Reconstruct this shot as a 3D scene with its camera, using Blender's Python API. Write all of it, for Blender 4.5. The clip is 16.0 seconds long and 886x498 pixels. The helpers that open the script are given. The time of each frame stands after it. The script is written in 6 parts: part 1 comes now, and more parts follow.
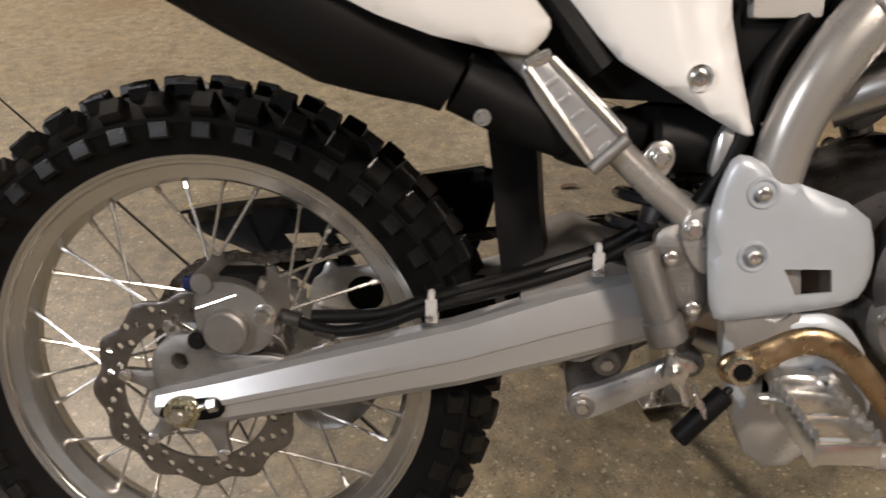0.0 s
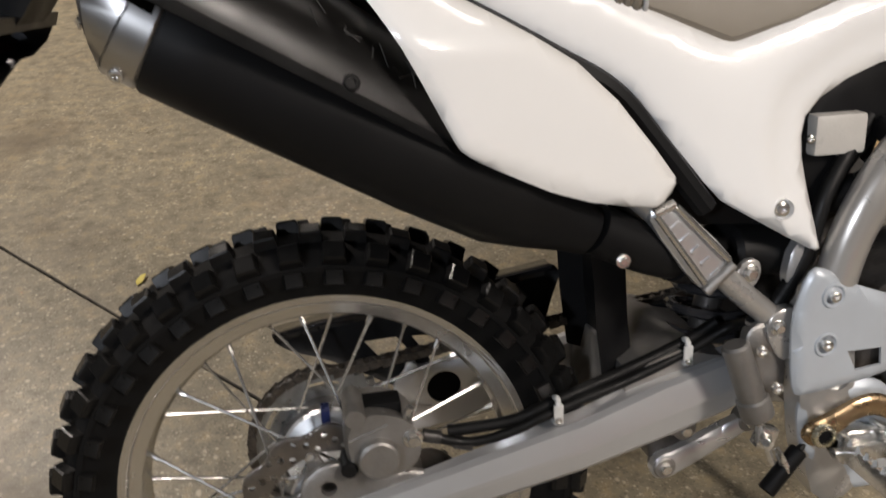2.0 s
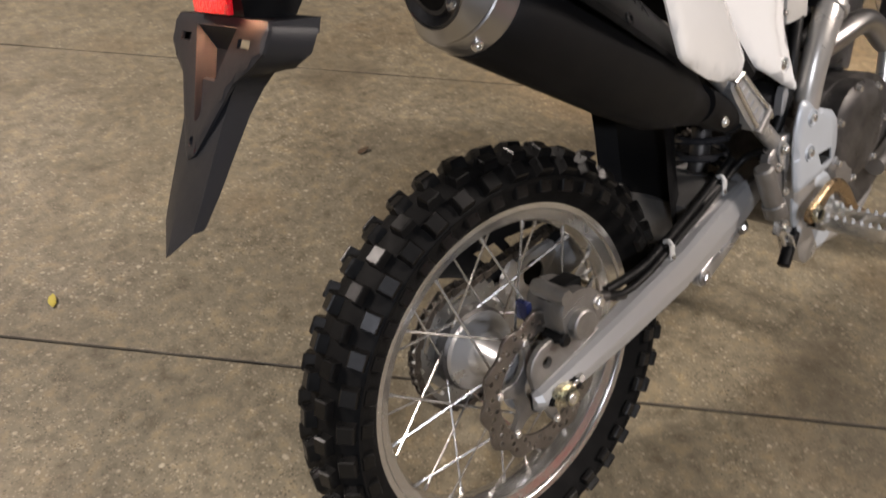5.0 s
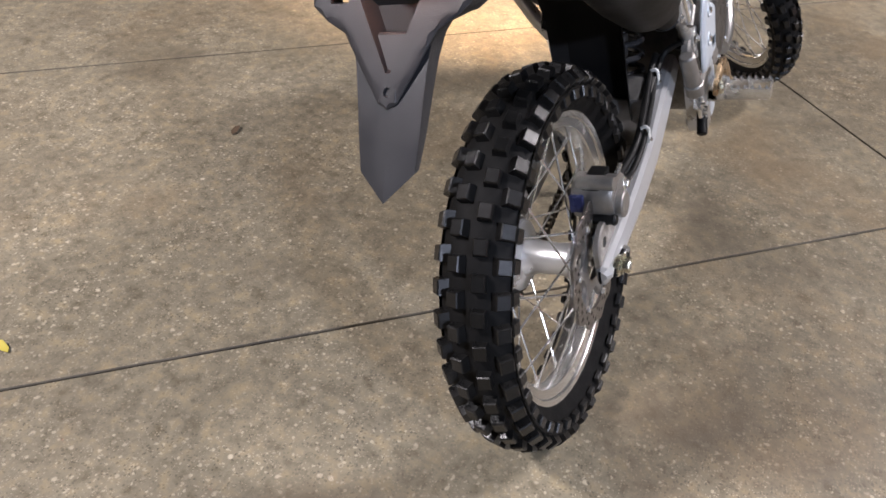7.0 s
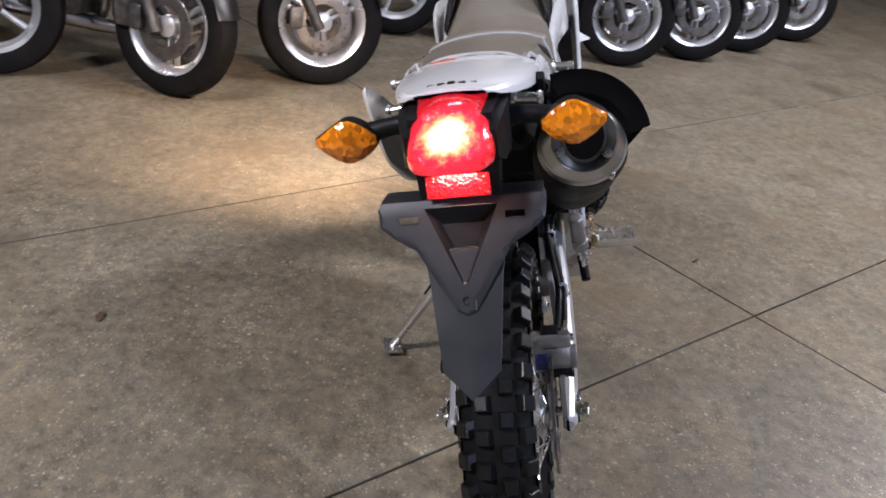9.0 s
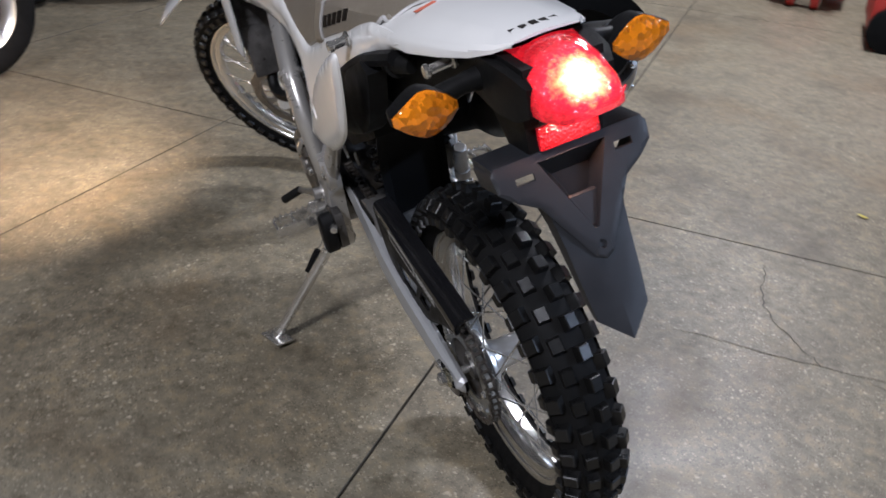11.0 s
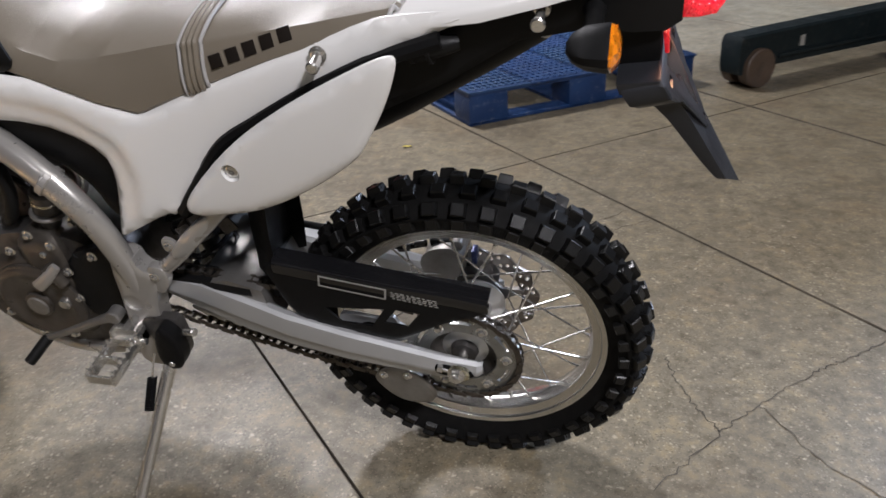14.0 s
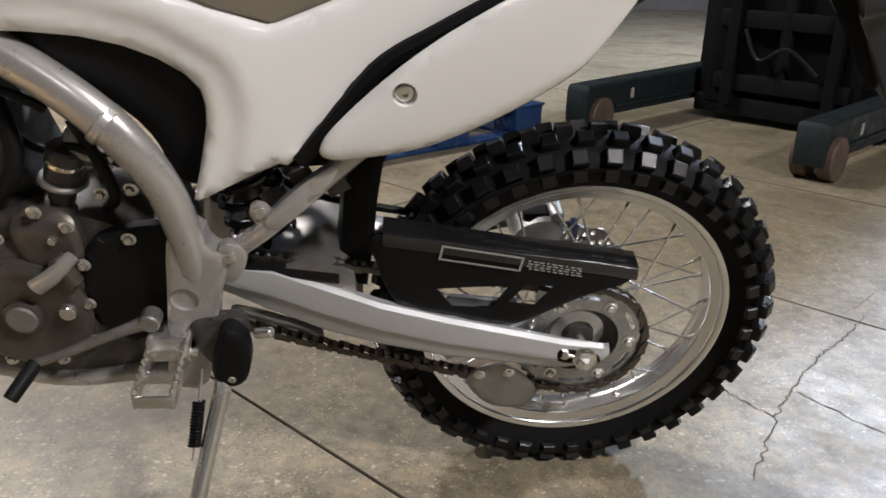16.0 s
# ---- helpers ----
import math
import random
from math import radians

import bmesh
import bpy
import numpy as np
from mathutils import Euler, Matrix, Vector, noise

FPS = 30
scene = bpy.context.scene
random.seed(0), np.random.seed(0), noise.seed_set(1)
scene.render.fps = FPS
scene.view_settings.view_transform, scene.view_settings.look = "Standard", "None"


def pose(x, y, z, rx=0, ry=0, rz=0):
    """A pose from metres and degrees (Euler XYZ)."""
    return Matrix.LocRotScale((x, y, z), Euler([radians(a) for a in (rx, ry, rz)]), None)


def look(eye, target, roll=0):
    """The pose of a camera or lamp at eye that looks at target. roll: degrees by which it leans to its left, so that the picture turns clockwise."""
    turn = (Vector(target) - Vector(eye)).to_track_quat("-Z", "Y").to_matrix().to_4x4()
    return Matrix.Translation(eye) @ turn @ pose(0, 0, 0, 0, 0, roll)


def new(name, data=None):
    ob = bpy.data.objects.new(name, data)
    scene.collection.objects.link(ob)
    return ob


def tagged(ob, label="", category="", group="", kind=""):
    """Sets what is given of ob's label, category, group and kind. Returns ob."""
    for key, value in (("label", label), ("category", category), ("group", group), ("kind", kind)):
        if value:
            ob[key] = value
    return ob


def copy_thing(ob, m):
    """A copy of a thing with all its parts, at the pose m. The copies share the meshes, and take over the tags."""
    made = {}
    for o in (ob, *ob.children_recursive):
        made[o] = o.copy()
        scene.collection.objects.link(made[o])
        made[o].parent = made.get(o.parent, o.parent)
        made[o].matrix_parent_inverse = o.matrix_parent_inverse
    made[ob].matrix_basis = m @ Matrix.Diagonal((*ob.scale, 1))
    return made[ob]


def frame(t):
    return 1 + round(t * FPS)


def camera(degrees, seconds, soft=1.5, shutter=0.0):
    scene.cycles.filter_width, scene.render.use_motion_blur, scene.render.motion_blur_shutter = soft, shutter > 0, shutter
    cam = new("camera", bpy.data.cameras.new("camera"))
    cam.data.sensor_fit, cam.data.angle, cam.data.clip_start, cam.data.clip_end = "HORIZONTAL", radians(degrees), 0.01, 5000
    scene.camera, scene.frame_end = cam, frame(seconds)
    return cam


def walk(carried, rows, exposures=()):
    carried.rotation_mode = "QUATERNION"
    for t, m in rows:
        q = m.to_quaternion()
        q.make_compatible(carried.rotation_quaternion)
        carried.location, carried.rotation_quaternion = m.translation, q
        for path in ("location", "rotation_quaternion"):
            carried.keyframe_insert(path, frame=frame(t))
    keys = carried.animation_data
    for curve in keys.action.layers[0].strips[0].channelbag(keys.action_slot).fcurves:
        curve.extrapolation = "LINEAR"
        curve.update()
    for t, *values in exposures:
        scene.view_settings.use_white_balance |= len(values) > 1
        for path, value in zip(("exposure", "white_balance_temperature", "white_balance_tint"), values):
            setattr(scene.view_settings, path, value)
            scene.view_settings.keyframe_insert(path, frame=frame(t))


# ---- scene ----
cam = camera(56.4, 16.0, soft=1.6, shutter=0.4)
PATH = [
    (0, (0.308, -0.643, 0.905), (0.2499, 0.2088, 0.3843), -1.62),
    (0.5, (0.179, -0.665, 0.907), (0.1760, 0.1892, 0.3865), -0.06),
    (1, (0.096, -0.656, 0.961), (0.1525, 0.1836, 0.4215), -0.59),
    (1.5, (0.056, -0.665, 1.031), (0.1761, 0.1619, 0.4807), 0.50),
    (2, (0.002, -0.628, 1.091), (0.1564, 0.1956, 0.5454), 0.32),
    (2.5, (-0.099, -0.590, 1.162), (0.1168, 0.2206, 0.6174), -1.58),
    (3, (-0.206, -0.595, 1.213), (0.0497, 0.2200, 0.6937), -2.83),
    (3.5, (-0.338, -0.635, 1.233), (0.0421, 0.1325, 0.7165), -0.17),
    (4, (-0.452, -0.646, 1.214), (-0.0375, 0.0919, 0.6817), 1.43),
    (4.5, (-0.568, -0.556, 1.183), (-0.1011, 0.1329, 0.6287), 1.21),
    (5, (-0.642, -0.500, 1.160), (-0.1119, 0.0969, 0.5578), 2.45),
    (5.2, (-0.680, -0.487, 1.154), (-0.1362, 0.0821, 0.5371), 2.51),
    (7.3, (-1.090, -0.161, 1.168), (-0.3591, 0.1276, 0.5504), 4.10),
    (7.5, (-1.094, -0.154, 1.175), (-0.3621, 0.1252, 0.5530), 4.47),
    (8, (-1.189, -0.045, 1.205), (-0.3907, 0.1354, 0.6305), 6.38),
    (8.5, (-1.242, 0.060, 1.246), (-0.3873, 0.1784, 0.7408), 7.07),
    (8.7, (-1.232, 0.116, 1.258), (-0.3617, 0.2053, 0.7730), 7.62),
    (10.8, (-1.100, 0.692, 1.206), (-0.2986, 0.3424, 0.7217), 6.34),
    (11, (-1.040, 0.741, 1.195), (-0.2570, 0.3562, 0.7055), 4.69),
    (11.5, (-0.924, 0.834, 1.195), (-0.2264, 0.3455, 0.6705), 0.01),
    (12, (-0.850, 0.954, 1.194), (-0.2257, 0.3367, 0.7159), -1.04),
    (12.5, (-0.762, 1.129, 1.207), (-0.2143, 0.4094, 0.7798), -2.05),
    (13, (-0.613, 1.235, 1.170), (-0.1217, 0.4697, 0.7532), -2.36),
    (13.5, (-0.447, 1.291, 1.138), (-0.0668, 0.4811, 0.6903), -3.40),
    (14, (-0.291, 1.337, 1.090), (-0.0565, 0.4709, 0.6499), -2.74),
    (14.5, (-0.096, 1.367, 1.011), (0.0244, 0.4548, 0.6199), -0.29),
    (15, (0.041, 1.319, 0.936), (0.0446, 0.3905, 0.5658), 1.04),
    (15.5, (0.170, 1.301, 0.881), (0.1482, 0.3655, 0.5292), 1.79),
    (16, (0.295, 1.284, 0.843), (0.2267, 0.3470, 0.5017), 1.91),
]
EXPOSURES = [(0.0, 0.02, 6500, 15), (1.5, 0.1, 5950, 13), (3.0, -0.38, 6650, 13), (4.0, -0.32, 6350, 14), (4.5, 0.12, 6250, 16), (5.0, 0.22, 6200, 16), (7.5, 0.82, 5450, 18), (8.0, 0.82, 5400, 17), (8.5, 0.5, 5300, 19), (11.0, 0.05, 5100, 14), (12.5, 0.2, 5300, 15), (13.5, 0.08, 5450, 14), (14.0, 0.17, 5400, 14), (14.5, 0.24, 5400, 14), (16.0, 0.46, 5600, 12)]
walk(cam, [(t, look(eye, target, roll)) for t, eye, target, roll in PATH], EXPOSURES)

# ---- light: a hall at night, lit by ceiling luminaires ----
world = bpy.data.worlds.new("hall_ambient")
world.use_nodes = True
world.node_tree.nodes["Background"].inputs["Color"].default_value = (0.55, 0.5, 0.42, 1)
world.node_tree.nodes["Background"].inputs["Strength"].default_value = 0.01
scene.world = world


def area_lamp(name, place, size, watts, colour, target=None):
    data = bpy.data.lights.new(name, "AREA")
    data.shape, data.size, data.size_y = "RECTANGLE", size[0], size[1]
    data.energy, data.color = watts, colour
    ob = new(name, data)
    ob.matrix_world = look(place, target or (place[0], place[1] + 0.001, 0))
    return ob


CEILING = 4.6
WARM = (1.0, 0.88, 0.74)
COOL = (0.94, 0.97, 1.0)
LUMINAIRES = [(2.2, -2.9, 250, WARM), (2.8, 1.4, 18, WARM), (-2.8, 3.5, 430, WARM), (4.2, -4.8, 140, WARM), (-4.4, -5.4, 540, COOL), (0.6, 7.2, 60, WARM)]
for lx, ly, watts, tone in LUMINAIRES:
    area_lamp("ceiling_light", (lx, ly, CEILING - 0.2), (0.5, 0.9), watts, tone)

# the motorcycle's own headlight, shining ahead and to its left
spot = bpy.data.lights.new("headlight_beam", "SPOT")
spot.energy, spot.color, spot.spot_size, spot.spot_blend, spot.shadow_soft_size = 118, (1.0, 0.66, 0.36), radians(100), 1.0, 0.05
new("headlight_beam", spot).matrix_world = look((1.34, 0.6, 0.78), (1.85, 1.05, 0.0))

LEAN = 15.08   # the motorcycle rests on its side stand

# the number plate lamp under the tail lamp, shining down on the empty plate holder
plate_lamp = area_lamp("plate_lamp", (0, 0, 0), (0.05, 0.014), 0.22, (1.0, 0.5, 0.26))
plate_lamp.matrix_world = pose(0, 0, 0, -LEAN) @ look((-0.312, 0.0, 0.915), (-0.325, 0.0, 0.80))


# ---- materials ----
def nodes_of(name):
    m = bpy.data.materials.new(name)
    m.use_nodes = True
    t = m.node_tree
    return m, t, t.nodes["Principled BSDF"]


def add(t, kind, **values):
    n = t.nodes.new(kind)
    for key, value in values.items():
        n.inputs[key].default_value = value
    return n


def coords(t, scale, world_space=False):
    c = t.nodes.new("ShaderNodeTexCoord")
    m = t.nodes.new("ShaderNodeMapping")
    m.inputs["Scale"].default_value = scale if isinstance(scale, tuple) else (scale,) * 3
    t.links.new(c.outputs["Object"], m.inputs["Vector"])
    return m.outputs["Vector"]


def ramp(t, source, stops):
    r = t.nodes.new("ShaderNodeValToRGB")
    while len(r.color_ramp.elements) < len(stops):
        r.color_ramp.elements.new(0.5)
    for e, (at, c) in zip(r.color_ramp.elements, stops):
        e.position, e.color = at, (*c, 1) if len(c) == 3 else c
    t.links.new(source, r.inputs["Fac"])
    return r.outputs["Color"]


def mixed(t, fac, a, b, mode="MIX"):
    m = t.nodes.new("ShaderNodeMix")
    m.data_type, m.blend_type = "RGBA", mode
    for key, v in (("Factor", fac), ("A", a), ("B", b)):
        sock = next(s for s in m.inputs if s.name == key and (s.type == "RGBA" or key == "Factor" and s.type == "VALUE"))
        if isinstance(v, (int, float)):
            sock.default_value = v
        elif isinstance(v, tuple):
            sock.default_value = (*v, 1)
        else:
            t.links.new(v, sock)
    return next(s for s in m.outputs if s.type == "RGBA")


def noise_of(t, vec, scale, detail=5.0, rough=0.6):
    n = add(t, "ShaderNodeTexNoise", Scale=scale, Detail=detail, Roughness=rough)
    t.links.new(vec, n.inputs["Vector"])
    return n.outputs["Fac"]


def bump_of(t, shader, height, strength, distance=0.002):
    b = add(t, "ShaderNodeBump", Strength=strength, Distance=distance)
    t.links.new(height, b.inputs["Height"])
    t.links.new(b.outputs["Normal"], shader.inputs["Normal"])


def surface(name, colour, colour2=None, rough=0.5, metal=0.0, scale=12.0, fine=300.0, bump=0.15, rough_var=0.15, coat=0.0, spec=0.5, stretch=(1, 1, 1), dirt=None):
    """Two scales of variation: broad stains in colour and gloss, fine grain in relief."""
    m, t, s = nodes_of(name)
    vec = coords(t, stretch)
    broad, grain = noise_of(t, vec, scale), noise_of(t, vec, fine, 3.0)
    c2 = colour2 or tuple(c * 0.82 for c in colour)
    col = ramp(t, broad, [(0.35, colour), (0.7, c2)])
    if dirt:
        spots = noise_of(t, vec, scale * 5, 8.0, 0.75)
        col = mixed(t, ramp(t, spots, [(0.55, (0, 0, 0)), (0.75, (dirt[3],) * 3)]), col, dirt[:3])
    t.links.new(col, s.inputs["Base Color"])
    r = ramp(t, noise_of(t, vec, scale * 2.3), [(0.3, (max(rough - rough_var, 0.03),) * 3), (0.75, (min(rough + rough_var, 1),) * 3)])
    t.links.new(r, s.inputs["Roughness"])
    s.inputs["Metallic"].default_value = metal
    s.inputs["Specular IOR Level"].default_value = spec
    s.inputs["Coat Weight"].default_value = coat
    s.inputs["Coat Roughness"].default_value = 0.08
    if bump:
        bump_of(t, s, grain, bump)
    return m


def concrete():
    m, t, s = nodes_of("worn_concrete")
    vec0 = coords(t, 1.0)
    warp = add(t, "ShaderNodeTexNoise", Scale=60.0, Detail=2.0)
    t.links.new(vec0, warp.inputs["Vector"])
    push = t.nodes.new("ShaderNodeVectorMath")
    push.operation, push.inputs[1].default_value = "MULTIPLY_ADD", (0.012,) * 3
    t.links.new(warp.outputs["Color"], push.inputs[0])
    t.links.new(vec0, push.inputs[2])
    vec = push.outputs["Vector"]
    big, mid, small = noise_of(t, vec, 0.8, 6.0), noise_of(t, vec, 4.5, 9.0, 0.7), noise_of(t, vec, 26.0, 8.0, 0.7)
    base = ramp(t, big, [(0.3, (0.1627, 0.1394, 0.09655)), (0.5, (0.1936, 0.1692, 0.1192)), (0.7, (0.1442, 0.1209, 0.08238))])
    base = mixed(t, ramp(t, mid, [(0.45, (0.0,) * 3), (0.7, (0.6,) * 3)]), base, (0.103, 0.08677, 0.05891))
    base = mixed(t, ramp(t, mid, [(0.28, (0.45,) * 3), (0.42, (0.0,) * 3)]), base, (0.2575, 0.2272, 0.1639))
    base = mixed(t, 0.75, base, ramp(t, small, [(0.3, (0.206, 0.1825, 0.1355)), (0.5, (0.5, 0.5, 0.5)), (0.7, (0.824, 0.7491, 0.5979))]), "OVERLAY")
    # exposed aggregate: pale and dark grains of uneven size
    for size, cut, tone, amount, rare in ((210.0, 0.26, (0.3708, 0.317, 0.2272), 0.75, 0.6), (95.0, 0.22, (0.5356, 0.4705, 0.3428), 0.62, 0.69), (52.0, 0.17, (0.618, 0.5378, 0.3986), 0.62, 0.77), (160.0, 0.3, (0.0515, 0.04134, 0.0279), 0.7, 0.6)):
        v = add(t, "ShaderNodeTexVoronoi", Scale=size)
        t.links.new(vec, v.inputs["Vector"])
        pick = ramp(t, v.outputs["Color"], [(rare - 0.04, (0, 0, 0)), (rare + 0.04, (1, 1, 1))])
        near = ramp(t, v.outputs["Distance"], [(cut, (amount,) * 3), (cut + 0.16, (0, 0, 0))])
        patchy = ramp(t, mid, [(0.36, (1, 1, 1)), (0.62, (0.25,) * 3)])
        base = mixed(t, mixed(t, 1.0, mixed(t, 1.0, pick, near, "MULTIPLY"), patchy, "MULTIPLY"), base, tone)
    # broad rusty-brown and dark oily stains
    rust = noise_of(t, vec, 1.3, 6.0, 0.65)
    base = mixed(t, ramp(t, rust, [(0.53, (0, 0, 0)), (0.68, (0.55,) * 3)]), base, (0.1545, 0.1092, 0.06023))
    stain = noise_of(t, vec, 2.0, 3.0, 0.5)
    base = mixed(t, ramp(t, stain, [(0.56, (0, 0, 0)), (0.72, (0.6,) * 3)]), base, (0.07725, 0.06143, 0.04146))
    t.links.new(base, s.inputs["Base Color"])
    t.links.new(ramp(t, mid, [(0.3, (0.32,) * 3), (0.7, (0.56,) * 3)]), s.inputs["Roughness"])
    s.inputs["Specular IOR Level"].default_value = 0.38
    bump_of(t, s, mixed(t, 0.5, small, noise_of(t, vec, 130.0, 5.0, 0.7)), 0.3, 0.003)
    return m


def lens(name, colour, glow=0.0, hot=None):
    """Ribbed coloured plastic in front of a bulb; where glow is set the bulb behind it is lit."""
    m, t, s = nodes_of(name)
    vec = coords(t, 1.0)
    s.inputs["Base Color"].default_value = (*colour, 1)
    s.inputs["Roughness"].default_value = 0.08
    s.inputs["Transmission Weight"].default_value = 0.12 if not glow else 0.0
    s.inputs["Coat Weight"].default_value = 1.0 if glow else 0.5
    v = add(t, "ShaderNodeTexVoronoi", Scale=240.0 if glow else 130.0)
    t.links.new(vec, v.inputs["Vector"])
    bump_of(t, s, v.outputs["Distance"], 0.7 if glow else 0.4, 0.004)
    t.links.new(ramp(t, v.outputs["Color"], [(0.2, tuple(c * (0.6 if glow else 0.45) for c in colour)), (0.8, colour)]), s.inputs["Base Color"])
    if glow:
        g = t.nodes.new("ShaderNodeTexCoord")
        d = t.nodes.new("ShaderNodeVectorMath")
        d.operation, d.inputs[1].default_value = "DISTANCE", hot
        t.links.new(g.outputs["Object"], d.inputs[0])
        add_n = t.nodes.new("ShaderNodeMath")
        add_n.operation, add_n.inputs[1].default_value = "MULTIPLY_ADD", 0.03
        t.links.new(noise_of(t, vec, 90.0, 4.0), add_n.inputs[0])
        t.links.new(d.outputs["Value"], add_n.inputs[2])
        col = ramp(t, add_n.outputs["Value"], [(0.031, (1.0, 0.66, 0.3)), (0.04, (1.0, 0.22, 0.06)), (0.049, (0.45, 0.008, 0.014)), (0.072, (0.08, 0.001, 0.002))])
        t.links.new(col, s.inputs["Emission Color"])
        s.inputs["Emission Strength"].default_value = glow
    return m


CONCRETE = concrete()
DUST = surface("joint_dirt", (0.045, 0.037, 0.027), (0.135, 0.116, 0.085), 0.9, scale=3.5)
RUBBER = surface("tyre_rubber", (0.004, 0.004, 0.004), (0.0065, 0.0062, 0.006), 0.7, bump=0.25, fine=500, spec=0.12, dirt=(0.03, 0.026, 0.02, 0.2))
KNOB_RUBBER = surface("tread_rubber", (0.0045, 0.0045, 0.0045), (0.008, 0.0077, 0.0074), 0.37, bump=0.2, fine=400, spec=0.32, dirt=(0.03, 0.027, 0.023, 0.15))
ALUMINIUM = surface("satin_aluminium", (0.68, 0.69, 0.7), (0.6, 0.6, 0.6), 0.32, 0.75, 6, 900, 0.012, 0.07, stretch=(0.2, 1, 1))
ARM_PAINT = surface("silver_arm_finish", (0.53, 0.535, 0.54), (0.48, 0.485, 0.49), 0.36, 0.55, 7, 900, 0.008, 0.05)
RIM_METAL = surface("polished_rim", (0.74, 0.73, 0.7), (0.68, 0.67, 0.64), 0.24, 0.95, 14, 500, 0.004, 0.05)
STEEL = surface("plated_steel", (0.74, 0.73, 0.7), (0.62, 0.6, 0.56), 0.25, 0.9, 15, 600, 0.004, 0.05)
CAST = surface("cast_aluminium", (0.34, 0.33, 0.315), (0.24, 0.23, 0.215), 0.45, 0.8, 18, 420, 0.35, 0.12)
DARK_CAST = surface("dark_cast_metal", (0.055, 0.052, 0.05), (0.13, 0.122, 0.115), 0.4, 0.6, 25, 420, 0.3, 0.15)
ENGINE_GREY = surface("brownish_engine_paint", (0.085, 0.075, 0.064), (0.125, 0.112, 0.097), 0.36, 0.6, 20, 420, 0.08, 0.1)
DISC_STEEL = surface("brake_disc_steel", (0.27, 0.25, 0.23), (0.18, 0.165, 0.15), 0.34, 0.9, 30, 500, 0.1, 0.1)
FRAME_PAINT = surface("silver_frame_paint", (0.47, 0.455, 0.43), (0.43, 0.415, 0.39), 0.3, 0.55, 9, 800, 0.01, 0.05, coat=0.5)
GUARD_PAINT = surface("grey_guard_paint", (0.5, 0.54, 0.58), (0.45, 0.48, 0.51), 0.4, 0.25, 9, 700, 0.01, 0.08, coat=0.2)
WHITE = surface("white_plastic", (0.85, 0.845, 0.825), (0.835, 0.825, 0.8), 0.24, 0.0, 3, 500, 0.002, 0.02, coat=0.7)
WHITE_SEMI = surface("white_fork_plastic", (0.7, 0.7, 0.69), (0.6, 0.6, 0.59), 0.4, 0.0, 6, 500, 0.03, 0.08)
BLACK = surface("black_plastic", (0.005, 0.005, 0.0055), (0.008, 0.008, 0.008), 0.5, 0.0, 9, 600, 0.15, 0.12, spec=0.16)
FLAP_BLACK = surface("grained_black_plastic", (0.016, 0.017, 0.02), (0.022, 0.023, 0.0265), 0.42, 0.0, 9, 800, 0.18, 0.08, spec=0.4)
MUFFLER_BLACK = surface("heat_black_paint", (0.005, 0.005, 0.0055), (0.008, 0.008, 0.008), 0.55, 0.0, 6, 900, 0.08, 0.08, spec=0.16)
SHIELD_BLACK = surface("glossy_black_shield", (0.008, 0.0075, 0.007), (0.012, 0.0113, 0.0105), 0.32, 0.0, 9, 400, 0.03, 0.05)
SEAT_VINYL = surface("grey_seat_vinyl", (0.185, 0.16, 0.122), (0.21, 0.183, 0.142), 0.36, 0.0, 5, 900, 0.25, 0.07)
PIPING = surface("pale_grey_piping", (0.42, 0.41, 0.4), (0.36, 0.35, 0.34), 0.4, 0.0, 30, 500, 0.1)
CLIP_WHITE = surface("white_nylon", (0.6, 0.6, 0.58), (0.5, 0.5, 0.48), 0.4, 0.0, 30, 400, 0.1)
CHAIN_STEEL = surface("oiled_chain_steel", (0.075, 0.068, 0.06), (0.14, 0.12, 0.1), 0.38, 0.8, 90, 500, 0.2)
SPROCKET = surface("zinc_sprocket", (0.42, 0.43, 0.42), (0.3, 0.3, 0.29), 0.36, 0.9, 30, 500, 0.1)
BRONZE = surface("bronze_plated_pedal", (0.36, 0.25, 0.14), (0.44, 0.33, 0.2), 0.3, 0.9, 20, 500, 0.06)
YELLOW_ZINC = surface("yellow_zinc", (0.62, 0.58, 0.4), (0.66, 0.64, 0.54), 0.26, 0.95, 60, 500, 0.06)
SPRING_STEEL = surface("dark_spring_enamel", (0.02, 0.02, 0.022), (0.03, 0.03, 0.032), 0.16, 0.0, 30, 500, 0.01)
HOSE = surface("black_rubber_hose", (0.005, 0.005, 0.005), (0.008, 0.008, 0.008), 0.5, 0.0, 30, 500, 0.1, spec=0.2)
GLOSS_BLACK = surface("gloss_black_plastic", (0.007, 0.007, 0.008), (0.01, 0.01, 0.011), 0.14, 0.0, 14, 400, 0.03, 0.06, coat=0.6)
PALE_PALLET = surface("pale_flecked_blue_polyethylene", (0.03, 0.065, 0.15), (0.016, 0.05, 0.145), 0.5, 0.0, 9, 200, 0.1, dirt=(0.28, 0.3, 0.32, 0.6))
CHALK = surface("smeared_chalk", (0.045, 0.043, 0.04), (0.022, 0.021, 0.02), 0.8, 0.0, 60, 500, 0.1)
SATIN_STEEL = surface("satin_end_cap_steel", (0.46, 0.455, 0.45), (0.42, 0.415, 0.41), 0.34, 1.0, 12, 900, 0.006, 0.03)
LETTER = surface("dark_print", (0.014, 0.011, 0.009), None, 0.6, spec=0.1)
RED_PRINT = surface("red_print", (0.5, 0.12, 0.06), None, 0.5)
PALE_PRINT = surface("pale_print", (0.34, 0.33, 0.3), None, 0.5)
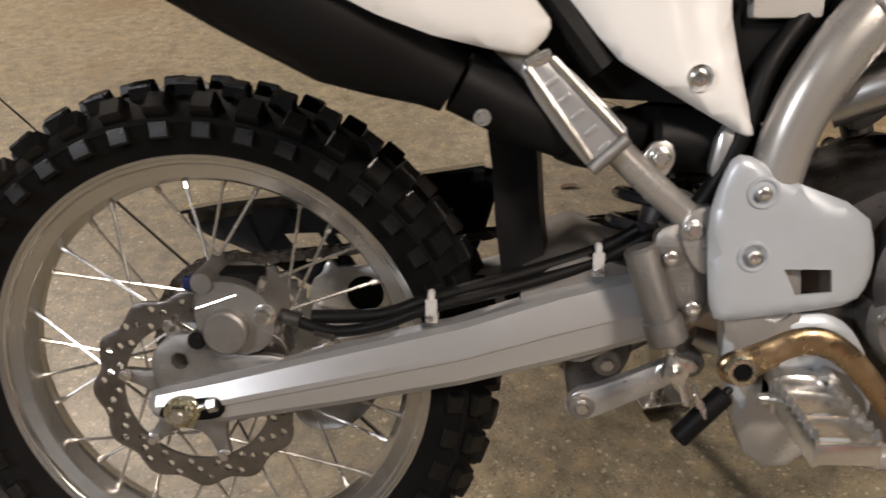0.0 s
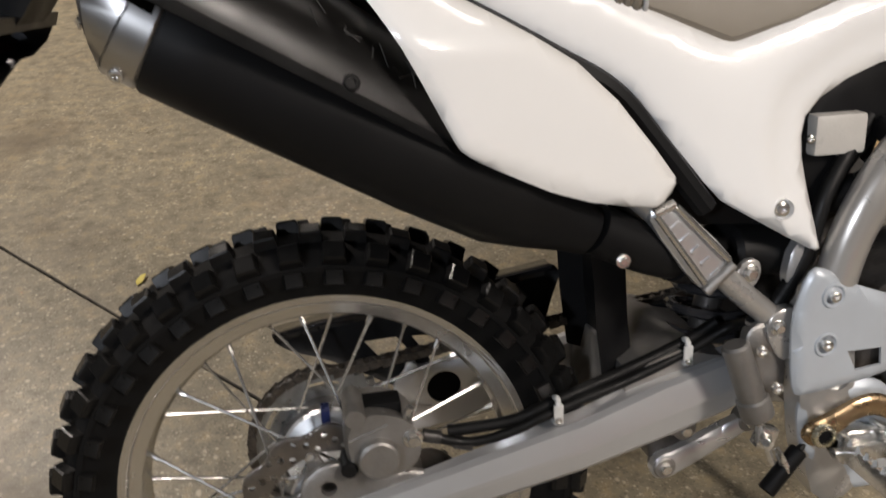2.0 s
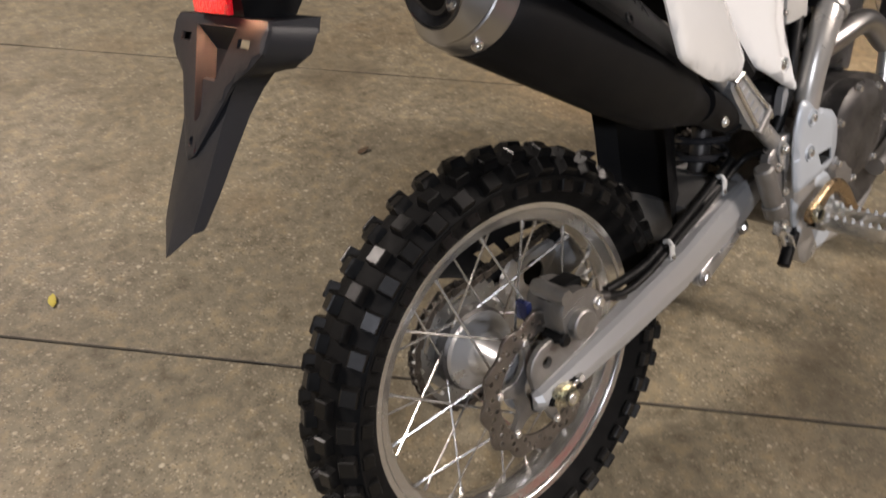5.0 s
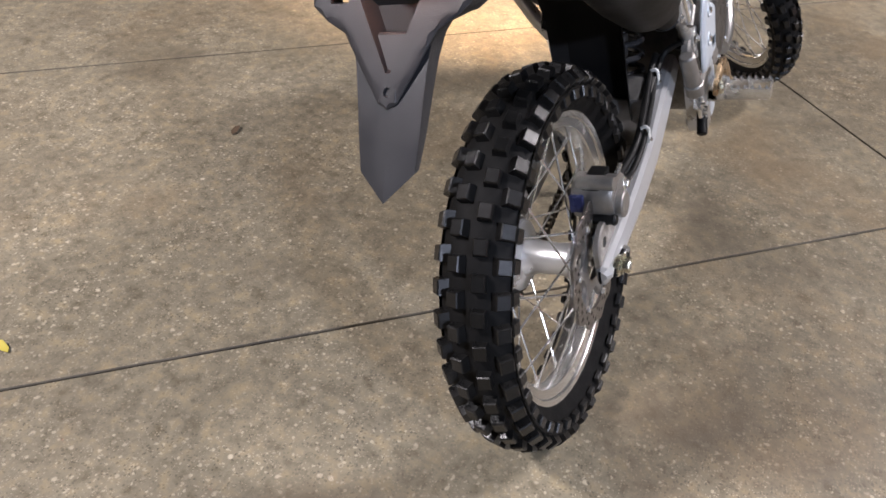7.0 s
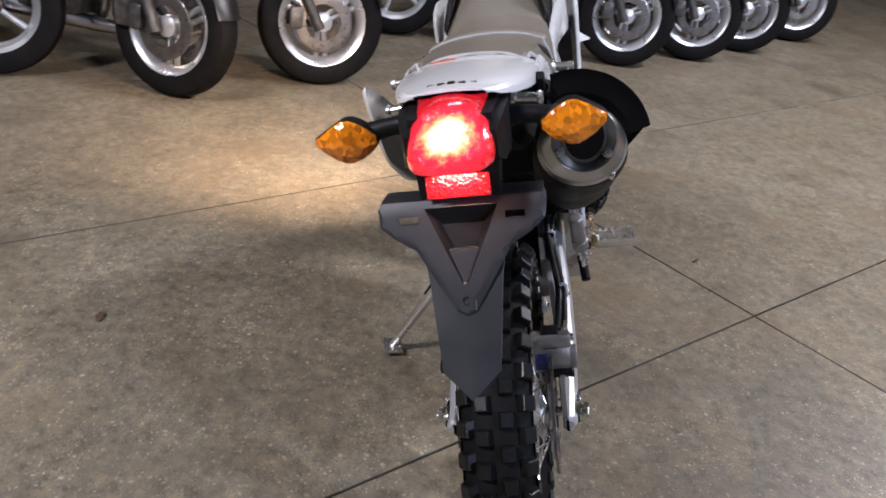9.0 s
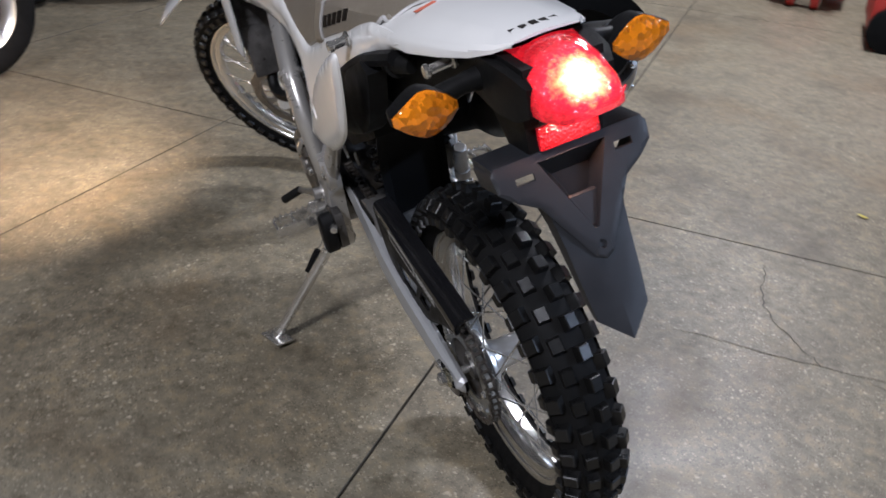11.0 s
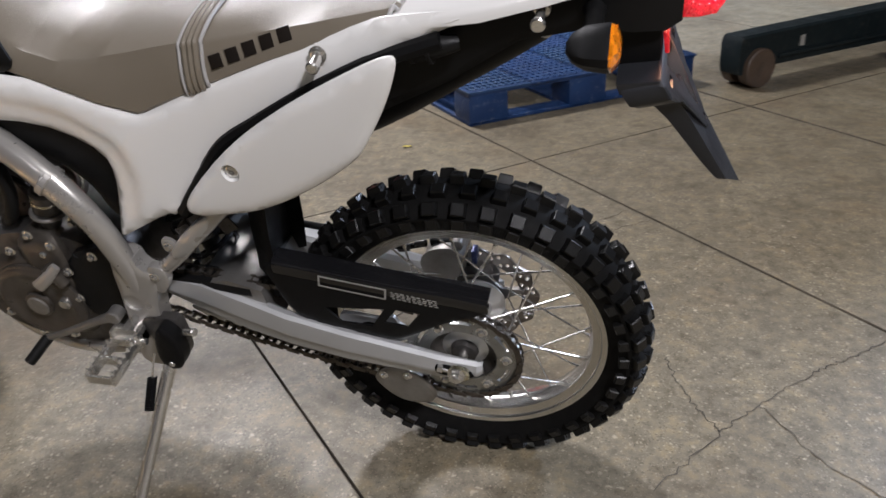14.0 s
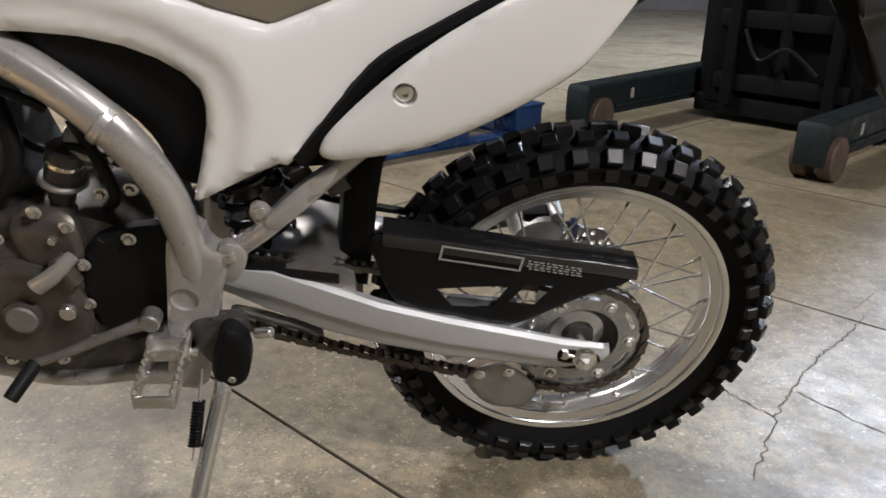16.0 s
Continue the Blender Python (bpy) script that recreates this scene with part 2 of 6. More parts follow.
BLUE_FITTING = surface("blue_anodised", (0.012, 0.02, 0.085), (0.02, 0.03, 0.11), 0.35, 0.4)
CLEAR_BOX = surface("milky_plastic", (0.5, 0.48, 0.44), (0.4, 0.38, 0.35), 0.35, 0.0)
AMBER = lens("amber_lens", (1.0, 0.3, 0.0))
RED_LIT = lens("lit_red_lens", (0.6, 0.01, 0.012), 3.6, (-0.336, 0.0, 0.968))
BLUE_PALLET = surface("blue_polyethylene", (0.007, 0.027, 0.1), (0.01, 0.04, 0.135), 0.5, 0.0, 6, 200, 0.1, dirt=(0.3, 0.32, 0.36, 0.5))
RED_PAINT = surface("red_machine_paint", (0.5, 0.035, 0.025), (0.42, 0.03, 0.022), 0.4, 0.0, 5, 300, 0.06, dirt=(0.1, 0.06, 0.05, 0.4))
GREEN_PAINT = surface("dark_green_truck_paint", (0.007, 0.012, 0.014), (0.011, 0.017, 0.019), 0.55, 0.0, 6, 300, 0.12, spec=0.3, dirt=(0.08, 0.07, 0.06, 0.5))
MACHINE_BLACK = surface("machine_black", (0.004, 0.004, 0.0045), (0.006, 0.006, 0.006), 0.65, 0.0, 8, 300, 0.1, spec=0.1)
TRUCK_WHEEL = surface("brown_polyurethane", (0.09, 0.06, 0.04), (0.06, 0.045, 0.035), 0.6, 0.0, 15, 300, 0.15)
WALL_PAINT = surface("hall_wall", (0.12, 0.11, 0.1), (0.09, 0.083, 0.075), 0.8, 0.0, 1.5, 60, 0.2)
CEILING_PAINT = surface("hall_ceiling", (0.08, 0.075, 0.07), (0.06, 0.055, 0.05), 0.85, 0.0, 1.0, 40, 0.2)
LEAF = surface("yellow_leaf", (0.5, 0.41, 0.06), (0.4, 0.32, 0.05), 0.6)
DRY_LEAF = surface("brown_leaf", (0.07, 0.045, 0.025), (0.1, 0.06, 0.03), 0.7)
GREY_PAINT = surface("grey_machine_paint", (0.35, 0.35, 0.34), (0.3, 0.3, 0.29), 0.5, 0.0)


# ---- mesh tools ----
def part(name, bm, material, parent=None, label="", smooth=True, at=None, sharp=38):
    """Links a bmesh as one mesh object under a thing or a part."""
    data = bm
    if not isinstance(bm, bpy.types.Mesh):
        bmesh.ops.recalc_face_normals(bm, faces=bm.faces)
        data = bpy.data.meshes.new(name)
        bm.to_mesh(data)
        bm.free()
        data.materials.append(material)
        if smooth:
            data.polygons.foreach_set("use_smooth", [True] * len(data.polygons))
            data.set_sharp_from_angle(angle=radians(sharp))
    ob = new(name, data)
    if parent:
        ob.parent = parent
    if at is not None:
        ob.matrix_basis = at
    return tagged(ob, label)


def thing(name, label, category, at=None, group="", kind=""):
    ob = new(name)
    ob.empty_display_size = 0.1
    if at is not None:
        ob.matrix_world = at
    return tagged(ob, label, category, group, kind)


def join(*bms):
    out = bms[0]
    for b in bms[1:]:
        m = bpy.data.meshes.new("joined")
        b.to_mesh(m)
        b.free()
        out.from_mesh(m)
        bpy.data.meshes.remove(m)
    return out


def moved(bm, m):
    bmesh.ops.transform(bm, matrix=m, verts=bm.verts)
    return bm


def box(c, size, bevel=0.0, turn=None, segments=2):
    bm = bmesh.new()
    bmesh.ops.create_cube(bm, size=1.0)
    bmesh.ops.scale(bm, vec=size, verts=bm.verts)
    if bevel:
        bmesh.ops.bevel(bm, geom=list(bm.edges), offset=bevel, segments=segments, affect="EDGES", profile=0.6)
    return moved(bm, Matrix.Translation(c) @ (turn or Matrix.Identity(4)))


def lathe(profile, n=32, axis="y", centre=(0, 0, 0), closed=False):
    """Turns (radius, along) pairs round an axis through centre."""
    bm = bmesh.new()
    rings = []
    for r, a in profile:
        ring = []
        for i in range(n):
            w = 2 * math.pi * i / n
            u, v = r * math.cos(w), r * math.sin(w)
            p = {"y": (u, a, v), "x": (a, u, v), "z": (u, v, a)}[axis]
            ring.append(bm.verts.new(p))
        rings.append(ring)
    pairs = list(zip(rings, rings[1:])) + ([(rings[-1], rings[0])] if closed else [])
    for a, b in pairs:
        for i in range(n):
            bm.faces.new((a[i], a[(i + 1) % n], b[(i + 1) % n], b[i]))
    if not closed:
        for ring in (rings[0], rings[-1]):
            bm.faces.new(ring)
    bmesh.ops.remove_doubles(bm, verts=bm.verts, dist=1e-6)
    bmesh.ops.dissolve_degenerate(bm, edges=bm.edges, dist=1e-7)
    return moved(bm, Matrix.Translation(centre))


def rod(a, b, r, n=10, r2=None, chamfer=0.0):
    """A round bar from a to b."""
    a, b = Vector(a), Vector(b)
    d = b - a
    r2 = r if r2 is None else r2
    c = min(chamfer, d.length * 0.3)
    prof = [(r - c, 0), (r, c), (r2, d.length - c), (r2 - c, d.length)] if c else [(r, 0), (r2, d.length)]
    bm = lathe(prof, n, "z")
    return moved(bm, Matrix.Translation(a) @ d.to_track_quat("Z", "Y").to_matrix().to_4x4())


def curve_points(pts, steps=6):
    """A smooth line through the given points."""
    p = [Vector(q) for q in pts]
    if len(p) < 3:
        return p
    out = []
    for i in range(len(p) - 1):
        a, b, c, d = p[max(i - 1, 0)], p[i], p[i + 1], p[min(i + 2, len(p) - 1)]
        for k in range(steps):
            t = k / steps
            out.append(0.5 * ((2 * b) + (c - a) * t + (2 * a - 5 * b + 4 * c - d) * t * t + (3 * b - a - 3 * c + d) * t ** 3))
    return out + [p[-1]]


def tube(pts, r, n=12, steps=6, squash=1.0):
    """A pipe along a smooth line; r is one radius or one at each given point."""
    line = curve_points(pts, steps)
    radii = np.interp(np.linspace(0, 1, len(line)), np.linspace(0, 1, len(pts)), r if isinstance(r, (list, tuple)) else [r] * len(pts))
    bm = bmesh.new()
    rings, side = [], None
    for i, p in enumerate(line):
        d = (line[min(i + 1, len(line) - 1)] - line[max(i - 1, 0)]).normalized()
        side = (Vector((0, 1, 0)) if abs(d.y) < 0.95 else Vector((1, 0, 0))) if side is None else side
        side = (side - side.dot(d) * d).normalized()
        up = d.cross(side)
        rings.append([bm.verts.new(p + float(radii[i]) * (math.cos(w) * side * squash + math.sin(w) * up)) for w in (2 * math.pi * k / n for k in range(n))])
    for a, b in zip(rings, rings[1:]):
        for i in range(n):
            bm.faces.new((a[i], a[(i + 1) % n], b[(i + 1) % n], b[i]))
    bm.faces.new(rings[0]), bm.faces.new(rings[-1])
    return bm


def loft(rings):
    bm = bmesh.new()
    vs = [[bm.verts.new(p) for p in ring] for ring in rings]
    for a, b in zip(vs, vs[1:]):
        for i in range(len(a)):
            bm.faces.new((a[i], a[(i + 1) % len(a)], b[(i + 1) % len(a)], b[i]))
    bm.faces.new(vs[0]), bm.faces.new(vs[-1])
    return bm


def rounded(outline, times=3):
    """Cuts the corners of a closed outline again and again; a point given twice stays sharper."""
    p = [np.array(q, float) for q in outline]
    for _ in range(times):
        q = []
        for a, b in zip(p, p[1:] + p[:1]):
            q += [0.75 * a + 0.25 * b, 0.25 * a + 0.75 * b]
        p = q
    return p


def inside(points, poly):
    x, y = points[:, 0], points[:, 1]
    hit = np.zeros(len(points), bool)
    for (x0, y0), (x1, y1) in zip(poly, np.roll(poly, -1, 0)):
        if y0 != y1:
            hit ^= ((y0 > y) != (y1 > y)) & (x < (x1 - x0) * (y - y0) / (y1 - y0) + x0)
    return hit


def edge_distance(points, poly):
    best = np.full(len(points), 1e9)
    for a, b in zip(poly, np.roll(poly, -1, 0)):
        ab = b - a
        k = np.clip(((points - a) @ ab) / max(ab @ ab, 1e-12), 0, 1)
        best = np.minimum(best, np.hypot(*(points - a - k[:, None] * ab).T))
    return best


def skin(outline, base, side=1, drop=0.010, roll=0.012, thick=0.003, step=0.014, holes=(), smooth_times=3, bulge=0.0, bulge_width=0.05):
    """A moulded sheet over an outline in the x-z plane, at y = side * base(x, z), with edges that roll inwards."""
    poly = np.array(rounded(outline, smooth_times)) if smooth_times else np.array(outline, float)
    keep, last = [], None
    for p in poly:
        if last is None or np.hypot(*(p - last)) > step * 0.22:
            keep.append(p)
            last = p
    poly = np.array(keep)
    loops = [poly] + [np.array(h, float) for h in holes]
    lo, hi = poly.min(0), poly.max(0)
    grid = np.array([(x + (0.5 * step if j % 2 else 0), z) for j, z in enumerate(np.arange(lo[1], hi[1], step * 0.87)) for x in np.arange(lo[0], hi[0], step)])
    extra = []
    for off in (roll * 0.35, roll * 0.9):
        tan = np.roll(poly, -1, 0) - np.roll(poly, 1, 0)
        nor = np.stack([-tan[:, 1], tan[:, 0]], 1) / np.maximum(np.hypot(*tan.T), 1e-9)[:, None]
        area = np.sum(poly[:, 0] * np.roll(poly[:, 1], -1) - np.roll(poly[:, 0], -1) * poly[:, 1])
        ring = poly + nor * off * (1 if area > 0 else -1)
        good = inside(ring, poly) & (edge_distance(ring, poly) > off * 0.8)
        extra.append(ring[good])
    dist = edge_distance(grid, poly)
    fine = grid[inside(grid, poly) & (dist > max(roll * 1.1, step * 0.4))] if len(grid) else grid
    pts = np.concatenate(loops + extra + [fine])
    edges, at = [], 0
    for l in loops:
        edges += [(at + i, at + (i + 1) % len(l)) for i in range(len(l))]
        at += len(l)
    from mathutils.geometry import delaunay_2d_cdt
    vs, es, fs, *_ = delaunay_2d_cdt([Vector(p) for p in pts], edges, [], 0, 1e-6)
    xy = np.array([tuple(v) for v in vs])
    mid = np.array([xy[list(f)].mean(0) for f in fs])
    ok = inside(mid, poly)
    for h in loops[1:]:
        ok &= ~inside(mid, h)
    d = edge_distance(xy, poly)
    y = np.array([base(x, z) for x, z in xy]) - drop * np.exp(-(d / roll) ** 1.4 * 2.2) + bulge * (1 - np.exp(-d / bulge_width))
    bm = bmesh.new()
    front = [bm.verts.new((x, side * v, z)) for (x, z), v in zip(xy, y)]
    back = [bm.verts.new((x, side * (v - thick), z)) for (x, z), v in zip(xy, y)]
    count = {}
    for f, good in zip(fs, ok):
        if not good:
            continue
        bm.faces.new([front[i] for i in f])
        bm.faces.new([back[i] for i in reversed(f)])
        for a, b in zip(f, list(f[1:]) + [f[0]]):
            count[(a, b)] = count.get((a, b), 0) + 1
    for (a, b) in count:
        if (b, a) not in count:
            bm.faces.new((front[b], front[a], back[a], back[b]))
    bmesh.ops.delete(bm, geom=[v for v in bm.verts if not v.link_faces], context="VERTS")
    return bm


def slab(outline, y0, y1, edge=0.002, holes=(), smooth_times=1, step=0.02):
    """A flat plate between y0 and y1 with eased edges on its outer side, y1."""
    s = 1 if y1 >= y0 else -1
    return skin(outline, lambda x, z: abs(y1) if s * y1 >= 0 else -abs(y1), s, edge, edge * 1.4, abs(y1 - y0), step, holes, smooth_times)


def ring_points(c, r, n=12, start=0.0):
    return [(c[0] + r * math.cos(start + 2 * math.pi * i / n), c[1] + r * math.sin(start + 2 * math.pi * i / n)) for i in range(n)]


def bolt(c, r=0.006, h=0.005, axis=(0, -1, 0), washer=1.5):
    """A hexagon head on a washer."""
    bm = join(lathe([(r * washer * 0.9, 0), (r * washer, 0.0006), (r * washer, 0.0012), (r * washer * 0.9, 0.0018)], 14, "z"),
              lathe([(r, 0.0015), (r, h * 0.8), (r * 0.8, h)], 6, "z"))
    return moved(bm, Matrix.Translation(c) @ Vector(axis).to_track_quat("Z", "Y").to_matrix().to_4x4())


def cap_screw(c, r=0.006, h=0.005, axis=(0, -1, 0)):
    """A round head with a socket."""
    bm = lathe([(r * 0.9, 0), (r, h * 0.3), (r * 0.9, h * 0.85), (r * 0.7, h), (r * 0.45, h), (r * 0.42, h * 0.4), (0.0001, h * 0.4)], 14, "z")
    return moved(bm, Matrix.Translation(c) @ Vector(axis).to_track_quat("Z", "Y").to_matrix().to_4x4())


# ---- the hall ----
ALONG, ACROSS = Vector((0.69, -0.724, 0)), Vector((0.724, 0.69, 0))   # directions of the floor joints
floor_rest = tagged(part("floor", box((0, 0, -0.11), (30, 30, 0.2)), DUST, smooth=False), "dirty grey concrete floor under the slabs", "floor", kind="structure")

CROSS = [-12.6, -11.3, -10.0, -8.7, -7.4, -6.1, -4.75, -3.45, -2.16, -1.0, 0.30, 1.62, 2.95, 4.2, 5.5, 6.8, 8.1, 9.4, 10.7, 12.0]
CUTS = [-12.0, -8.2, -4.3, 1.25, 4.6, 8.2, 12.6]
JOINT = {-2.16: 0.013, -1.0: 0.007, 0.30: 0.004}


def slab_mesh(w, l, seed):
    """One floor slab with slightly chipped, eased edges."""
    rng = random.Random(seed)
    bm = bmesh.new()
    def edge(a, b):
        n = max(2, int((b - a).length / 0.09))
        return [a.lerp(b, i / n) for i in range(n)]
    cs = [Vector((-w / 2, -l / 2, 0)), Vector((w / 2, -l / 2, 0)), Vector((w / 2, l / 2, 0)), Vector((-w / 2, l / 2, 0))]
    rim = [p for a, b in zip(cs, cs[1:] + cs[:1]) for p in edge(a, b)]
    rim = [p * (1 - rng.uniform(0.0, 0.0016) / max(p.length, 0.2)) for p in rim]
    low = [bm.verts.new((p.x, p.y, -0.012)) for p in rim]
    mid = [bm.verts.new((p.x, p.y, -0.003)) for p in rim]
    top = [bm.verts.new((p.x * (1 - 0.0016 / w * 2), p.y * (1 - 0.0016 / l * 2), 0)) for p in rim]
    n = len(rim)
    for a, b in ((low, mid), (mid, top)):
        for i in range(n):
            bm.faces.new((a[i], a[(i + 1) % n], b[(i + 1) % n], b[i]))
    bm.faces.new(top)
    return bm


count = 0
floor_turn = Matrix(((ALONG.x, ACROSS.x, 0, 0), (ALONG.y, ACROSS.y, 0, 0), (0, 0, 1, 0), (0, 0, 0, 1)))
for a0, a1 in zip(CROSS, CROSS[1:]):
    for b0, b1 in zip(CUTS, CUTS[1:]):
        c = floor_turn @ Vector(((b0 + b1) / 2, (a0 + a1) / 2, 0))
        if max(abs(c.x), abs(c.y)) > 13:
            continue
        g0, g1 = JOINT.get(a0, 0.0035) / 2, JOINT.get(a1, 0.0035) / 2
        c = floor_turn @ Vector(((b0 + b1) / 2, (a0 + g0 + a1 - g1) / 2, 0))
        bm = slab_mesh(b1 - b0 - 0.0035, a1 - a0 - g0 - g1, count)
        ob = part("floor_slab", moved(bm, Matrix.Translation(c) @ floor_turn), CONCRETE, floor_rest, smooth=False)
        ob.data.materials.append(DUST)
        for face in ob.data.polygons:
            face.material_index = 0 if face.normal.z > 0.9 else 1   # dirt in the joints
        count += 1


def crack(points, width, seed):
    """A thin jagged crack, a dirt-filled sliver lying in the slab's face."""
    rng = random.Random(seed)
    line = curve_points([(x, y, 0) for x, y in points], 14)
    bm = bmesh.new()
    prev = None
    for i, p in enumerate(line):
        d = (line[min(i + 1, len(line) - 1)] - line[max(i - 1, 0)]).normalized()
        n = Vector((-d.y, d.x, 0))
        p = p + n * rng.uniform(-0.006, 0.006)
        w = width * rng.uniform(0.35, 1.0) * (0.3 if i in (0, len(line) - 1) else 1)
        pair = [bm.verts.new((p + n * w) + Vector((0, 0, 0.0012))), bm.verts.new((p - n * w) + Vector((0, 0, 0.0012)))]
        if prev:
            bm.faces.new((prev[0], prev[1], pair[1], pair[0]))
        prev = pair
    return bm


CRACKS = [[(-0.92, -0.56), (-0.78, -0.42), (-0.68, -0.33), (-0.55, -0.19), (-0.47, -0.08), (-0.34, 0.12)],
          [(-0.47, -0.08), (-0.4, -0.2), (-0.36, -0.34)], [(-0.55, -0.19), (-0.66, -0.02), (-0.8, 0.1)],
          [(0.43, -1.36), (0.16, -1.62)], [(-0.25, -1.19), (0.05, -0.87), (0.3, -0.62)], [(0.05, -0.87), (0.3, -0.92), (0.5, -1.1)],
          [(-0.037, -0.936), (-0.17, -1.0), (-0.309, -1.11)], [(-0.88, -0.58), (-1.1, -0.75), (-1.3, -0.8)]]
for i, c in enumerate(CRACKS):
    part("crack", crack(c, 0.0022, i), DUST, floor_rest, smooth=False)

HALL = 13.0
for name, c, size in (("wall_north", (0, HALL, 2.3), (2 * HALL, 0.2, 4.8)), ("wall_south", (0, -HALL, 2.3), (2 * HALL, 0.2, 4.8)),
                      ("wall_east", (HALL, 0, 2.3), (0.2, 2 * HALL, 4.8)), ("wall_west", (-HALL, 0, 2.3), (0.2, 2 * HALL, 4.8))):
    tagged(part(name, box(c, size), WALL_PAINT, smooth=False), "plain grey painted hall wall", "wall", kind="structure")
tagged(part("ceiling", box((0, 0, CEILING + 0.1), (2 * HALL, 2 * HALL, 0.2)), CEILING_PAINT, smooth=False), "pale grey hall ceiling", "ceiling", kind="structure")


# ---- the motorcycle ----
bike = thing("motorcycle", "white off-road motorcycle with lit tail light on its side stand", "motorcycle", pose(0, 0, 0, -LEAN))
AXLE = 0.320


def block(w, l, h, lean=0.0):
    """A tread block, its base at the origin, slightly tapered."""
    bm = bmesh.new()
    base = [(-l / 2, -w / 2), (l / 2, -w / 2), (l / 2, w / 2), (-l / 2, w / 2)]
    k, e = 0.9, 0.0022
    rings = [[(x, y, -0.004) for x, y in base], [(x * k, y * k + lean * h, h - e) for x, y in base], [(x * k * 0.86, y * k * 0.86 + lean * h, h) for x, y in base]]
    vs = [[bm.verts.new(p) for p in r] for r in rings]
    for a, b in zip(vs, vs[1:]):
        for i in range(4):
            bm.faces.new((a[i], a[(i + 1) % 4], b[(i + 1) % 4], b[i]))
    bm.faces.new(vs[-1])
    return bm


def wheel(prefix, parent, place, radius, rim_r, half, pitches, spokes, rim_half, knob_h, hub):
    """Tyre with tread blocks, rim with spokes, hub; returns the three parts."""
    r0 = radius - knob_h
    def at(m=Matrix.Identity(4)):
        return place @ m
    prof = [(rim_r - 0.006, -rim_half + 0.004), (rim_r + 0.004, -rim_half - 0.002), (rim_r + 0.02, -half * 0.8), (rim_r + 0.042, -half * 0.97), (r0 - 0.028, -half * 0.95), (r0 - 0.012, -half * 0.74), (r0 - 0.003, -half * 0.42), (r0, 0)]
    prof = prof + [(r, -a) for r, a in reversed(prof[:-1])] + [(rim_r - 0.012, 0.0)]
    tyre = part(prefix + "tyre", lathe(prof, 96, "y", closed=True), RUBBER, parent, "knobbly black off-road tyre", at=at())
    kinds = {}
    for side in (-1, 1):
        for kind, w, l, ang, y, rr, off in (("inner", half * 0.38, 0.0255, 14, half * 0.28, r0 - 0.0015, 0.0), ("outer", half * 0.42, 0.0255, 45, half * 0.745, r0 - 0.0135, 0.5)):
            bm = block(w, l, knob_h + 0.001)
            ready = bpy.data.meshes.new("tread_block")
            bmesh.ops.recalc_face_normals(bm, faces=bm.faces)
            bm.to_mesh(ready)
            bm.free()
            ready.materials.append(KNOB_RUBBER)
            for i in range(pitches):
                w_ = 360 / pitches * (i + off + (0.5 if side > 0 else 0.0) * (kind == "inner") + 0.25 * (side > 0) * (kind == "outer"))
                tilt = pose(0, 0, 0, 0, w_, 0) @ pose(0, side * y, rr, -side * ang, 0, 0)
                part("tread_block", ready, None, tyre, at=tilt)
            # side lugs on the shoulder
            lug = block(0.019, 0.023, 0.0042)
            lug_mesh = bpy.data.meshes.new("side_lug")
            bmesh.ops.recalc_face_normals(lug, faces=lug.faces)
            lug.to_mesh(lug_mesh)
            lug.free()
            lug_mesh.materials.append(KNOB_RUBBER)
            if kind == "outer":
                for i in range(pitches):
                    w_ = 360 / pitches * (i + off + 0.25 * (side > 0))
                    part("side_lug", lug_mesh, None, tyre, at=pose(0, 0, 0, 0, w_, 0) @ pose(0, side * half * 0.935, r0 - 0.034, -side * 82, 0, 0))
    # a rounded lip, a shallow groove, a sloping flank and a raised middle that takes the nipples
    e = rim_half
    rp = [(rim_r + 0.002, -e + 0.002), (rim_r + 0.001, -e), (rim_r - 0.003, -e + 0.0002), (rim_r - 0.0055, -e + 0.0022), (rim_r - 0.0068, -e + 0.0062), (rim_r - 0.0125, -e + 0.008), (rim_r - 0.0205, -e + 0.0105), (rim_r - 0.0232, -e + 0.0145), (rim_r - 0.0238, -e * 0.36), (rim_r - 0.0275, -e * 0.2), (rim_r - 0.028, 0)]
    rp += [(r, -a) for r, a in reversed(rp[:-1])]
    rim = part(prefix + "rim", lathe(rp + list(reversed([(r - 0.004, a * 0.985) for r, a in rp])), 120, "y", closed=True), RIM_METAL, parent, "silver aluminium spoked rim", at=at())
    hubp = part(prefix + "hub", lathe(hub, 40, "y"), ALUMINIUM, parent, "cast aluminium hub", at=at())
    fr, fy = max(r for r, a in hub) - 0.006, max(a for r, a in hub) - 0.006
    for i in range(spokes):
        side = 1 if i % 2 else -1
        w1 = 2 * math.pi * (i + 0.5) / spokes
        w0 = w1 + (1 if (i // 2) % 2 else -1) * 0.95
        a = Vector((fr * math.cos(w0), side * fy, fr * math.sin(w0)))
        b = Vector(((rim_r - 0.024) * math.cos(w1), side * 0.006, (rim_r - 0.024) * math.sin(w1)))
        part("spoke", rod(a, b, 0.0019, 6), STEEL, rim)
        part("spoke_nipple", rod(b.lerp(a, 0.085), b + (b - a).normalized() * 0.004, 0.0034, 8), STEEL, rim)
    return tyre, rim, hubp


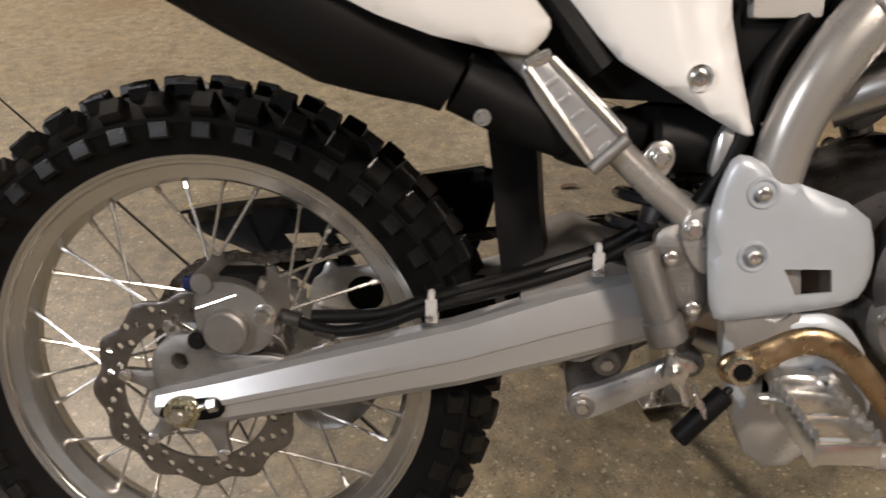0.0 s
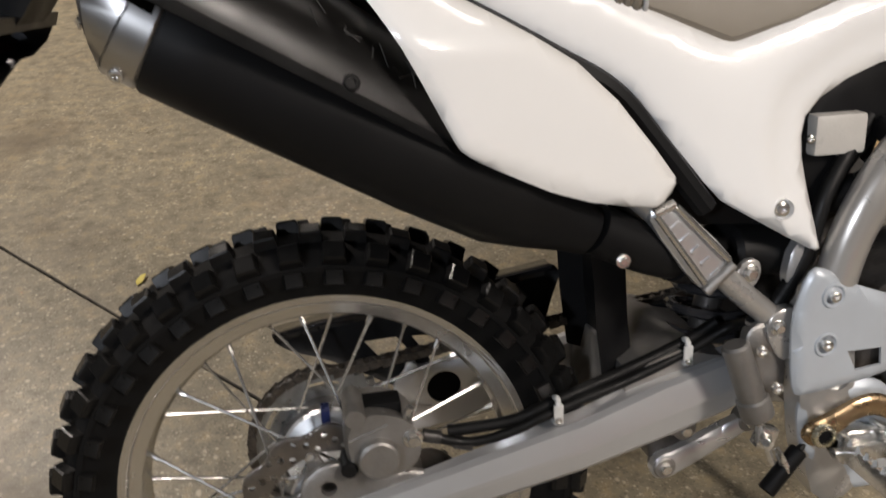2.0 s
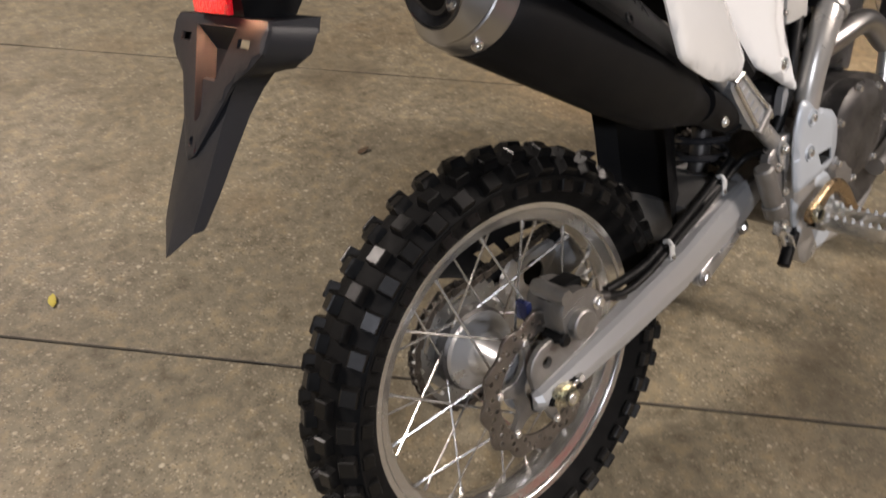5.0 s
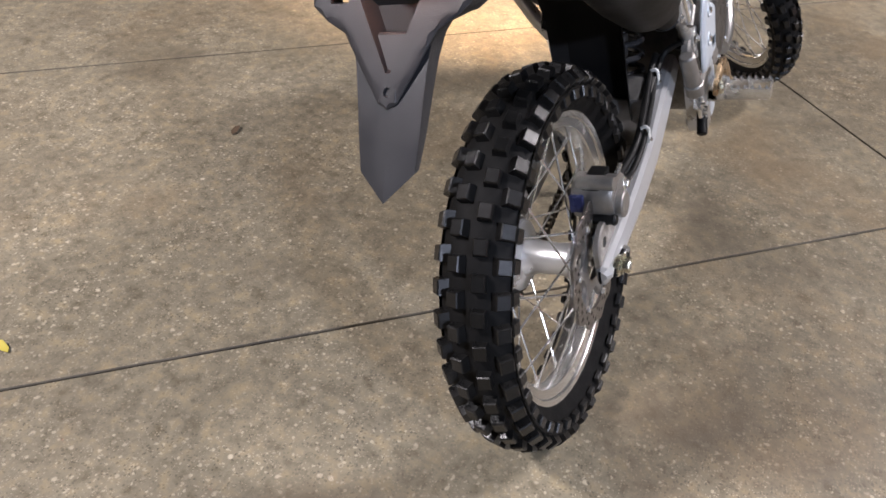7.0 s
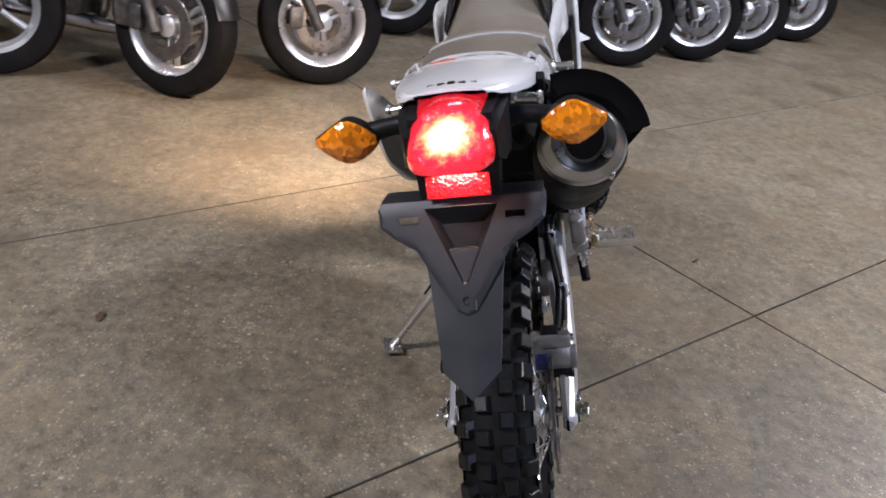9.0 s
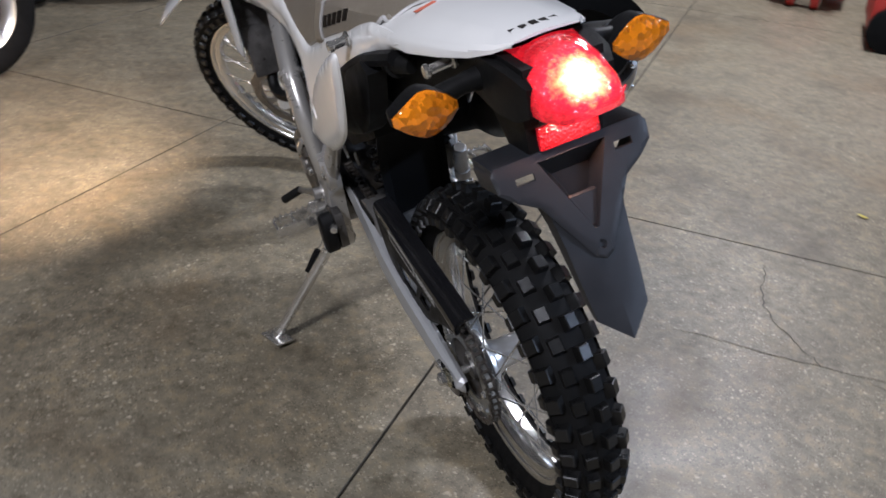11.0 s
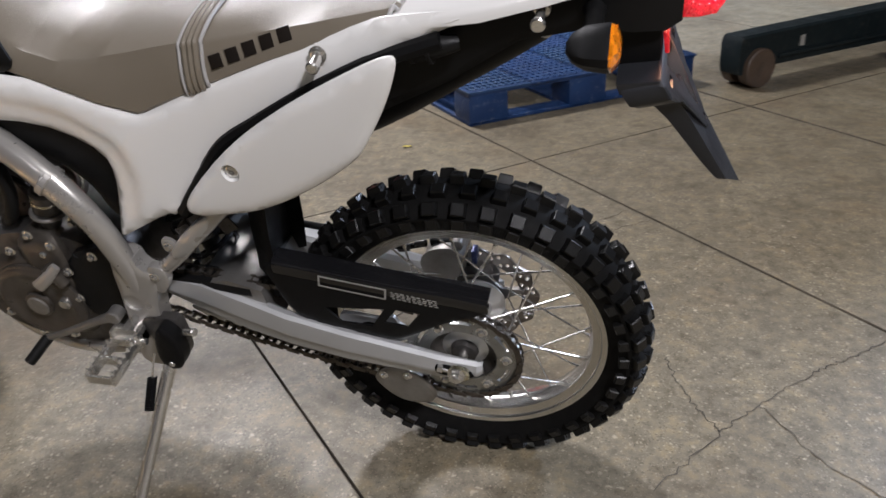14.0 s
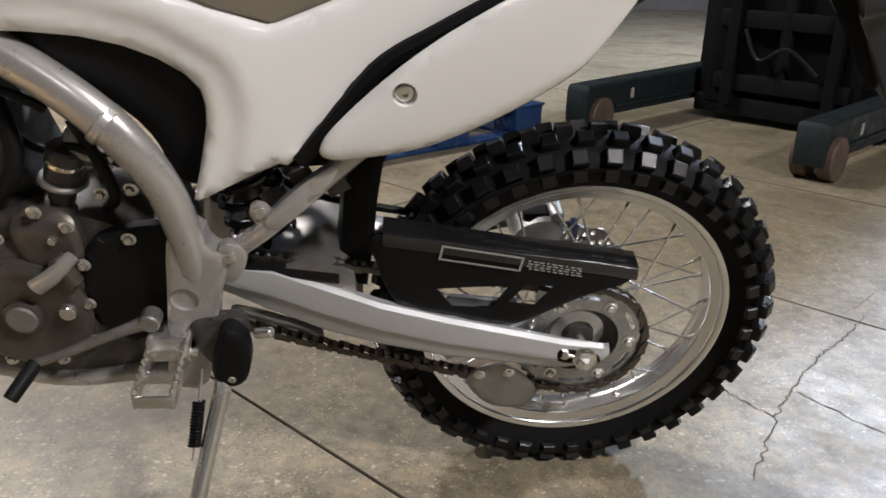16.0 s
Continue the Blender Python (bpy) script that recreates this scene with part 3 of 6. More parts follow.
HUB = [(0.018, -0.066), (0.03, -0.064), (0.05, -0.06), (0.052, -0.054), (0.046, -0.05), (0.029, -0.04), (0.027, -0.02), (0.028, 0.015), (0.036, 0.034), (0.06, 0.044), (0.062, 0.05), (0.058, 0.058), (0.03, 0.064), (0.018, 0.07)]
rear_place = pose(0, 0, AXLE)
wheel("rear_", bike, rear_place, 0.320, 0.2435, 0.0575, 40, 32, 0.033, 0.0125, HUB)

# rear brake disc, wavy rim and drilled
def wavy_disc(y, r_in, r_out, waves, thick):
    n = waves * 12
    bm = bmesh.new()
    def circle(r, yy, wavy):
        return [bm.verts.new(((r - (0.0055 if wavy else -0.003) * (0.5 - 0.5 * math.cos(waves * 2 * math.pi * i / n)) ** 1.0) * math.cos(2 * math.pi * i / n), yy,
                              (r - (0.0055 if wavy else -0.003) * (0.5 - 0.5 * math.cos(waves * 2 * math.pi * i / n)) ** 1.0) * math.sin(2 * math.pi * i / n))) for i in range(n)]
    o0, o1, i0, i1 = circle(r_out, y, True), circle(r_out, y - thick, True), circle(r_in, y, False), circle(r_in, y - thick, False)
    for a, b in ((o0, o1), (o1, i1), (i1, i0), (i0, o0)):
        for k in range(n):
            bm.faces.new((a[k], a[(k + 1) % n], b[(k + 1) % n], b[k]))
    return bm


WAVES = 12
disc_out = [((0.108 + 0.0042 * math.cos(WAVES * w)) * math.cos(w), (0.108 + 0.0042 * math.cos(WAVES * w)) * math.sin(w)) for w in (2 * math.pi * i / 120 for i in range(120))]
disc_holes = [ring_points(((0.0845, 0.0925, 0.1)[i % 3] * math.cos(2 * math.pi * i / 54), (0.0845, 0.0925, 0.1)[i % 3] * math.sin(2 * math.pi * i / 54)), 0.0041, 8) for i in range(54)]
disc = part("rear_brake_disc", slab(disc_out, -0.0765, -0.081, 0.0004, disc_holes + [ring_points((0, 0), 0.0785, 60)], 0, 0.006), DISC_STEEL, bike, "drilled wavy steel brake disc", at=rear_place)
carrier = [p for i in range(6) for p in ((0.046 * math.cos(i * math.pi / 3 + 0.3), 0.046 * math.sin(i * math.pi / 3 + 0.3)),
           (0.05 * math.cos(i * math.pi / 3 + 0.62), 0.05 * math.sin(i * math.pi / 3 + 0.62)), (0.086 * math.cos(i * math.pi / 3 + 0.76), 0.086 * math.sin(i * math.pi / 3 + 0.76)),
           (0.086 * math.cos(i * math.pi / 3 + 0.88), 0.086 * math.sin(i * math.pi / 3 + 0.88)), (0.05 * math.cos(i * math.pi / 3 + 1.05), 0.05 * math.sin(i * math.pi / 3 + 1.05)))]
part("disc_carrier", slab(carrier, -0.070, -0.078, 0.001, [ring_points((0, 0), 0.03, 20)], 1), CAST, disc)
for i in range(6):
    w = i * math.pi / 3 + 0.82
    part("disc_bolt", bolt((0.079 * math.cos(w), -0.079, 0.079 * math.sin(w)), 0.0055, 0.005), STEEL, disc)

# sprocket with teeth and slots
def gear(teeth, r_tip, r_root, r_in, y0, y1, slots=()):
    out = []
    for i in range(teeth):
        w = 2 * math.pi * i / teeth
        d = 2 * math.pi / teeth
        out += [(r_root * math.cos(w - d * 0.36), r_root * math.sin(w - d * 0.36)), (r_tip * math.cos(w - d * 0.1), r_tip * math.sin(w - d * 0.1)),
                (r_tip * math.cos(w + d * 0.1), r_tip * math.sin(w + d * 0.1)), (r_root * math.cos(w + d * 0.36), r_root * math.sin(w + d * 0.36))]
    return slab(out, y0, y1, 0.001, [ring_points((0, 0), r_in, 30), *slots], 0, 0.02)


def arc_slot(r0, r1, w0, w1, n=6):
    ws = [w0 + (w1 - w0) * i / n for i in range(n + 1)]
    return [(r1 * math.cos(w), r1 * math.sin(w)) for w in ws] + [(r0 * math.cos(w), r0 * math.sin(w)) for w in reversed(ws)]


sprocket = part("rear_sprocket", gear(40, 0.104, 0.0975, 0.06, 0.075, 0.082, [arc_slot(0.079, 0.086, i * math.pi / 3 + 0.3, i * math.pi / 3 + 0.78) for i in range(6)]), SPROCKET, bike, "zinc-plated rear sprocket", at=rear_place)
for i in range(6):
    w = i * math.pi / 3
    part("sprocket_bolt", bolt((0.076 * math.cos(w), 0.082, 0.076 * math.sin(w)), 0.007, 0.008, (0, 1, 0)), STEEL, sprocket)
part("sprocket_hub", lathe([(0.06, 0.05), (0.066, 0.056), (0.066, 0.076), (0.059, 0.079), (0.054, 0.07), (0.036, 0.058), (0.027, 0.06), (0.022, 0.078), (0.015, 0.079)], 36, "y", (0, 0, AXLE)), DARK_CAST, bike, "cast sprocket carrier")

# chain: two straight runs and the wrap round the sprocket
def chain_path():
    r = 0.100
    pts = []
    top_in, low_in = Vector((0.57, 0, 0.484)), Vector((0.575, 0, 0.372))
    c = Vector((0, 0, AXLE))
    w_top, w_low = math.radians(77), math.radians(-75)
    a = c + Vector((r * math.cos(w_top), 0, r * math.sin(w_top)))
    b = c + Vector((r * math.cos(w_low), 0, r * math.sin(w_low)))
    pts.append(top_in), pts.append(a)
    for k in range(1, 24):
        w = w_top + (2 * math.pi - (w_top - w_low)) * k / 24
        pts.append(c + Vector((r * math.cos(w), 0, r * math.sin(w))))
    pts.append(b)
    for k in range(1, 9):
        t = k / 8
        pts.append(b.lerp(low_in, t) + Vector((0, 0, -0.012 * math.sin(math.pi * t))))
    return pts


def chain_link(inner):
    outl = [(-0.0125, 0.0), (-0.012, 0.006), (-0.006, 0.0075), (0, 0.0052), (0.006, 0.0075), (0.012, 0.006), (0.0125, 0.0), (0.012, -0.006), (0.006, -0.0075), (0, -0.0052), (-0.006, -0.0075), (-0.012, -0.006)]
    w = 0.0055 if inner else 0.0082
    bms = [slab(outl, w, w + 0.0018, 0.0006, (), 0, 0.05), slab(outl, -w, -w - 0.0018, 0.0006, (), 0, 0.05)]
    bms.append(lathe([(0.0045, -w), (0.0045, w)], 8, "y", (0.0075, 0, 0)))
    m = bpy.data.meshes.new("chain_link")
    bm = join(*bms)
    bmesh.ops.recalc_face_normals(bm, faces=bm.faces)
    bm.to_mesh(m)
    bm.free()
    m.materials.append(CHAIN_STEEL)
    return m


line = chain_path()
chain = part("drive_chain", lathe([(0.005, -0.009), (0.005, 0.009)], 10, "y", (0.57, 0.0785, 0.484)), CHAIN_STEEL, bike, "oily dark roller chain")
link_a, link_b = chain_link(True), chain_link(False)
seg = [0.0]
for p, q in zip(line, line[1:]):
    seg.append(seg[-1] + (q - p).length)
n_links = int(seg[-1] / 0.0159)
for i in range(n_links):
    s0 = (i + 0.5) * seg[-1] / n_links
    k = max(j for j in range(len(seg) - 1) if seg[j] <= s0)
    t = (s0 - seg[k]) / (seg[k + 1] - seg[k])
    p, d = line[k].lerp(line[k + 1], t), line[k + 1] - line[k]
    part("chain_link", link_a if i % 2 else link_b, None, chain, at=pose(p.x, 0.0785, p.z, 0, -math.degrees(math.atan2(d.z, d.x)), 0))

# swing arm: two tapered beams with a ridge and a cross member
def beam(stations):
    rings = []
    for x, zt, zb, yi, yo, side in stations:
        zr, e = zb + (zt - zb) * 0.52, min(0.008, (zt - zb) * 0.2)
        rings.append([(x, side * y, z) for y, z in ((yi, zt - e), (yi + e, zt), (yo - 0.014, zt), (yo - 0.006, zt - e * 0.5), (yo, zr + 0.004), (yo, zr - 0.002), (yo - 0.004, zr - 0.004), (yo - 0.007, zb + e), (yo - 0.014, zb), (yi + e, zb), (yi, zb + e))])
    return loft(rings)


right_arm = [(-0.040, 0.330, 0.306, 0.098, 0.112, -1), (-0.030, 0.334, 0.298, 0.092, 0.118, -1), (0.04, 0.352, 0.301, 0.088, 0.121, -1), (0.16, 0.384, 0.324, 0.085, 0.124, -1), (0.28, 0.413, 0.347, 0.078, 0.122, -1), (0.38, 0.444, 0.371, 0.07, 0.116, -1), (0.46, 0.462, 0.392, 0.06, 0.110, -1), (0.53, 0.47, 0.42, 0.055, 0.104, -1)]
left_arm = [(-0.040, 0.330, 0.306, 0.1, 0.112, 1), (-0.030, 0.334, 0.296, 0.096, 0.118, 1), (0.03, 0.344, 0.288, 0.094, 0.121, 1), (0.2, 0.386, 0.314, 0.092, 0.124, 1), (0.30, 0.412, 0.336, 0.09, 0.122, 1), (0.38, 0.44, 0.357, 0.085, 0.116, 1), (0.45, 0.465, 0.388, 0.08, 0.112, 1), (0.53, 0.472, 0.425, 0.06, 0.106, 1)]
swingarm = part("swing_arm", beam(right_arm), ARM_PAINT, bike, "satin silver aluminium swing arm", sharp=14)
part("left_beam", beam(left_arm), ARM_PAINT, swingarm, sharp=14)
part("cross_member", loft([[(x, y, z) for x, z in ((0.33, 0.37), (0.34, 0.455), (0.40, 0.475), (0.46, 0.46), (0.47, 0.40), (0.40, 0.365))] for y in (-0.09, -0.05, 0.0, 0.05, 0.1)]), CAST, swingarm)
bracket = [(0.088, 0.362), (0.09, 0.388), (0.104, 0.398), (0.108, 0.412), (0.118, 0.414), (0.124, 0.404), (0.2, 0.414), (0.21, 0.405), (0.21, 0.379), (0.16, 0.342), (0.117, 0.352)]
part("inner_bracket", slab(bracket, 0.092, 0.084, 0.001, [ring_points((0.156, 0.373), 0.023, 20)], 1), ALUMINIUM, swingarm, "aluminium bracket with a round hole")
# a black disc behind the bracket's hole puts its shade into the colour
part("hole_shade", lathe([(0.0245, 0.0885), (0.0245, 0.0905), (0.0001, 0.0905)], 20, "y", (0.156, 0, 0.373)), MACHINE_BLACK, swingarm)
for side in (-1, 1):
    # no slot is cut: a black slab paints in the shade of the axle slot
    part("slot_shade", slab([(-0.026, 0.307), (-0.026, 0.324), (0.036, 0.336), (0.042, 0.328), (0.042, 0.316), (0.03, 0.309)], side * 0.117, side * 0.1215, 0.001, (), 2), MACHINE_BLACK, swingarm)
    part("chain_adjuster", slab([(-0.018, 0.305), (-0.02, 0.318), (-0.016, 0.331), (0.002, 0.335), (0.018, 0.331), (0.019, 0.313), (0.002, 0.304)], side * 0.118, side * 0.1255, 0.0015, (), 2), YELLOW_ZINC, swingarm, "yellow zinc-plated chain adjuster")
    part("adjuster_bolt", rod((0.012, side * 0.122, 0.323), (0.036, side * 0.122, 0.3285), 0.0038, 10), STEEL, swingarm)
    part("adjuster_nut", rod((0.027, side * 0.122, 0.3265), (0.036, side * 0.122, 0.3285), 0.0078, 6), STEEL, swingarm)
part("rear_axle", rod((0, -0.140, AXLE), (0, 0.140, AXLE), 0.0085, 16, chamfer=0.002), STEEL, bike, "plated rear axle")
part("axle_nut", lathe([(0.0175, -0.1255), (0.018, -0.128), (0.0135, -0.128), (0.0135, -0.1365), (0.0115, -0.139)], 6, "y", (0.002, 0, AXLE)), YELLOW_ZINC, bike)
part("axle_head", lathe([(0.0165, 0.1255), (0.017, 0.128), (0.0125, 0.128), (0.0125, 0.135), (0.0105, 0.137)], 6, "y", (0.002, 0, AXLE)), STEEL, bike)
for cx, cy, cz in ((0.251, -0.113, 0.414), (0.411, -0.093, 0.456)):
    clip = part("hose_clip", join(box((cx, cy + 0.012, cz + 0.002), (0.012, 0.026, 0.0025), 0.0008), box((cx, cy + 0.0, cz + 0.012), (0.011, 0.003, 0.024), 0.001), tube([(cx, cy, cz + 0.022), (cx, cy + 0.005, cz + 0.029), (cx, cy + 0.014, cz + 0.026)], 0.0035, 8)), CLIP_WHITE, swingarm, "white nylon hose clip")
    part("clip_screw", cap_screw((cx - 0.001, cy - 0.002, cz + 0.006), 0.004, 0.003), STEEL, clip)
part("sensor_cable", tube([(0.13, -0.09, 0.41), (0.2, -0.094, 0.415), (0.251, -0.096, 0.433), (0.34, -0.086, 0.456), (0.411, -0.078, 0.478), (0.45, -0.08, 0.5)], 0.007, 10), HOSE, bike, "black sheathed cable")
part("brake_hose", tube([(0.10, -0.098, 0.415), (0.15, -0.102, 0.40), (0.2, -0.105, 0.408), (0.251, -0.105, 0.427), (0.34, -0.095, 0.448), (0.411, -0.087, 0.47), (0.46, -0.095, 0.5), (0.462, -0.13, 0.52)], 0.0058, 10), HOSE, bike, "black rubber brake hose")
for x, z in ((0.10, 0.415), (0.135, 0.401)):
    part("hose_ferrule", rod((x, -0.099, z), (x + 0.02, -0.101, z - 0.005), 0.0075, 10), DARK_CAST, bike)

# rear caliper on its bracket
cal = part("rear_brake_caliper", loft([[(x + dx, y, z) for x, z in rounded([(0.02, 0.385), (0.012, 0.43), (0.03, 0.455), (0.07, 0.45), (0.095, 0.425), (0.09, 0.388), (0.06, 0.375)], 2)] for y, dx in ((-0.112, 0.004), (-0.106, 0), (-0.085, 0), (-0.062, 0.0), (-0.045, 0.004))]), CAST, bike, "grey cast brake caliper")
part("piston_housing", lathe([(0.021, -0.10), (0.0225, -0.115), (0.022, -0.1225), (0.0195, -0.1245), (0.0001, -0.1245)], 28, "y", (0.05, 0, 0.404)), CAST, cal)
# a solid black block draws the shade inside the pad slot
part("pad_slot_shade", box((0.05, -0.078, 0.447), (0.06, 0.03, 0.018), 0.004), MACHINE_BLACK, cal)
part("caliper_ear", lathe([(0.0105, -0.115), (0.012, -0.11), (0.012, -0.06), (0.0105, -0.055)], 16, "y", (0.028, 0, 0.452)), CAST, cal)
part("slide_boot", lathe([(0.007, -0.118), (0.0095, -0.114), (0.0075, -0.108), (0.0095, -0.102), (0.0085, -0.08)], 14, "y", (0.018, 0, 0.392)), HOSE, cal)
part("bleed_screw", rod((0.078, -0.1, 0.432), (0.088, -0.108, 0.456), 0.004, 8), STEEL, cal)
part("banjo_bolt", bolt((0.088, -0.112, 0.42), 0.0075, 0.008), STEEL, cal)
part("pad_pin", rod((0.02, -0.109, 0.425), (0.062, -0.109, 0.44), 0.0035, 8), STEEL, cal)
part("blue_spring_plate", box((-0.002, -0.062, 0.43), (0.01, 0.022, 0.028), 0.002), BLUE_FITTING, cal)
part("caliper_bracket", slab([(-0.034, 0.335), (-0.038, 0.372), (-0.01, 0.395), (0.02, 0.392), (0.05, 0.372), (0.10, 0.372), (0.11, 0.355), (0.04, 0.333), (0.0, 0.34), (0.02, 0.3), (-0.02, 0.3)], -0.094, -0.102, 0.002, [ring_points((-0.006, 0.365), 0.009, 12)], 2), CAST, cal)

# chain guard and lower chain guide
guard_out = [(0.322, 0.512), (0.306, 0.53), (0.22, 0.518), (0.1, 0.497), (-0.055, 0.478), (-0.062, 0.468), (-0.05, 0.446), (0.02, 0.420), (0.09, 0.375), (0.12, 0.366), (0.27, 0.394), (0.295, 0.43), (0.312, 0.49)]
guard_holes = [[(0.225, 0.437), (0.20, 0.404), (0.145, 0.401), (0.118, 0.444)], [(0.098, 0.445), (0.122, 0.412), (0.082, 0.407), (0.055, 0.443)]]
guard = part("chain_guard", skin(guard_out, lambda x, z: 0.106, 1, 0.004, 0.006, 0.004, 0.014, guard_holes, 2), BLACK, bike, "black plastic chain guard with cut-outs")
part("guard_top", loft([[(x, y, z + h) for y, h in ((0.1075, -0.021), (0.1085, -0.012), (0.1065, -0.003), (0.1, 0.002), (0.07, 0.003), (0.068, -0.001), (0.098, -0.003), (0.101, -0.021))] for x, z in ((0.30, 0.531), (0.22, 0.519), (0.1, 0.499), (0.0, 0.487), (-0.058, 0.476))]), GLOSS_BLACK, guard, "glossy rolled top edge")
label_frame = part("warning_label", moved(slab([(-0.058, -0.012), (0.058, -0.012), (0.058, 0.012), (-0.058, 0.012)], 0.1088, 0.1096, 0.0002, [[(-0.055, -0.0095), (0.055, -0.0095), (0.055, 0.0095), (-0.055, 0.0095)]], 0), pose(0.165, 0, 0.492, 0, -9.5, 0)), PALE_PRINT, guard, "pale outline of an empty label")
for r in range(4):
    for k in range(9):
        x = 0.098 - k * 0.0088 - (0.002 if r % 2 else 0)
        part("print_bar", moved(box((0, 0.1092, 0), (0.0066 if (k + r) % 3 else 0.004, 0.0006, 0.0016)), pose(x, 0, 0.4885 - r * 0.0042 + (0.12 - x) * -0.0 - (0.1 - x) * 0.17, 0, -9.5, 0)), PALE_PRINT, guard)
part("chain_guide_plate", skin([(0.165, 0.262), (0.172, 0.238), (0.13, 0.188), (0.075, 0.186), (0.055, 0.212), (0.06, 0.236), (0.09, 0.268), (0.13, 0.285)], lambda x, z: 0.095, 1, 0.004, 0.006, 0.003, 0.014, (), 2), CAST, bike, "small cast chain guide plate")
for x, z in ((0.15, 0.262), (0.105, 0.266)):
    part("guide_bolt", bolt((x, 0.095, z), 0.006, 0.006, (0, 1, 0)), STEEL, bike)
part("chain_slider", loft([[(x, y, z) for y, z in ((0.06, zt), (0.1, zt), (0.104, zt - 0.012), (0.1, zb), (0.06, zb))] for x, zt, zb in ((0.36, 0.458, 0.44), (0.45, 0.469, 0.45), (0.55, 0.473, 0.44), (0.57, 0.455, 0.4), (0.55, 0.425, 0.39))]), BLACK, bike, "black chain slider")

# inner mudguard ahead of the tyre
part("splash_guard", loft([[(x + dx, y, z) for dx, y in ((0, -0.062), (0.025, -0.05), (0.03, 0), (0.025, 0.05), (0, 0.075), (0.012, 0.072), (0.045, 0.048), (0.052, 0), (0.045, -0.044), (0.012, -0.06))] for x, z in ((0.21, 0.80), (0.26, 0.70), (0.30, 0.62), (0.308, 0.56), (0.312, 0.5), (0.322, 0.42))]), BLACK, bike, "matt black inner mudguard")

# shock absorber and its linkage
sh_a, sh_b = Vector((0.452, 0, 0.36)), Vector((0.52, 0, 0.68))
shock = part("shock_absorber", rod(sh_a, sh_b, 0.017, 16, chamfer=0.003), DARK_CAST, bike, "shock absorber with coil spring")
ax = (sh_b - sh_a).normalized()
s1, s2 = Vector((0, 1, 0)), ax.cross(Vector((0, 1, 0)))
coil = [sh_a.lerp(sh_b, 0.18 + 0.62 * i / 84) + 0.045 * (math.cos(2 * math.pi * i / 12) * s1 + math.sin(2 * math.pi * i / 12) * s2) for i in range(85)]
part("coil_spring", tube(coil, 0.0062, 8, 1), SPRING_STEEL, shock, "dark coil spring")
for k in (0.17, 0.81):
    c = sh_a.lerp(sh_b, k)
    part("spring_seat", rod(c - ax * 0.005, c + ax * 0.005, 0.048, 24, chamfer=0.002), STEEL, shock)
part("linkage", slab([(0.385, 0.295), (0.395, 0.318), (0.42, 0.322), (0.515, 0.365), (0.53, 0.352), (0.515, 0.338), (0.42, 0.288), (0.40, 0.284)], -0.05, -0.062, 0.003, (), 2), ALUMINIUM, bike, "forged aluminium suspension link")
part("linkage_arm", slab([(0.385, 0.36), (0.39, 0.30), (0.41, 0.292), (0.45, 0.335), (0.46, 0.375), (0.42, 0.38)], 0.035, -0.048, 0.004, (), 2), DARK_CAST, bike)
for x, z in ((0.404, 0.302), (0.513, 0.352), (0.428, 0.352)):
    part("linkage_bolt", bolt((x, -0.062, z), 0.0075, 0.008), STEEL, bike)
    part("linkage_collar", rod((x, -0.064, z), (x, -0.04, z), 0.0145, 20, chamfer=0.002), CAST, bike)
part("linkage_left", slab([(0.385, 0.295), (0.395, 0.318), (0.515, 0.365), (0.53, 0.352), (0.42, 0.288)], 0.05, 0.062, 0.003, (), 2), ALUMINIUM, bike)

# ---- frame ----
def spar(side):
    pts = [(0.545, 0.132, 0.46), (0.545, 0.137, 0.49), (0.548, 0.141, 0.54), (0.566, 0.143, 0.62), (0.612, 0.137, 0.69), (0.68, 0.122, 0.745), (0.78, 0.1, 0.80), (0.95, 0.06, 0.88), (1.08, 0.03, 0.93)]
    return tube([(x, side * y, z) for x, y, z in pts], [0.018, 0.021, 0.0225, 0.024, 0.0265, 0.0255, 0.025, 0.024, 0.024], 20, 6, 0.82)


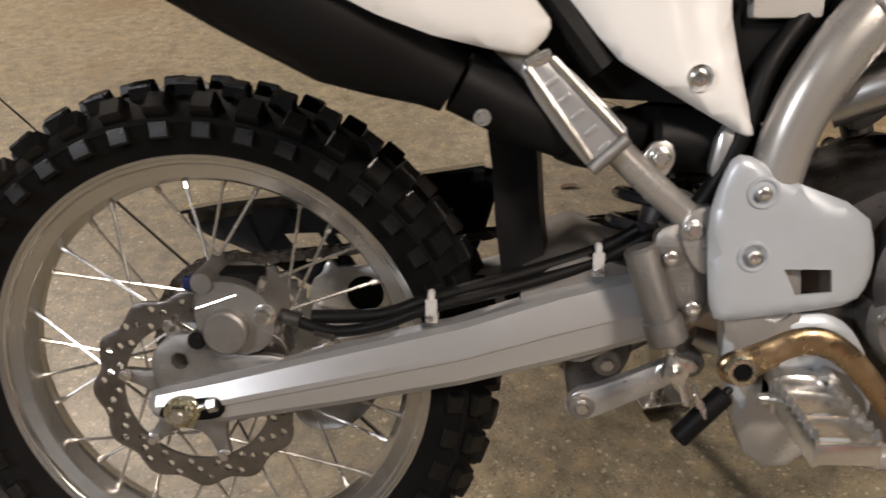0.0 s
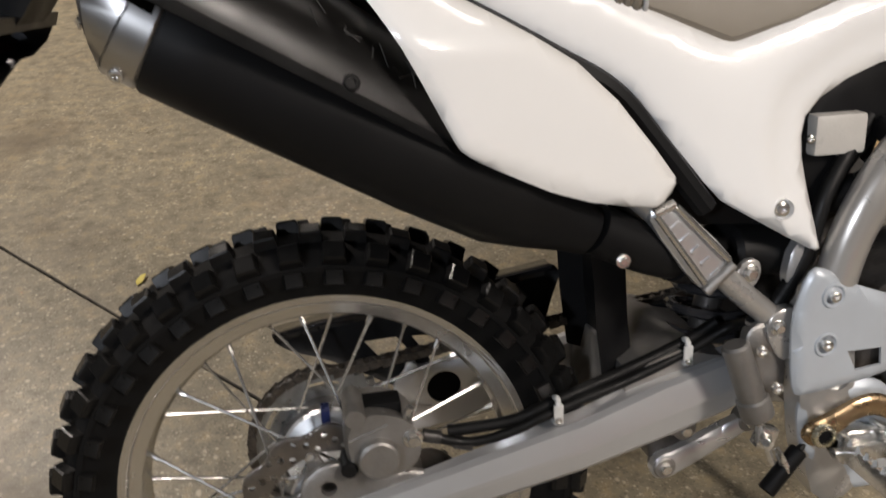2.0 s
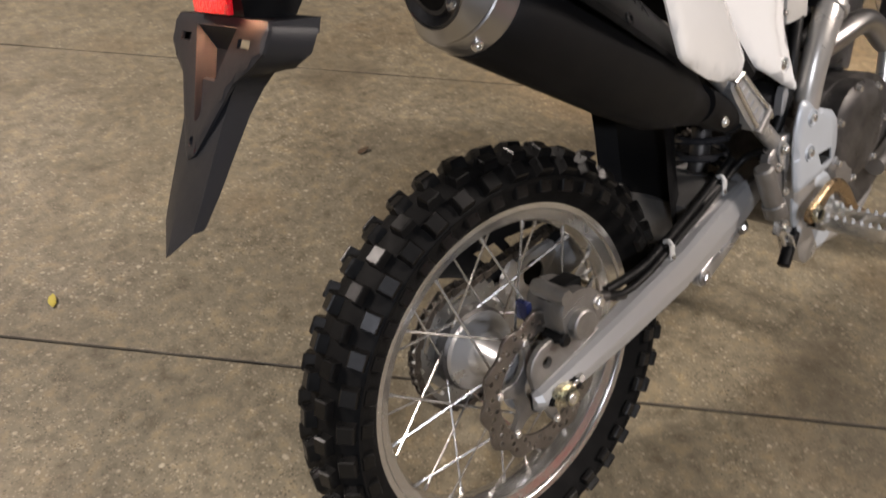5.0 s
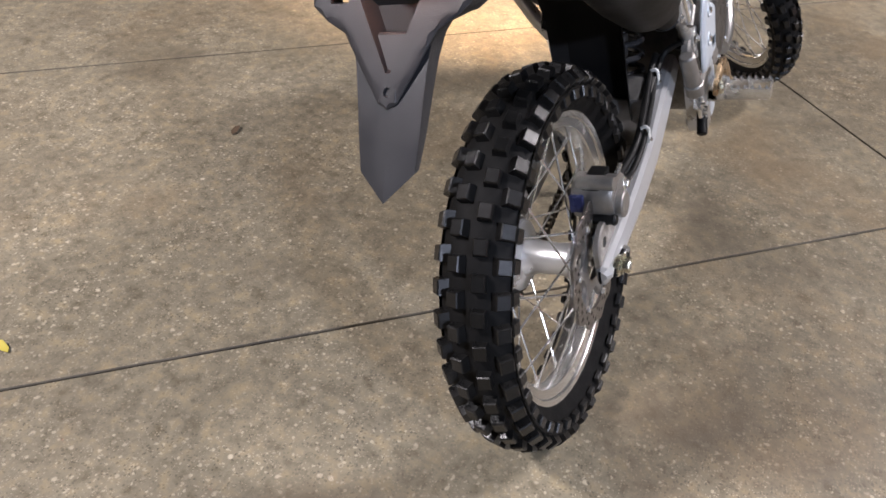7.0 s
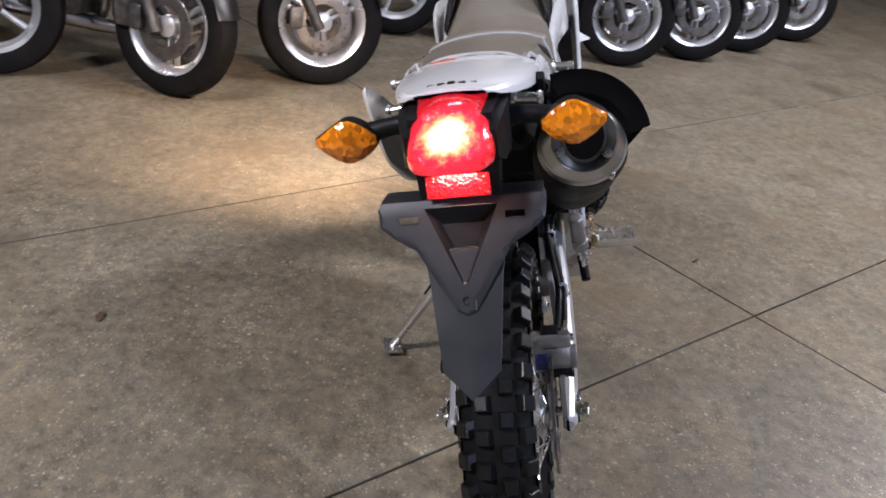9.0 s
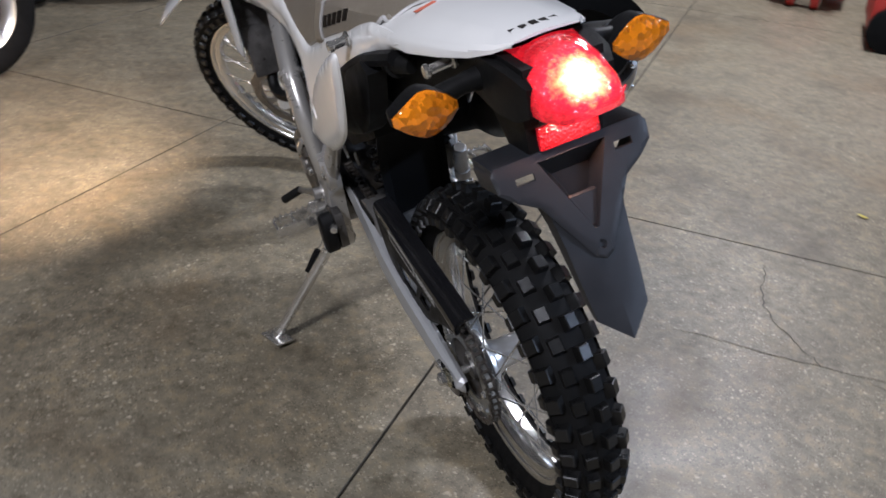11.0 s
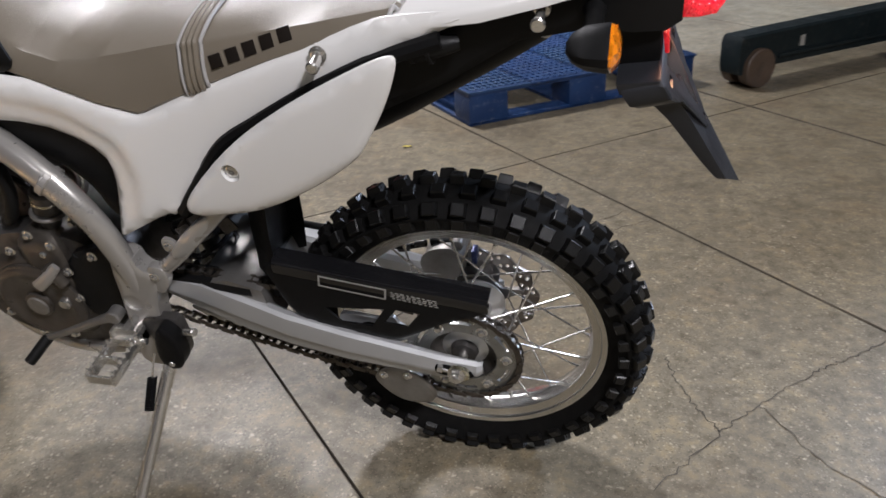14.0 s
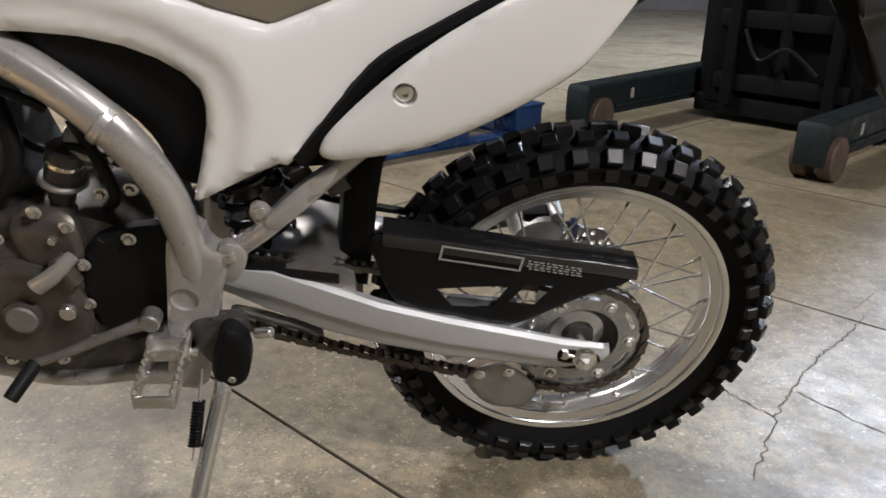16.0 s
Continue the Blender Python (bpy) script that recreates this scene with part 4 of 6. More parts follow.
frame_obj = part("main_frame", spar(1), FRAME_PAINT, bike, "silver painted tube frame")
part("right_spar", spar(-1), FRAME_PAINT, frame_obj)
for side in (1, -1):
    collar = [(0.618, side * 0.1355, 0.6945), (0.628, side * 0.1335, 0.703)]
    part("spar_collar", rod(collar[0], collar[1], 0.0275, 20, chamfer=0.002), FRAME_PAINT, frame_obj)
    plate = [(0.50, 0.52), (0.522, 0.53), (0.528, 0.56), (0.565, 0.565), (0.575, 0.53), (0.583, 0.45), (0.60, 0.33), (0.60, 0.29), (0.552, 0.285), (0.53, 0.35), (0.518, 0.44), (0.502, 0.49)]
    part("pivot_plate", slab(plate, side * 0.118, side * 0.152, 0.004, [ring_points((0.56, 0.452), 0.0185, 20)], 1, 0.012), FRAME_PAINT, frame_obj, "silver swing-arm pivot plate")
    part("pivot_recess", lathe([(0.019, side * 0.147), (0.0185, side * 0.147), (0.017, side * 0.14), (0.0001, side * 0.14)], 28, "y", (0.56, 0, 0.452)), FRAME_PAINT, frame_obj)
    part("pivot_bolt", bolt((0.56, side * 0.14, 0.452), 0.0085, 0.006, (0, side, 0)), DARK_CAST, frame_obj)
    strut = part("subframe_strut", tube([(0.505, side * 0.128, 0.505), (0.475, side * 0.131, 0.532), (0.44, side * 0.134, 0.563), (0.34, side * 0.135, 0.66), (0.27, side * 0.122, 0.725), (0.22, side * 0.085, 0.77)], 0.0135, 14), FRAME_PAINT, frame_obj, "silver subframe strut")
    part("strut_lug", slab([(0.472, 0.51), (0.478, 0.535), (0.51, 0.54), (0.515, 0.49), (0.495, 0.47)], side * 0.132, side * 0.147, 0.002, (), 2), FRAME_PAINT, strut)
    part("lug_bolt", bolt((0.484 if side < 0 else 0.496, side * 0.149, 0.518), 0.006, 0.006, (0, side, 0)), STEEL, strut)
    tab = part("strut_tab", slab([(0.435, 0.573), (0.447, 0.594), (0.465, 0.594), (0.468, 0.574), (0.455, 0.556), (0.44, 0.555)], side * 0.13, side * 0.136, 0.001, (), 2), FRAME_PAINT, strut)
    part("tab_bolt", bolt((0.454, side * 0.137, 0.579), 0.0065, 0.006, (0, side, 0)), STEEL, tab)
    part("lower_rail", tube([(0.56, side * 0.12, 0.31), (0.65, side * 0.11, 0.285), (0.8, side * 0.1, 0.27), (0.95, side * 0.07, 0.33), (1.05, side * 0.035, 0.6), (1.08, side * 0.02, 0.85)], 0.014, 12), FRAME_PAINT, frame_obj)
peg_bracket = part("folding_peg_bracket", skin([(0.357, 0.671), (0.334, 0.664), (0.331, 0.65), (0.385, 0.577), (0.398, 0.574), (0.423, 0.598), (0.42, 0.61)], lambda x, z: 0.156, -1, 0.003, 0.004, 0.018, 0.012, (), 1), ALUMINIUM, bike, "folded cast aluminium passenger footpeg")
for p, q in (((0.337, 0.658), (0.392, 0.582)), ((0.357, 0.666), (0.417, 0.604))):
    part("peg_rim", rod((p[0], -0.157, p[1]), (q[0], -0.157, q[1]), 0.0036, 8), STEEL, peg_bracket)
part("peg_tip", rod((0.335, -0.155, 0.66), (0.356, -0.155, 0.669), 0.0058, 10, chamfer=0.001), STEEL, peg_bracket)
for k in range(5):
    x, z = 0.357 + 0.0115 * k, 0.646 - 0.0135 * k
    part("peg_rib", moved(box((0, 0, 0), (0.0045, 0.003, 0.012), 0.001), pose(x, -0.1565, z, 0, 48, 0)), ALUMINIUM, peg_bracket)
part("peg_hinge", rod((0.392, -0.158, 0.572), (0.422, -0.158, 0.6), 0.006, 10, chamfer=0.001), CAST, peg_bracket)
left_peg2 = part("passenger_footpeg", skin([(0.36, 0.66), (0.345, 0.645), (0.42, 0.565), (0.45, 0.56), (0.44, 0.59)], lambda x, z: 0.150, 1, 0.004, 0.005, 0.014, 0.012, (), 2), ALUMINIUM, bike, "cast aluminium passenger footpeg")

# grey guard plate over the right pivot
gp = [(0.512, 0.586), (0.53, 0.583), (0.548, 0.568), (0.63, 0.537), (0.642, 0.50), (0.64, 0.47), (0.628, 0.452), (0.58, 0.446), (0.515, 0.436), (0.503, 0.44), (0.497, 0.48), (0.494, 0.53), (0.502, 0.565)]
guard_plate = part("frame_guard", skin(gp, lambda x, z: 0.163 - max(0.0, x - 0.6) * 0.25, -1, 0.006, 0.006, 0.003, 0.012, [[(0.560, 0.487), (0.600, 0.487), (0.603, 0.466), (0.572, 0.463)]], 1), GUARD_PAINT, bike, "light grey painted frame guard plate")
for x, z in ((0.533, 0.498), (0.536, 0.554)):
    part("bolt_boss", lathe([(0.0145, -0.1625), (0.013, -0.165), (0.0115, -0.165), (0.010, -0.163), (0.0001, -0.163)], 24, "y", (x, 0, z)), GUARD_PAINT, guard_plate)
    part("guard_bolt", cap_screw((x, -0.163, z), 0.0065, 0.006), STEEL, guard_plate)

# rear master cylinder, brake pedal, right footpeg
mc = part("master_cylinder", rod((0.44, -0.14, 0.5), (0.468, -0.147, 0.418), 0.0155, 18, chamfer=0.003), CAST, bike, "cast rear brake master cylinder")
part("cylinder_collar", rod((0.462, -0.146, 0.436), (0.47, -0.148, 0.412), 0.0185, 18, chamfer=0.002), CAST, mc)
part("cylinder_mount", slab([(0.45, 0.5), (0.46, 0.52), (0.49, 0.52), (0.505, 0.46), (0.5, 0.425), (0.475, 0.43)], -0.13, -0.142, 0.003, (), 2), CAST, mc)
for x, z in ((0.466, 0.493), (0.488, 0.446)):
    part("mount_bolt", cap_screw((x, -0.149, z), 0.007, 0.006), STEEL, mc)
part("push_rod", rod((0.47, -0.149, 0.412), (0.49, -0.152, 0.352), 0.004, 8), STEEL, mc)
part("clevis", box((0.478, -0.151, 0.388), (0.022, 0.016, 0.026), 0.003, pose(0, 0, 0, 0, 18, 0)), STEEL, mc)
part("clevis_pin", rod((0.468, -0.17, 0.392), (0.49, -0.14, 0.386), 0.0055, 10, chamfer=0.001), STEEL, mc)
part("return_spring", tube([(0.494 + 0.011 * i / 30, -0.156 + 0.0075 * math.cos(i * 1.25), 0.366 - 0.021 * i / 30 + 0.0075 * math.sin(i * 1.25)) for i in range(31)], 0.0013, 6, 1), STEEL, mc)
switch = part("brake_switch", rod((0.525, -0.148, 0.362), (0.482, -0.156, 0.318), 0.0105, 12, chamfer=0.002), BLACK, mc, "black brake light switch")
part("switch_cable", tube([(0.525, -0.148, 0.362), (0.54, -0.14, 0.38), (0.53, -0.12, 0.42)], 0.004, 8), HOSE, switch)
pedal = part("brake_pedal", skin([(0.505, 0.395), (0.51, 0.412), (0.535, 0.42), (0.575, 0.44), (0.61, 0.435), (0.645, 0.40), (0.67, 0.36), (0.70, 0.345), (0.70, 0.333), (0.66, 0.345), (0.632, 0.382), (0.6, 0.414), (0.57, 0.415), (0.545, 0.395), (0.52, 0.383)], lambda x, z: 0.183, -1, 0.003, 0.004, 0.007, 0.01, (), 2), BRONZE, bike, "bronze-plated brake pedal")
part("pedal_pivot", lathe([(0.0125, -0.183), (0.014, -0.185), (0.014, -0.189), (0.0125, -0.191), (0.0085, -0.191), (0.0085, -0.186), (0.0001, -0.186)], 24, "y", (0.525, 0, 0.402)), YELLOW_ZINC, pedal)
# black disc on the recess floor, its colour standing for the shade in there
part("socket_shade", lathe([(0.0084, -0.187), (0.0083, -0.1885)], 18, "y", (0.525, 0, 0.402)), MACHINE_BLACK, pedal)
part("heel_guard", skin([(0.515, 0.425), (0.54, 0.43), (0.58, 0.44), (0.62, 0.44), (0.65, 0.40), (0.66, 0.34), (0.64, 0.30), (0.60, 0.295), (0.555, 0.318), (0.528, 0.35)], lambda x, z: 0.152, -1, 0.006, 0.008, 0.004, 0.014, (), 2), GUARD_PAINT, bike, "silver lower frame plate")


def footpeg(side):
    """A toothed steel foot platform on a hinge, standing out sideways."""
    bx, bz = 0.585, 0.372 + (0.012 if side > 0 else 0)
    peg = part("footpeg", slab([(bx - 0.03, bz - 0.02), (bx - 0.03, bz + 0.02), (bx + 0.02, bz + 0.02), (bx + 0.02, bz - 0.02)], side * 0.14, side * 0.175, 0.003, (), 1), STEEL, bike, "toothed plated steel footpeg")
    part("hinge_pin", rod((bx - 0.04, side * 0.178, bz), (bx + 0.03, side * 0.178, bz), 0.006, 10), STEEL, peg)
    for dx in (-0.025, 0.022):
        part("peg_side", moved(box((0, 0, 0), (0.004, 0.095, 0.024), 0.001), pose(bx + dx, side * 0.225, bz - 0.004 * 0, 0, 0, 0)), STEEL, peg)
        for k in range(7):
            part("peg_tooth", moved(lathe([(0.0045, 0.0), (0.0015, 0.008)], 4, "z"), pose(bx + dx, side * (0.185 + 0.0135 * k), bz + 0.011)), STEEL, peg)
    for k in range(3):
        part("peg_bar", box((bx - 0.0015, side * (0.185 + 0.043 * k), bz), (0.047, 0.005, 0.018), 0.001), STEEL, peg)
    part("hinge_block", join(box((bx - 0.002, side * 0.165, bz + 0.016), (0.05, 0.012, 0.006), 0.001), box((bx - 0.027, side * 0.168, bz + 0.004), (0.006, 0.03, 0.034), 0.001), box((bx + 0.023, side * 0.168, bz + 0.004), (0.006, 0.03, 0.034), 0.001)), STEEL, peg)


footpeg(-1)
footpeg(1)

# side stand
c_, s_n = math.cos(radians(LEAN)), math.sin(radians(LEAN))
foot_local = Vector((0.574, 0.371 * c_ - 0.012 * s_n, 0.371 * s_n + 0.012 * c_))
top_local = Vector((0.512, 0.165, 0.35))
stand = part("side_stand", rod(top_local, foot_local, 0.0125, 14, 0.0105), STEEL, bike, "plated steel side stand, folded out")
part("stand_foot", moved(box((0, 0, 0), (0.075, 0.045, 0.006), 0.002), Matrix.Translation(foot_local) @ pose(0, 0, 0, LEAN, 0, 20)), STEEL, stand)
part("stand_bracket", slab([(0.56, 0.42), (0.50, 0.425), (0.48, 0.42), (0.485, 0.34), (0.50, 0.325), (0.53, 0.33), (0.56, 0.38)], 0.14, 0.158, 0.003, (), 2), DARK_CAST, stand)
part("stand_switch", skin([(0.49, 0.425), (0.475, 0.40), (0.478, 0.35), (0.495, 0.325), (0.52, 0.326), (0.532, 0.35), (0.522, 0.40), (0.508, 0.43)], lambda x, z: 0.19, 1, 0.006, 0.007, 0.024, 0.012, (), 2), BLACK, stand, "black side stand switch")
part("switch_screw", cap_screw((0.503, 0.19, 0.345), 0.006, 0.003, (0, 1, 0)), STEEL, stand)
spring_top, spring_low = Vector((0.545, 0.175, 0.35)), top_local.lerp(foot_local, 0.42) + Vector((0.018, 0.004, 0))
part("spring_hook", tube([spring_top, spring_top.lerp(spring_low, 0.5), spring_low], 0.002, 6), STEEL, stand)
sd = spring_low - spring_top
su, sv = sd.orthogonal().normalized(), sd.normalized().cross(sd.orthogonal().normalized())
part("stand_spring", tube([spring_top + sd * (0.35 + 0.5 * i / 110) + 0.0075 * (math.cos(i * 0.8) * su + math.sin(i * 0.8) * sv) for i in range(111)], 0.002, 6, 1), MACHINE_BLACK, stand, "black return spring")
part("stand_bolt", rod((0.47, 0.165, 0.405), (0.446, 0.17, 0.412), 0.008, 12, chamfer=0.002), STEEL, stand)

# gear lever
lever = part("gear_lever", tube([(0.61, 0.155, 0.418), (0.65, 0.162, 0.405), (0.72, 0.168, 0.375), (0.765, 0.172, 0.358)], [0.011, 0.008, 0.0065, 0.0065], 10), CAST, bike, "cast gear lever with rubber tip")
part("lever_boss", rod((0.608, 0.14, 0.42), (0.608, 0.166, 0.42), 0.014, 14, chamfer=0.002), CAST, lever)
part("lever_rubber", rod((0.765, 0.17, 0.358), (0.79, 0.215, 0.332), 0.0105, 12, chamfer=0.002), HOSE, lever)

# ---- engine ----
engine = part("engine", loft([[(x, y, z) for x, z in rounded([(0.585, 0.40), (0.60, 0.50), (0.66, 0.55), (0.78, 0.56), (0.90, 0.52), (0.96, 0.42), (0.92, 0.32), (0.80, 0.275), (0.66, 0.285), (0.60, 0.33)], 2)] for y in (-0.105, -0.10, 0.10, 0.105)]), DARK_CAST, bike, "single-cylinder engine with cast covers")
part("left_cover", skin([(0.675, 0.40), (0.68, 0.47), (0.71, 0.505), (0.78, 0.52), (0.87, 0.49), (0.90, 0.41), (0.86, 0.33), (0.76, 0.30), (0.70, 0.325)], lambda x, z: 0.122, 1, 0.015, 0.015, 0.02, 0.014, (), 2), ENGINE_GREY, engine, "cast generator cover")
part("generator_dome", lathe([(0.085, 0.118), (0.086, 0.13), (0.078, 0.136), (0.07, 0.136), (0.064, 0.132), (0.028, 0.133), (0.027, 0.139), (0.024, 0.141), (0.0001, 0.141)], 40, "y", (0.782, 0, 0.408)), ENGINE_GREY, engine)
part("timing_cap", lathe([(0.0215, 0.138), (0.0215, 0.142), (0.019, 0.144), (0.0001, 0.144)], 28, "y", (0.782, 0, 0.408)), CAST, engine)
part("cover_pipe", rod((0.70, 0.136, 0.465), (0.72, 0.136, 0.51), 0.012, 14, chamfer=0.003), ENGINE_GREY, engine)
part("upper_case", skin([(0.775, 0.50), (0.775, 0.556), (0.745, 0.568), (0.712, 0.566), (0.69, 0.55), (0.686, 0.50), (0.70, 0.47), (0.75, 0.465)], lambda x, z: 0.128 - max(0.0, z - 0.54) * 0.5, 1, 0.008, 0.01, 0.03, 0.012, (), 2), ENGINE_GREY, engine, "cast upper crankcase")
part("clutch_arm", tube([(0.75, 0.146, 0.466), (0.722, 0.148, 0.488), (0.694, 0.142, 0.515)], [0.0125, 0.0115, 0.0085], 12, 5, 0.5), FRAME_PAINT, engine, "pale cast lever")
part("cover_rim", lathe([(0.0865, 0.122), (0.0895, 0.124), (0.0895, 0.129), (0.086, 0.1315)], 40, "y", (0.782, 0, 0.408)), ENGINE_GREY, engine)
part("neutral_switch", rod((0.72, 0.13, 0.42), (0.72, 0.145, 0.42), 0.0115, 14, chamfer=0.002), STEEL, engine)
plug_ = part("water_fitting", rod((0.714, 0.085, 0.566), (0.706, 0.088, 0.592), 0.017, 18, chamfer=0.002), DARK_CAST, engine, "banded metal fitting above the crankcase")
part("fitting_flange", rod((0.706, 0.088, 0.592), (0.704, 0.088, 0.6), 0.031, 20, chamfer=0.003), CAST, plug_)
part("fitting_barrel", rod((0.704, 0.088, 0.6), (0.69, 0.09, 0.645), 0.0245, 20, chamfer=0.004), DARK_CAST, plug_)
part("fitting_band", rod((0.698, 0.089, 0.622), (0.6955, 0.0895, 0.629), 0.0252, 20, chamfer=0.001), YELLOW_ZINC, plug_)
part("fitting_bolt", bolt((0.655, 0.09, 0.665), 0.009, 0.009, (0, 1, 0.3)), STEEL, plug_)
for x, y, z in ((0.735, 0.125, 0.57), (0.70, 0.125, 0.548), (0.626, 0.124, 0.53), (0.66, 0.095, 0.58), (0.62, 0.1, 0.59), (0.64, 0.09, 0.63)):
    part("case_bolt", bolt((x, y, z), 0.0065, 0.008, (0, 1, 0)), STEEL, engine)
part("case_hose", tube([(0.80, 0.09, 0.57), (0.765, 0.105, 0.60), (0.75, 0.1, 0.65), (0.77, 0.08, 0.72)], 0.012, 12), HOSE, engine)
part("vent_hose", tube([(0.66, 0.08, 0.55), (0.64, 0.1, 0.58), (0.65, 0.1, 0.625), (0.68, 0.085, 0.68)], 0.008, 10), HOSE, engine)
for x, z in ((0.695, 0.425), (0.70, 0.36), (0.75, 0.325), (0.82, 0.325), (0.87, 0.37), (0.87, 0.45), (0.69, 0.49), (0.72, 0.53), (0.79, 0.53)):
    part("cover_screw", bolt((x, 0.126, z), 0.0065, 0.008, (0, 1, 0)), STEEL, engine)
part("starter_motor", rod((0.70, 0.02, 0.60), (0.66, 0.085, 0.655), 0.03, 20, chamfer=0.004), CAST, engine)
part("starter_band", rod((0.682, 0.05, 0.625), (0.672, 0.066, 0.639), 0.0315, 20), YELLOW_ZINC, engine)
part("water_pump", lathe([(0.05, -0.10), (0.052, -0.135), (0.045, -0.145), (0.02, -0.148), (0.0001, -0.148)], 32, "y", (0.70, 0, 0.43)), CAST, engine)
part("clutch_cover", lathe([(0.085, -0.10), (0.087, -0.138), (0.078, -0.146), (0.06, -0.149), (0.0001, -0.149)], 40, "y", (0.735, 0, 0.47)), DARK_CAST, engine, "round clutch cover")
for i in range(7):
    w = i * 0.9
    part("clutch_screw", bolt((0.735 + 0.081 * math.cos(w), -0.142, 0.47 + 0.081 * math.sin(w)), 0.006, 0.008), STEEL, engine)
part("sprocket_cover", skin([(0.585, 0.402), (0.572, 0.47), (0.572, 0.551), (0.625, 0.545), (0.682, 0.524), (0.702, 0.46), (0.701, 0.391), (0.66, 0.355), (0.639, 0.35)], lambda x, z: 0.124, 1, 0.005, 0.005, 0.014, 0.014, (), 1), BLACK, engine, "black front sprocket cover")
part("cylinder", moved(box((0, 0, 0), (0.10, 0.13, 0.16), 0.01), pose(0.82, 0, 0.63, 0, 16, 0)), DARK_CAST, engine)
part("cylinder_head", moved(box((0, 0, 0), (0.13, 0.16, 0.09), 0.02), pose(0.855, 0, 0.745, 0, 16, 0)), CAST, engine)
part("throttle_body", rod((0.75, 0.0, 0.72), (0.62, 0.0, 0.72), 0.032, 18, chamfer=0.004), DARK_CAST, bike, "dark throttle body and intake")
part("exhaust_header", tube([(0.90, -0.03, 0.70), (0.99, -0.06, 0.66), (1.0, -0.1, 0.52), (0.93, -0.125, 0.40), (0.83, -0.13, 0.37)], 0.019, 14), SATIN_STEEL, bike, "steel exhaust header pipe")
part("mid_pipe", tube([(0.72, -0.1, 0.65), (0.62, -0.07, 0.64), (0.52, -0.055, 0.62), (0.445, -0.075, 0.596), (0.40, -0.105, 0.592), (0.345, -0.125, 0.612), (0.28, -0.135, 0.645)], [0.02, 0.02, 0.02, 0.021, 0.0235, 0.026, 0.027], 18), MUFFLER_BLACK, bike, "black exhaust link pipe")
part("pipe_shield", slab([(0.497, 0.557), (0.505, 0.605), (0.522, 0.606), (0.514, 0.556)], -0.122, -0.134, 0.003, (), 1), ALUMINIUM, bike, "bright steel pipe shield")
part("lower_header", tube([(0.83, -0.128, 0.60), (0.74, -0.135, 0.655), (0.66, -0.128, 0.645), (0.6, -0.11, 0.62)], 0.02, 14), SATIN_STEEL, bike)
part("frame_cable", tube([(0.47, -0.12, 0.50), (0.50, -0.125, 0.545), (0.525, -0.128, 0.60), (0.545, -0.122, 0.66), (0.60, -0.1, 0.73)], 0.009, 10), HOSE, bike, "thick black cable loom")
part("air_box", loft([[(x, s * y, z) for s, y, z in ((-1, w, zb), (-1, w, zt), (1, w, zt), (1, w, zb))] for x, zb, zt, w in ((0.22, 0.70, 0.86, 0.09), (0.36, 0.63, 0.84, 0.1), (0.50, 0.62, 0.80, 0.1), (0.58, 0.66, 0.80, 0.08), (0.70, 0.74, 0.84, 0.05))]), BLACK, bike, "black air box under the seat")
joint = part("pipe_clamp", tube([(0.405, -0.104, 0.5915), (0.39, -0.112, 0.595), (0.375, -0.118, 0.6015)], 0.0285, 20), BLACK, bike, "black band clamp on the exhaust joint")
part("clamp_bolt", bolt((0.405, -0.135, 0.578), 0.0055, 0.006, (0, -1, -0.3)), STEEL, joint)
canister = part("shock_reservoir", rod((0.452, -0.088, 0.588), (0.545, -0.085, 0.583), 0.029, 24, chamfer=0.006), BLACK, bike, "matt black gas reservoir of the shock absorber")
part("reservoir_cap", rod((0.546, -0.085, 0.583), (0.55, -0.085, 0.583), 0.024, 20, chamfer=0.001), DARK_CAST, canister)
reservoir = part("fluid_box", box((0.556, -0.105, 0.716), (0.06, 0.03, 0.044), 0.006), CLEAR_BOX, bike, "milky plastic fluid reservoir")
part("box_screw", cap_screw((0.52, -0.118, 0.714), 0.005, 0.005), STEEL, reservoir)
part("connector", rod((0.60, -0.118, 0.718), (0.64, -0.118, 0.722), 0.014, 12, chamfer=0.002), BLACK, bike)
for k, (x, y, z) in enumerate(((0.60, -0.09, 0.66), (0.66, -0.1, 0.70), (0.7, -0.06, 0.62), (0.63, 0.09, 0.62), (0.70, 0.1, 0.70))):
    part("wiring", tube([(x, y, z), (x + 0.05, y * 1.1, z + 0.03), (x + 0.1, y * 0.8, z + 0.01), (x + 0.16, y * 0.9, z + 0.06)], 0.0055 + 0.001 * (k % 3), 8), HOSE, bike, "black wiring loom")
for x, y, z in ((0.36, 0.1, 0.60), (0.40, 0.11, 0.615), (0.44, 0.1, 0.58)):
    part("bracket_tab", box((x, y, z), (0.03, 0.003, 0.026), 0.001, pose(0, 0, 0, 0, 30, 0)), DARK_CAST, bike)

# ---- exhaust silencer ----
MU_A, MU_B = Vector((-0.148, -0.155, 0.886)), Vector((0.275, -0.132, 0.642))
mu_d = (MU_B - MU_A).normalized()
mu_s = Vector((0, -1, 0))
mu_s = (mu_s - mu_s.dot(mu_d) * mu_d).normalized()
mu_u = mu_s.cross(mu_d) * (1 if mu_s.cross(mu_d).z > 0 else -1)
MU_L = (MU_B - MU_A).length


def mu_ring(k, r_side, r_up, n=40, cut=0.0, lift=0.0):
    """A ring of the silencer, k metres along it; cut slants the ring so that its lower side reaches forward."""
    c = MU_A + mu_d * k + mu_u * lift
    out = []
    for i in range(n):
        w = 2 * math.pi * i / n
        a, b = math.cos(w), math.sin(w)
        out.append(c + mu_s * r_side * a + mu_u * r_up * b + mu_d * (-cut * b))
    return out


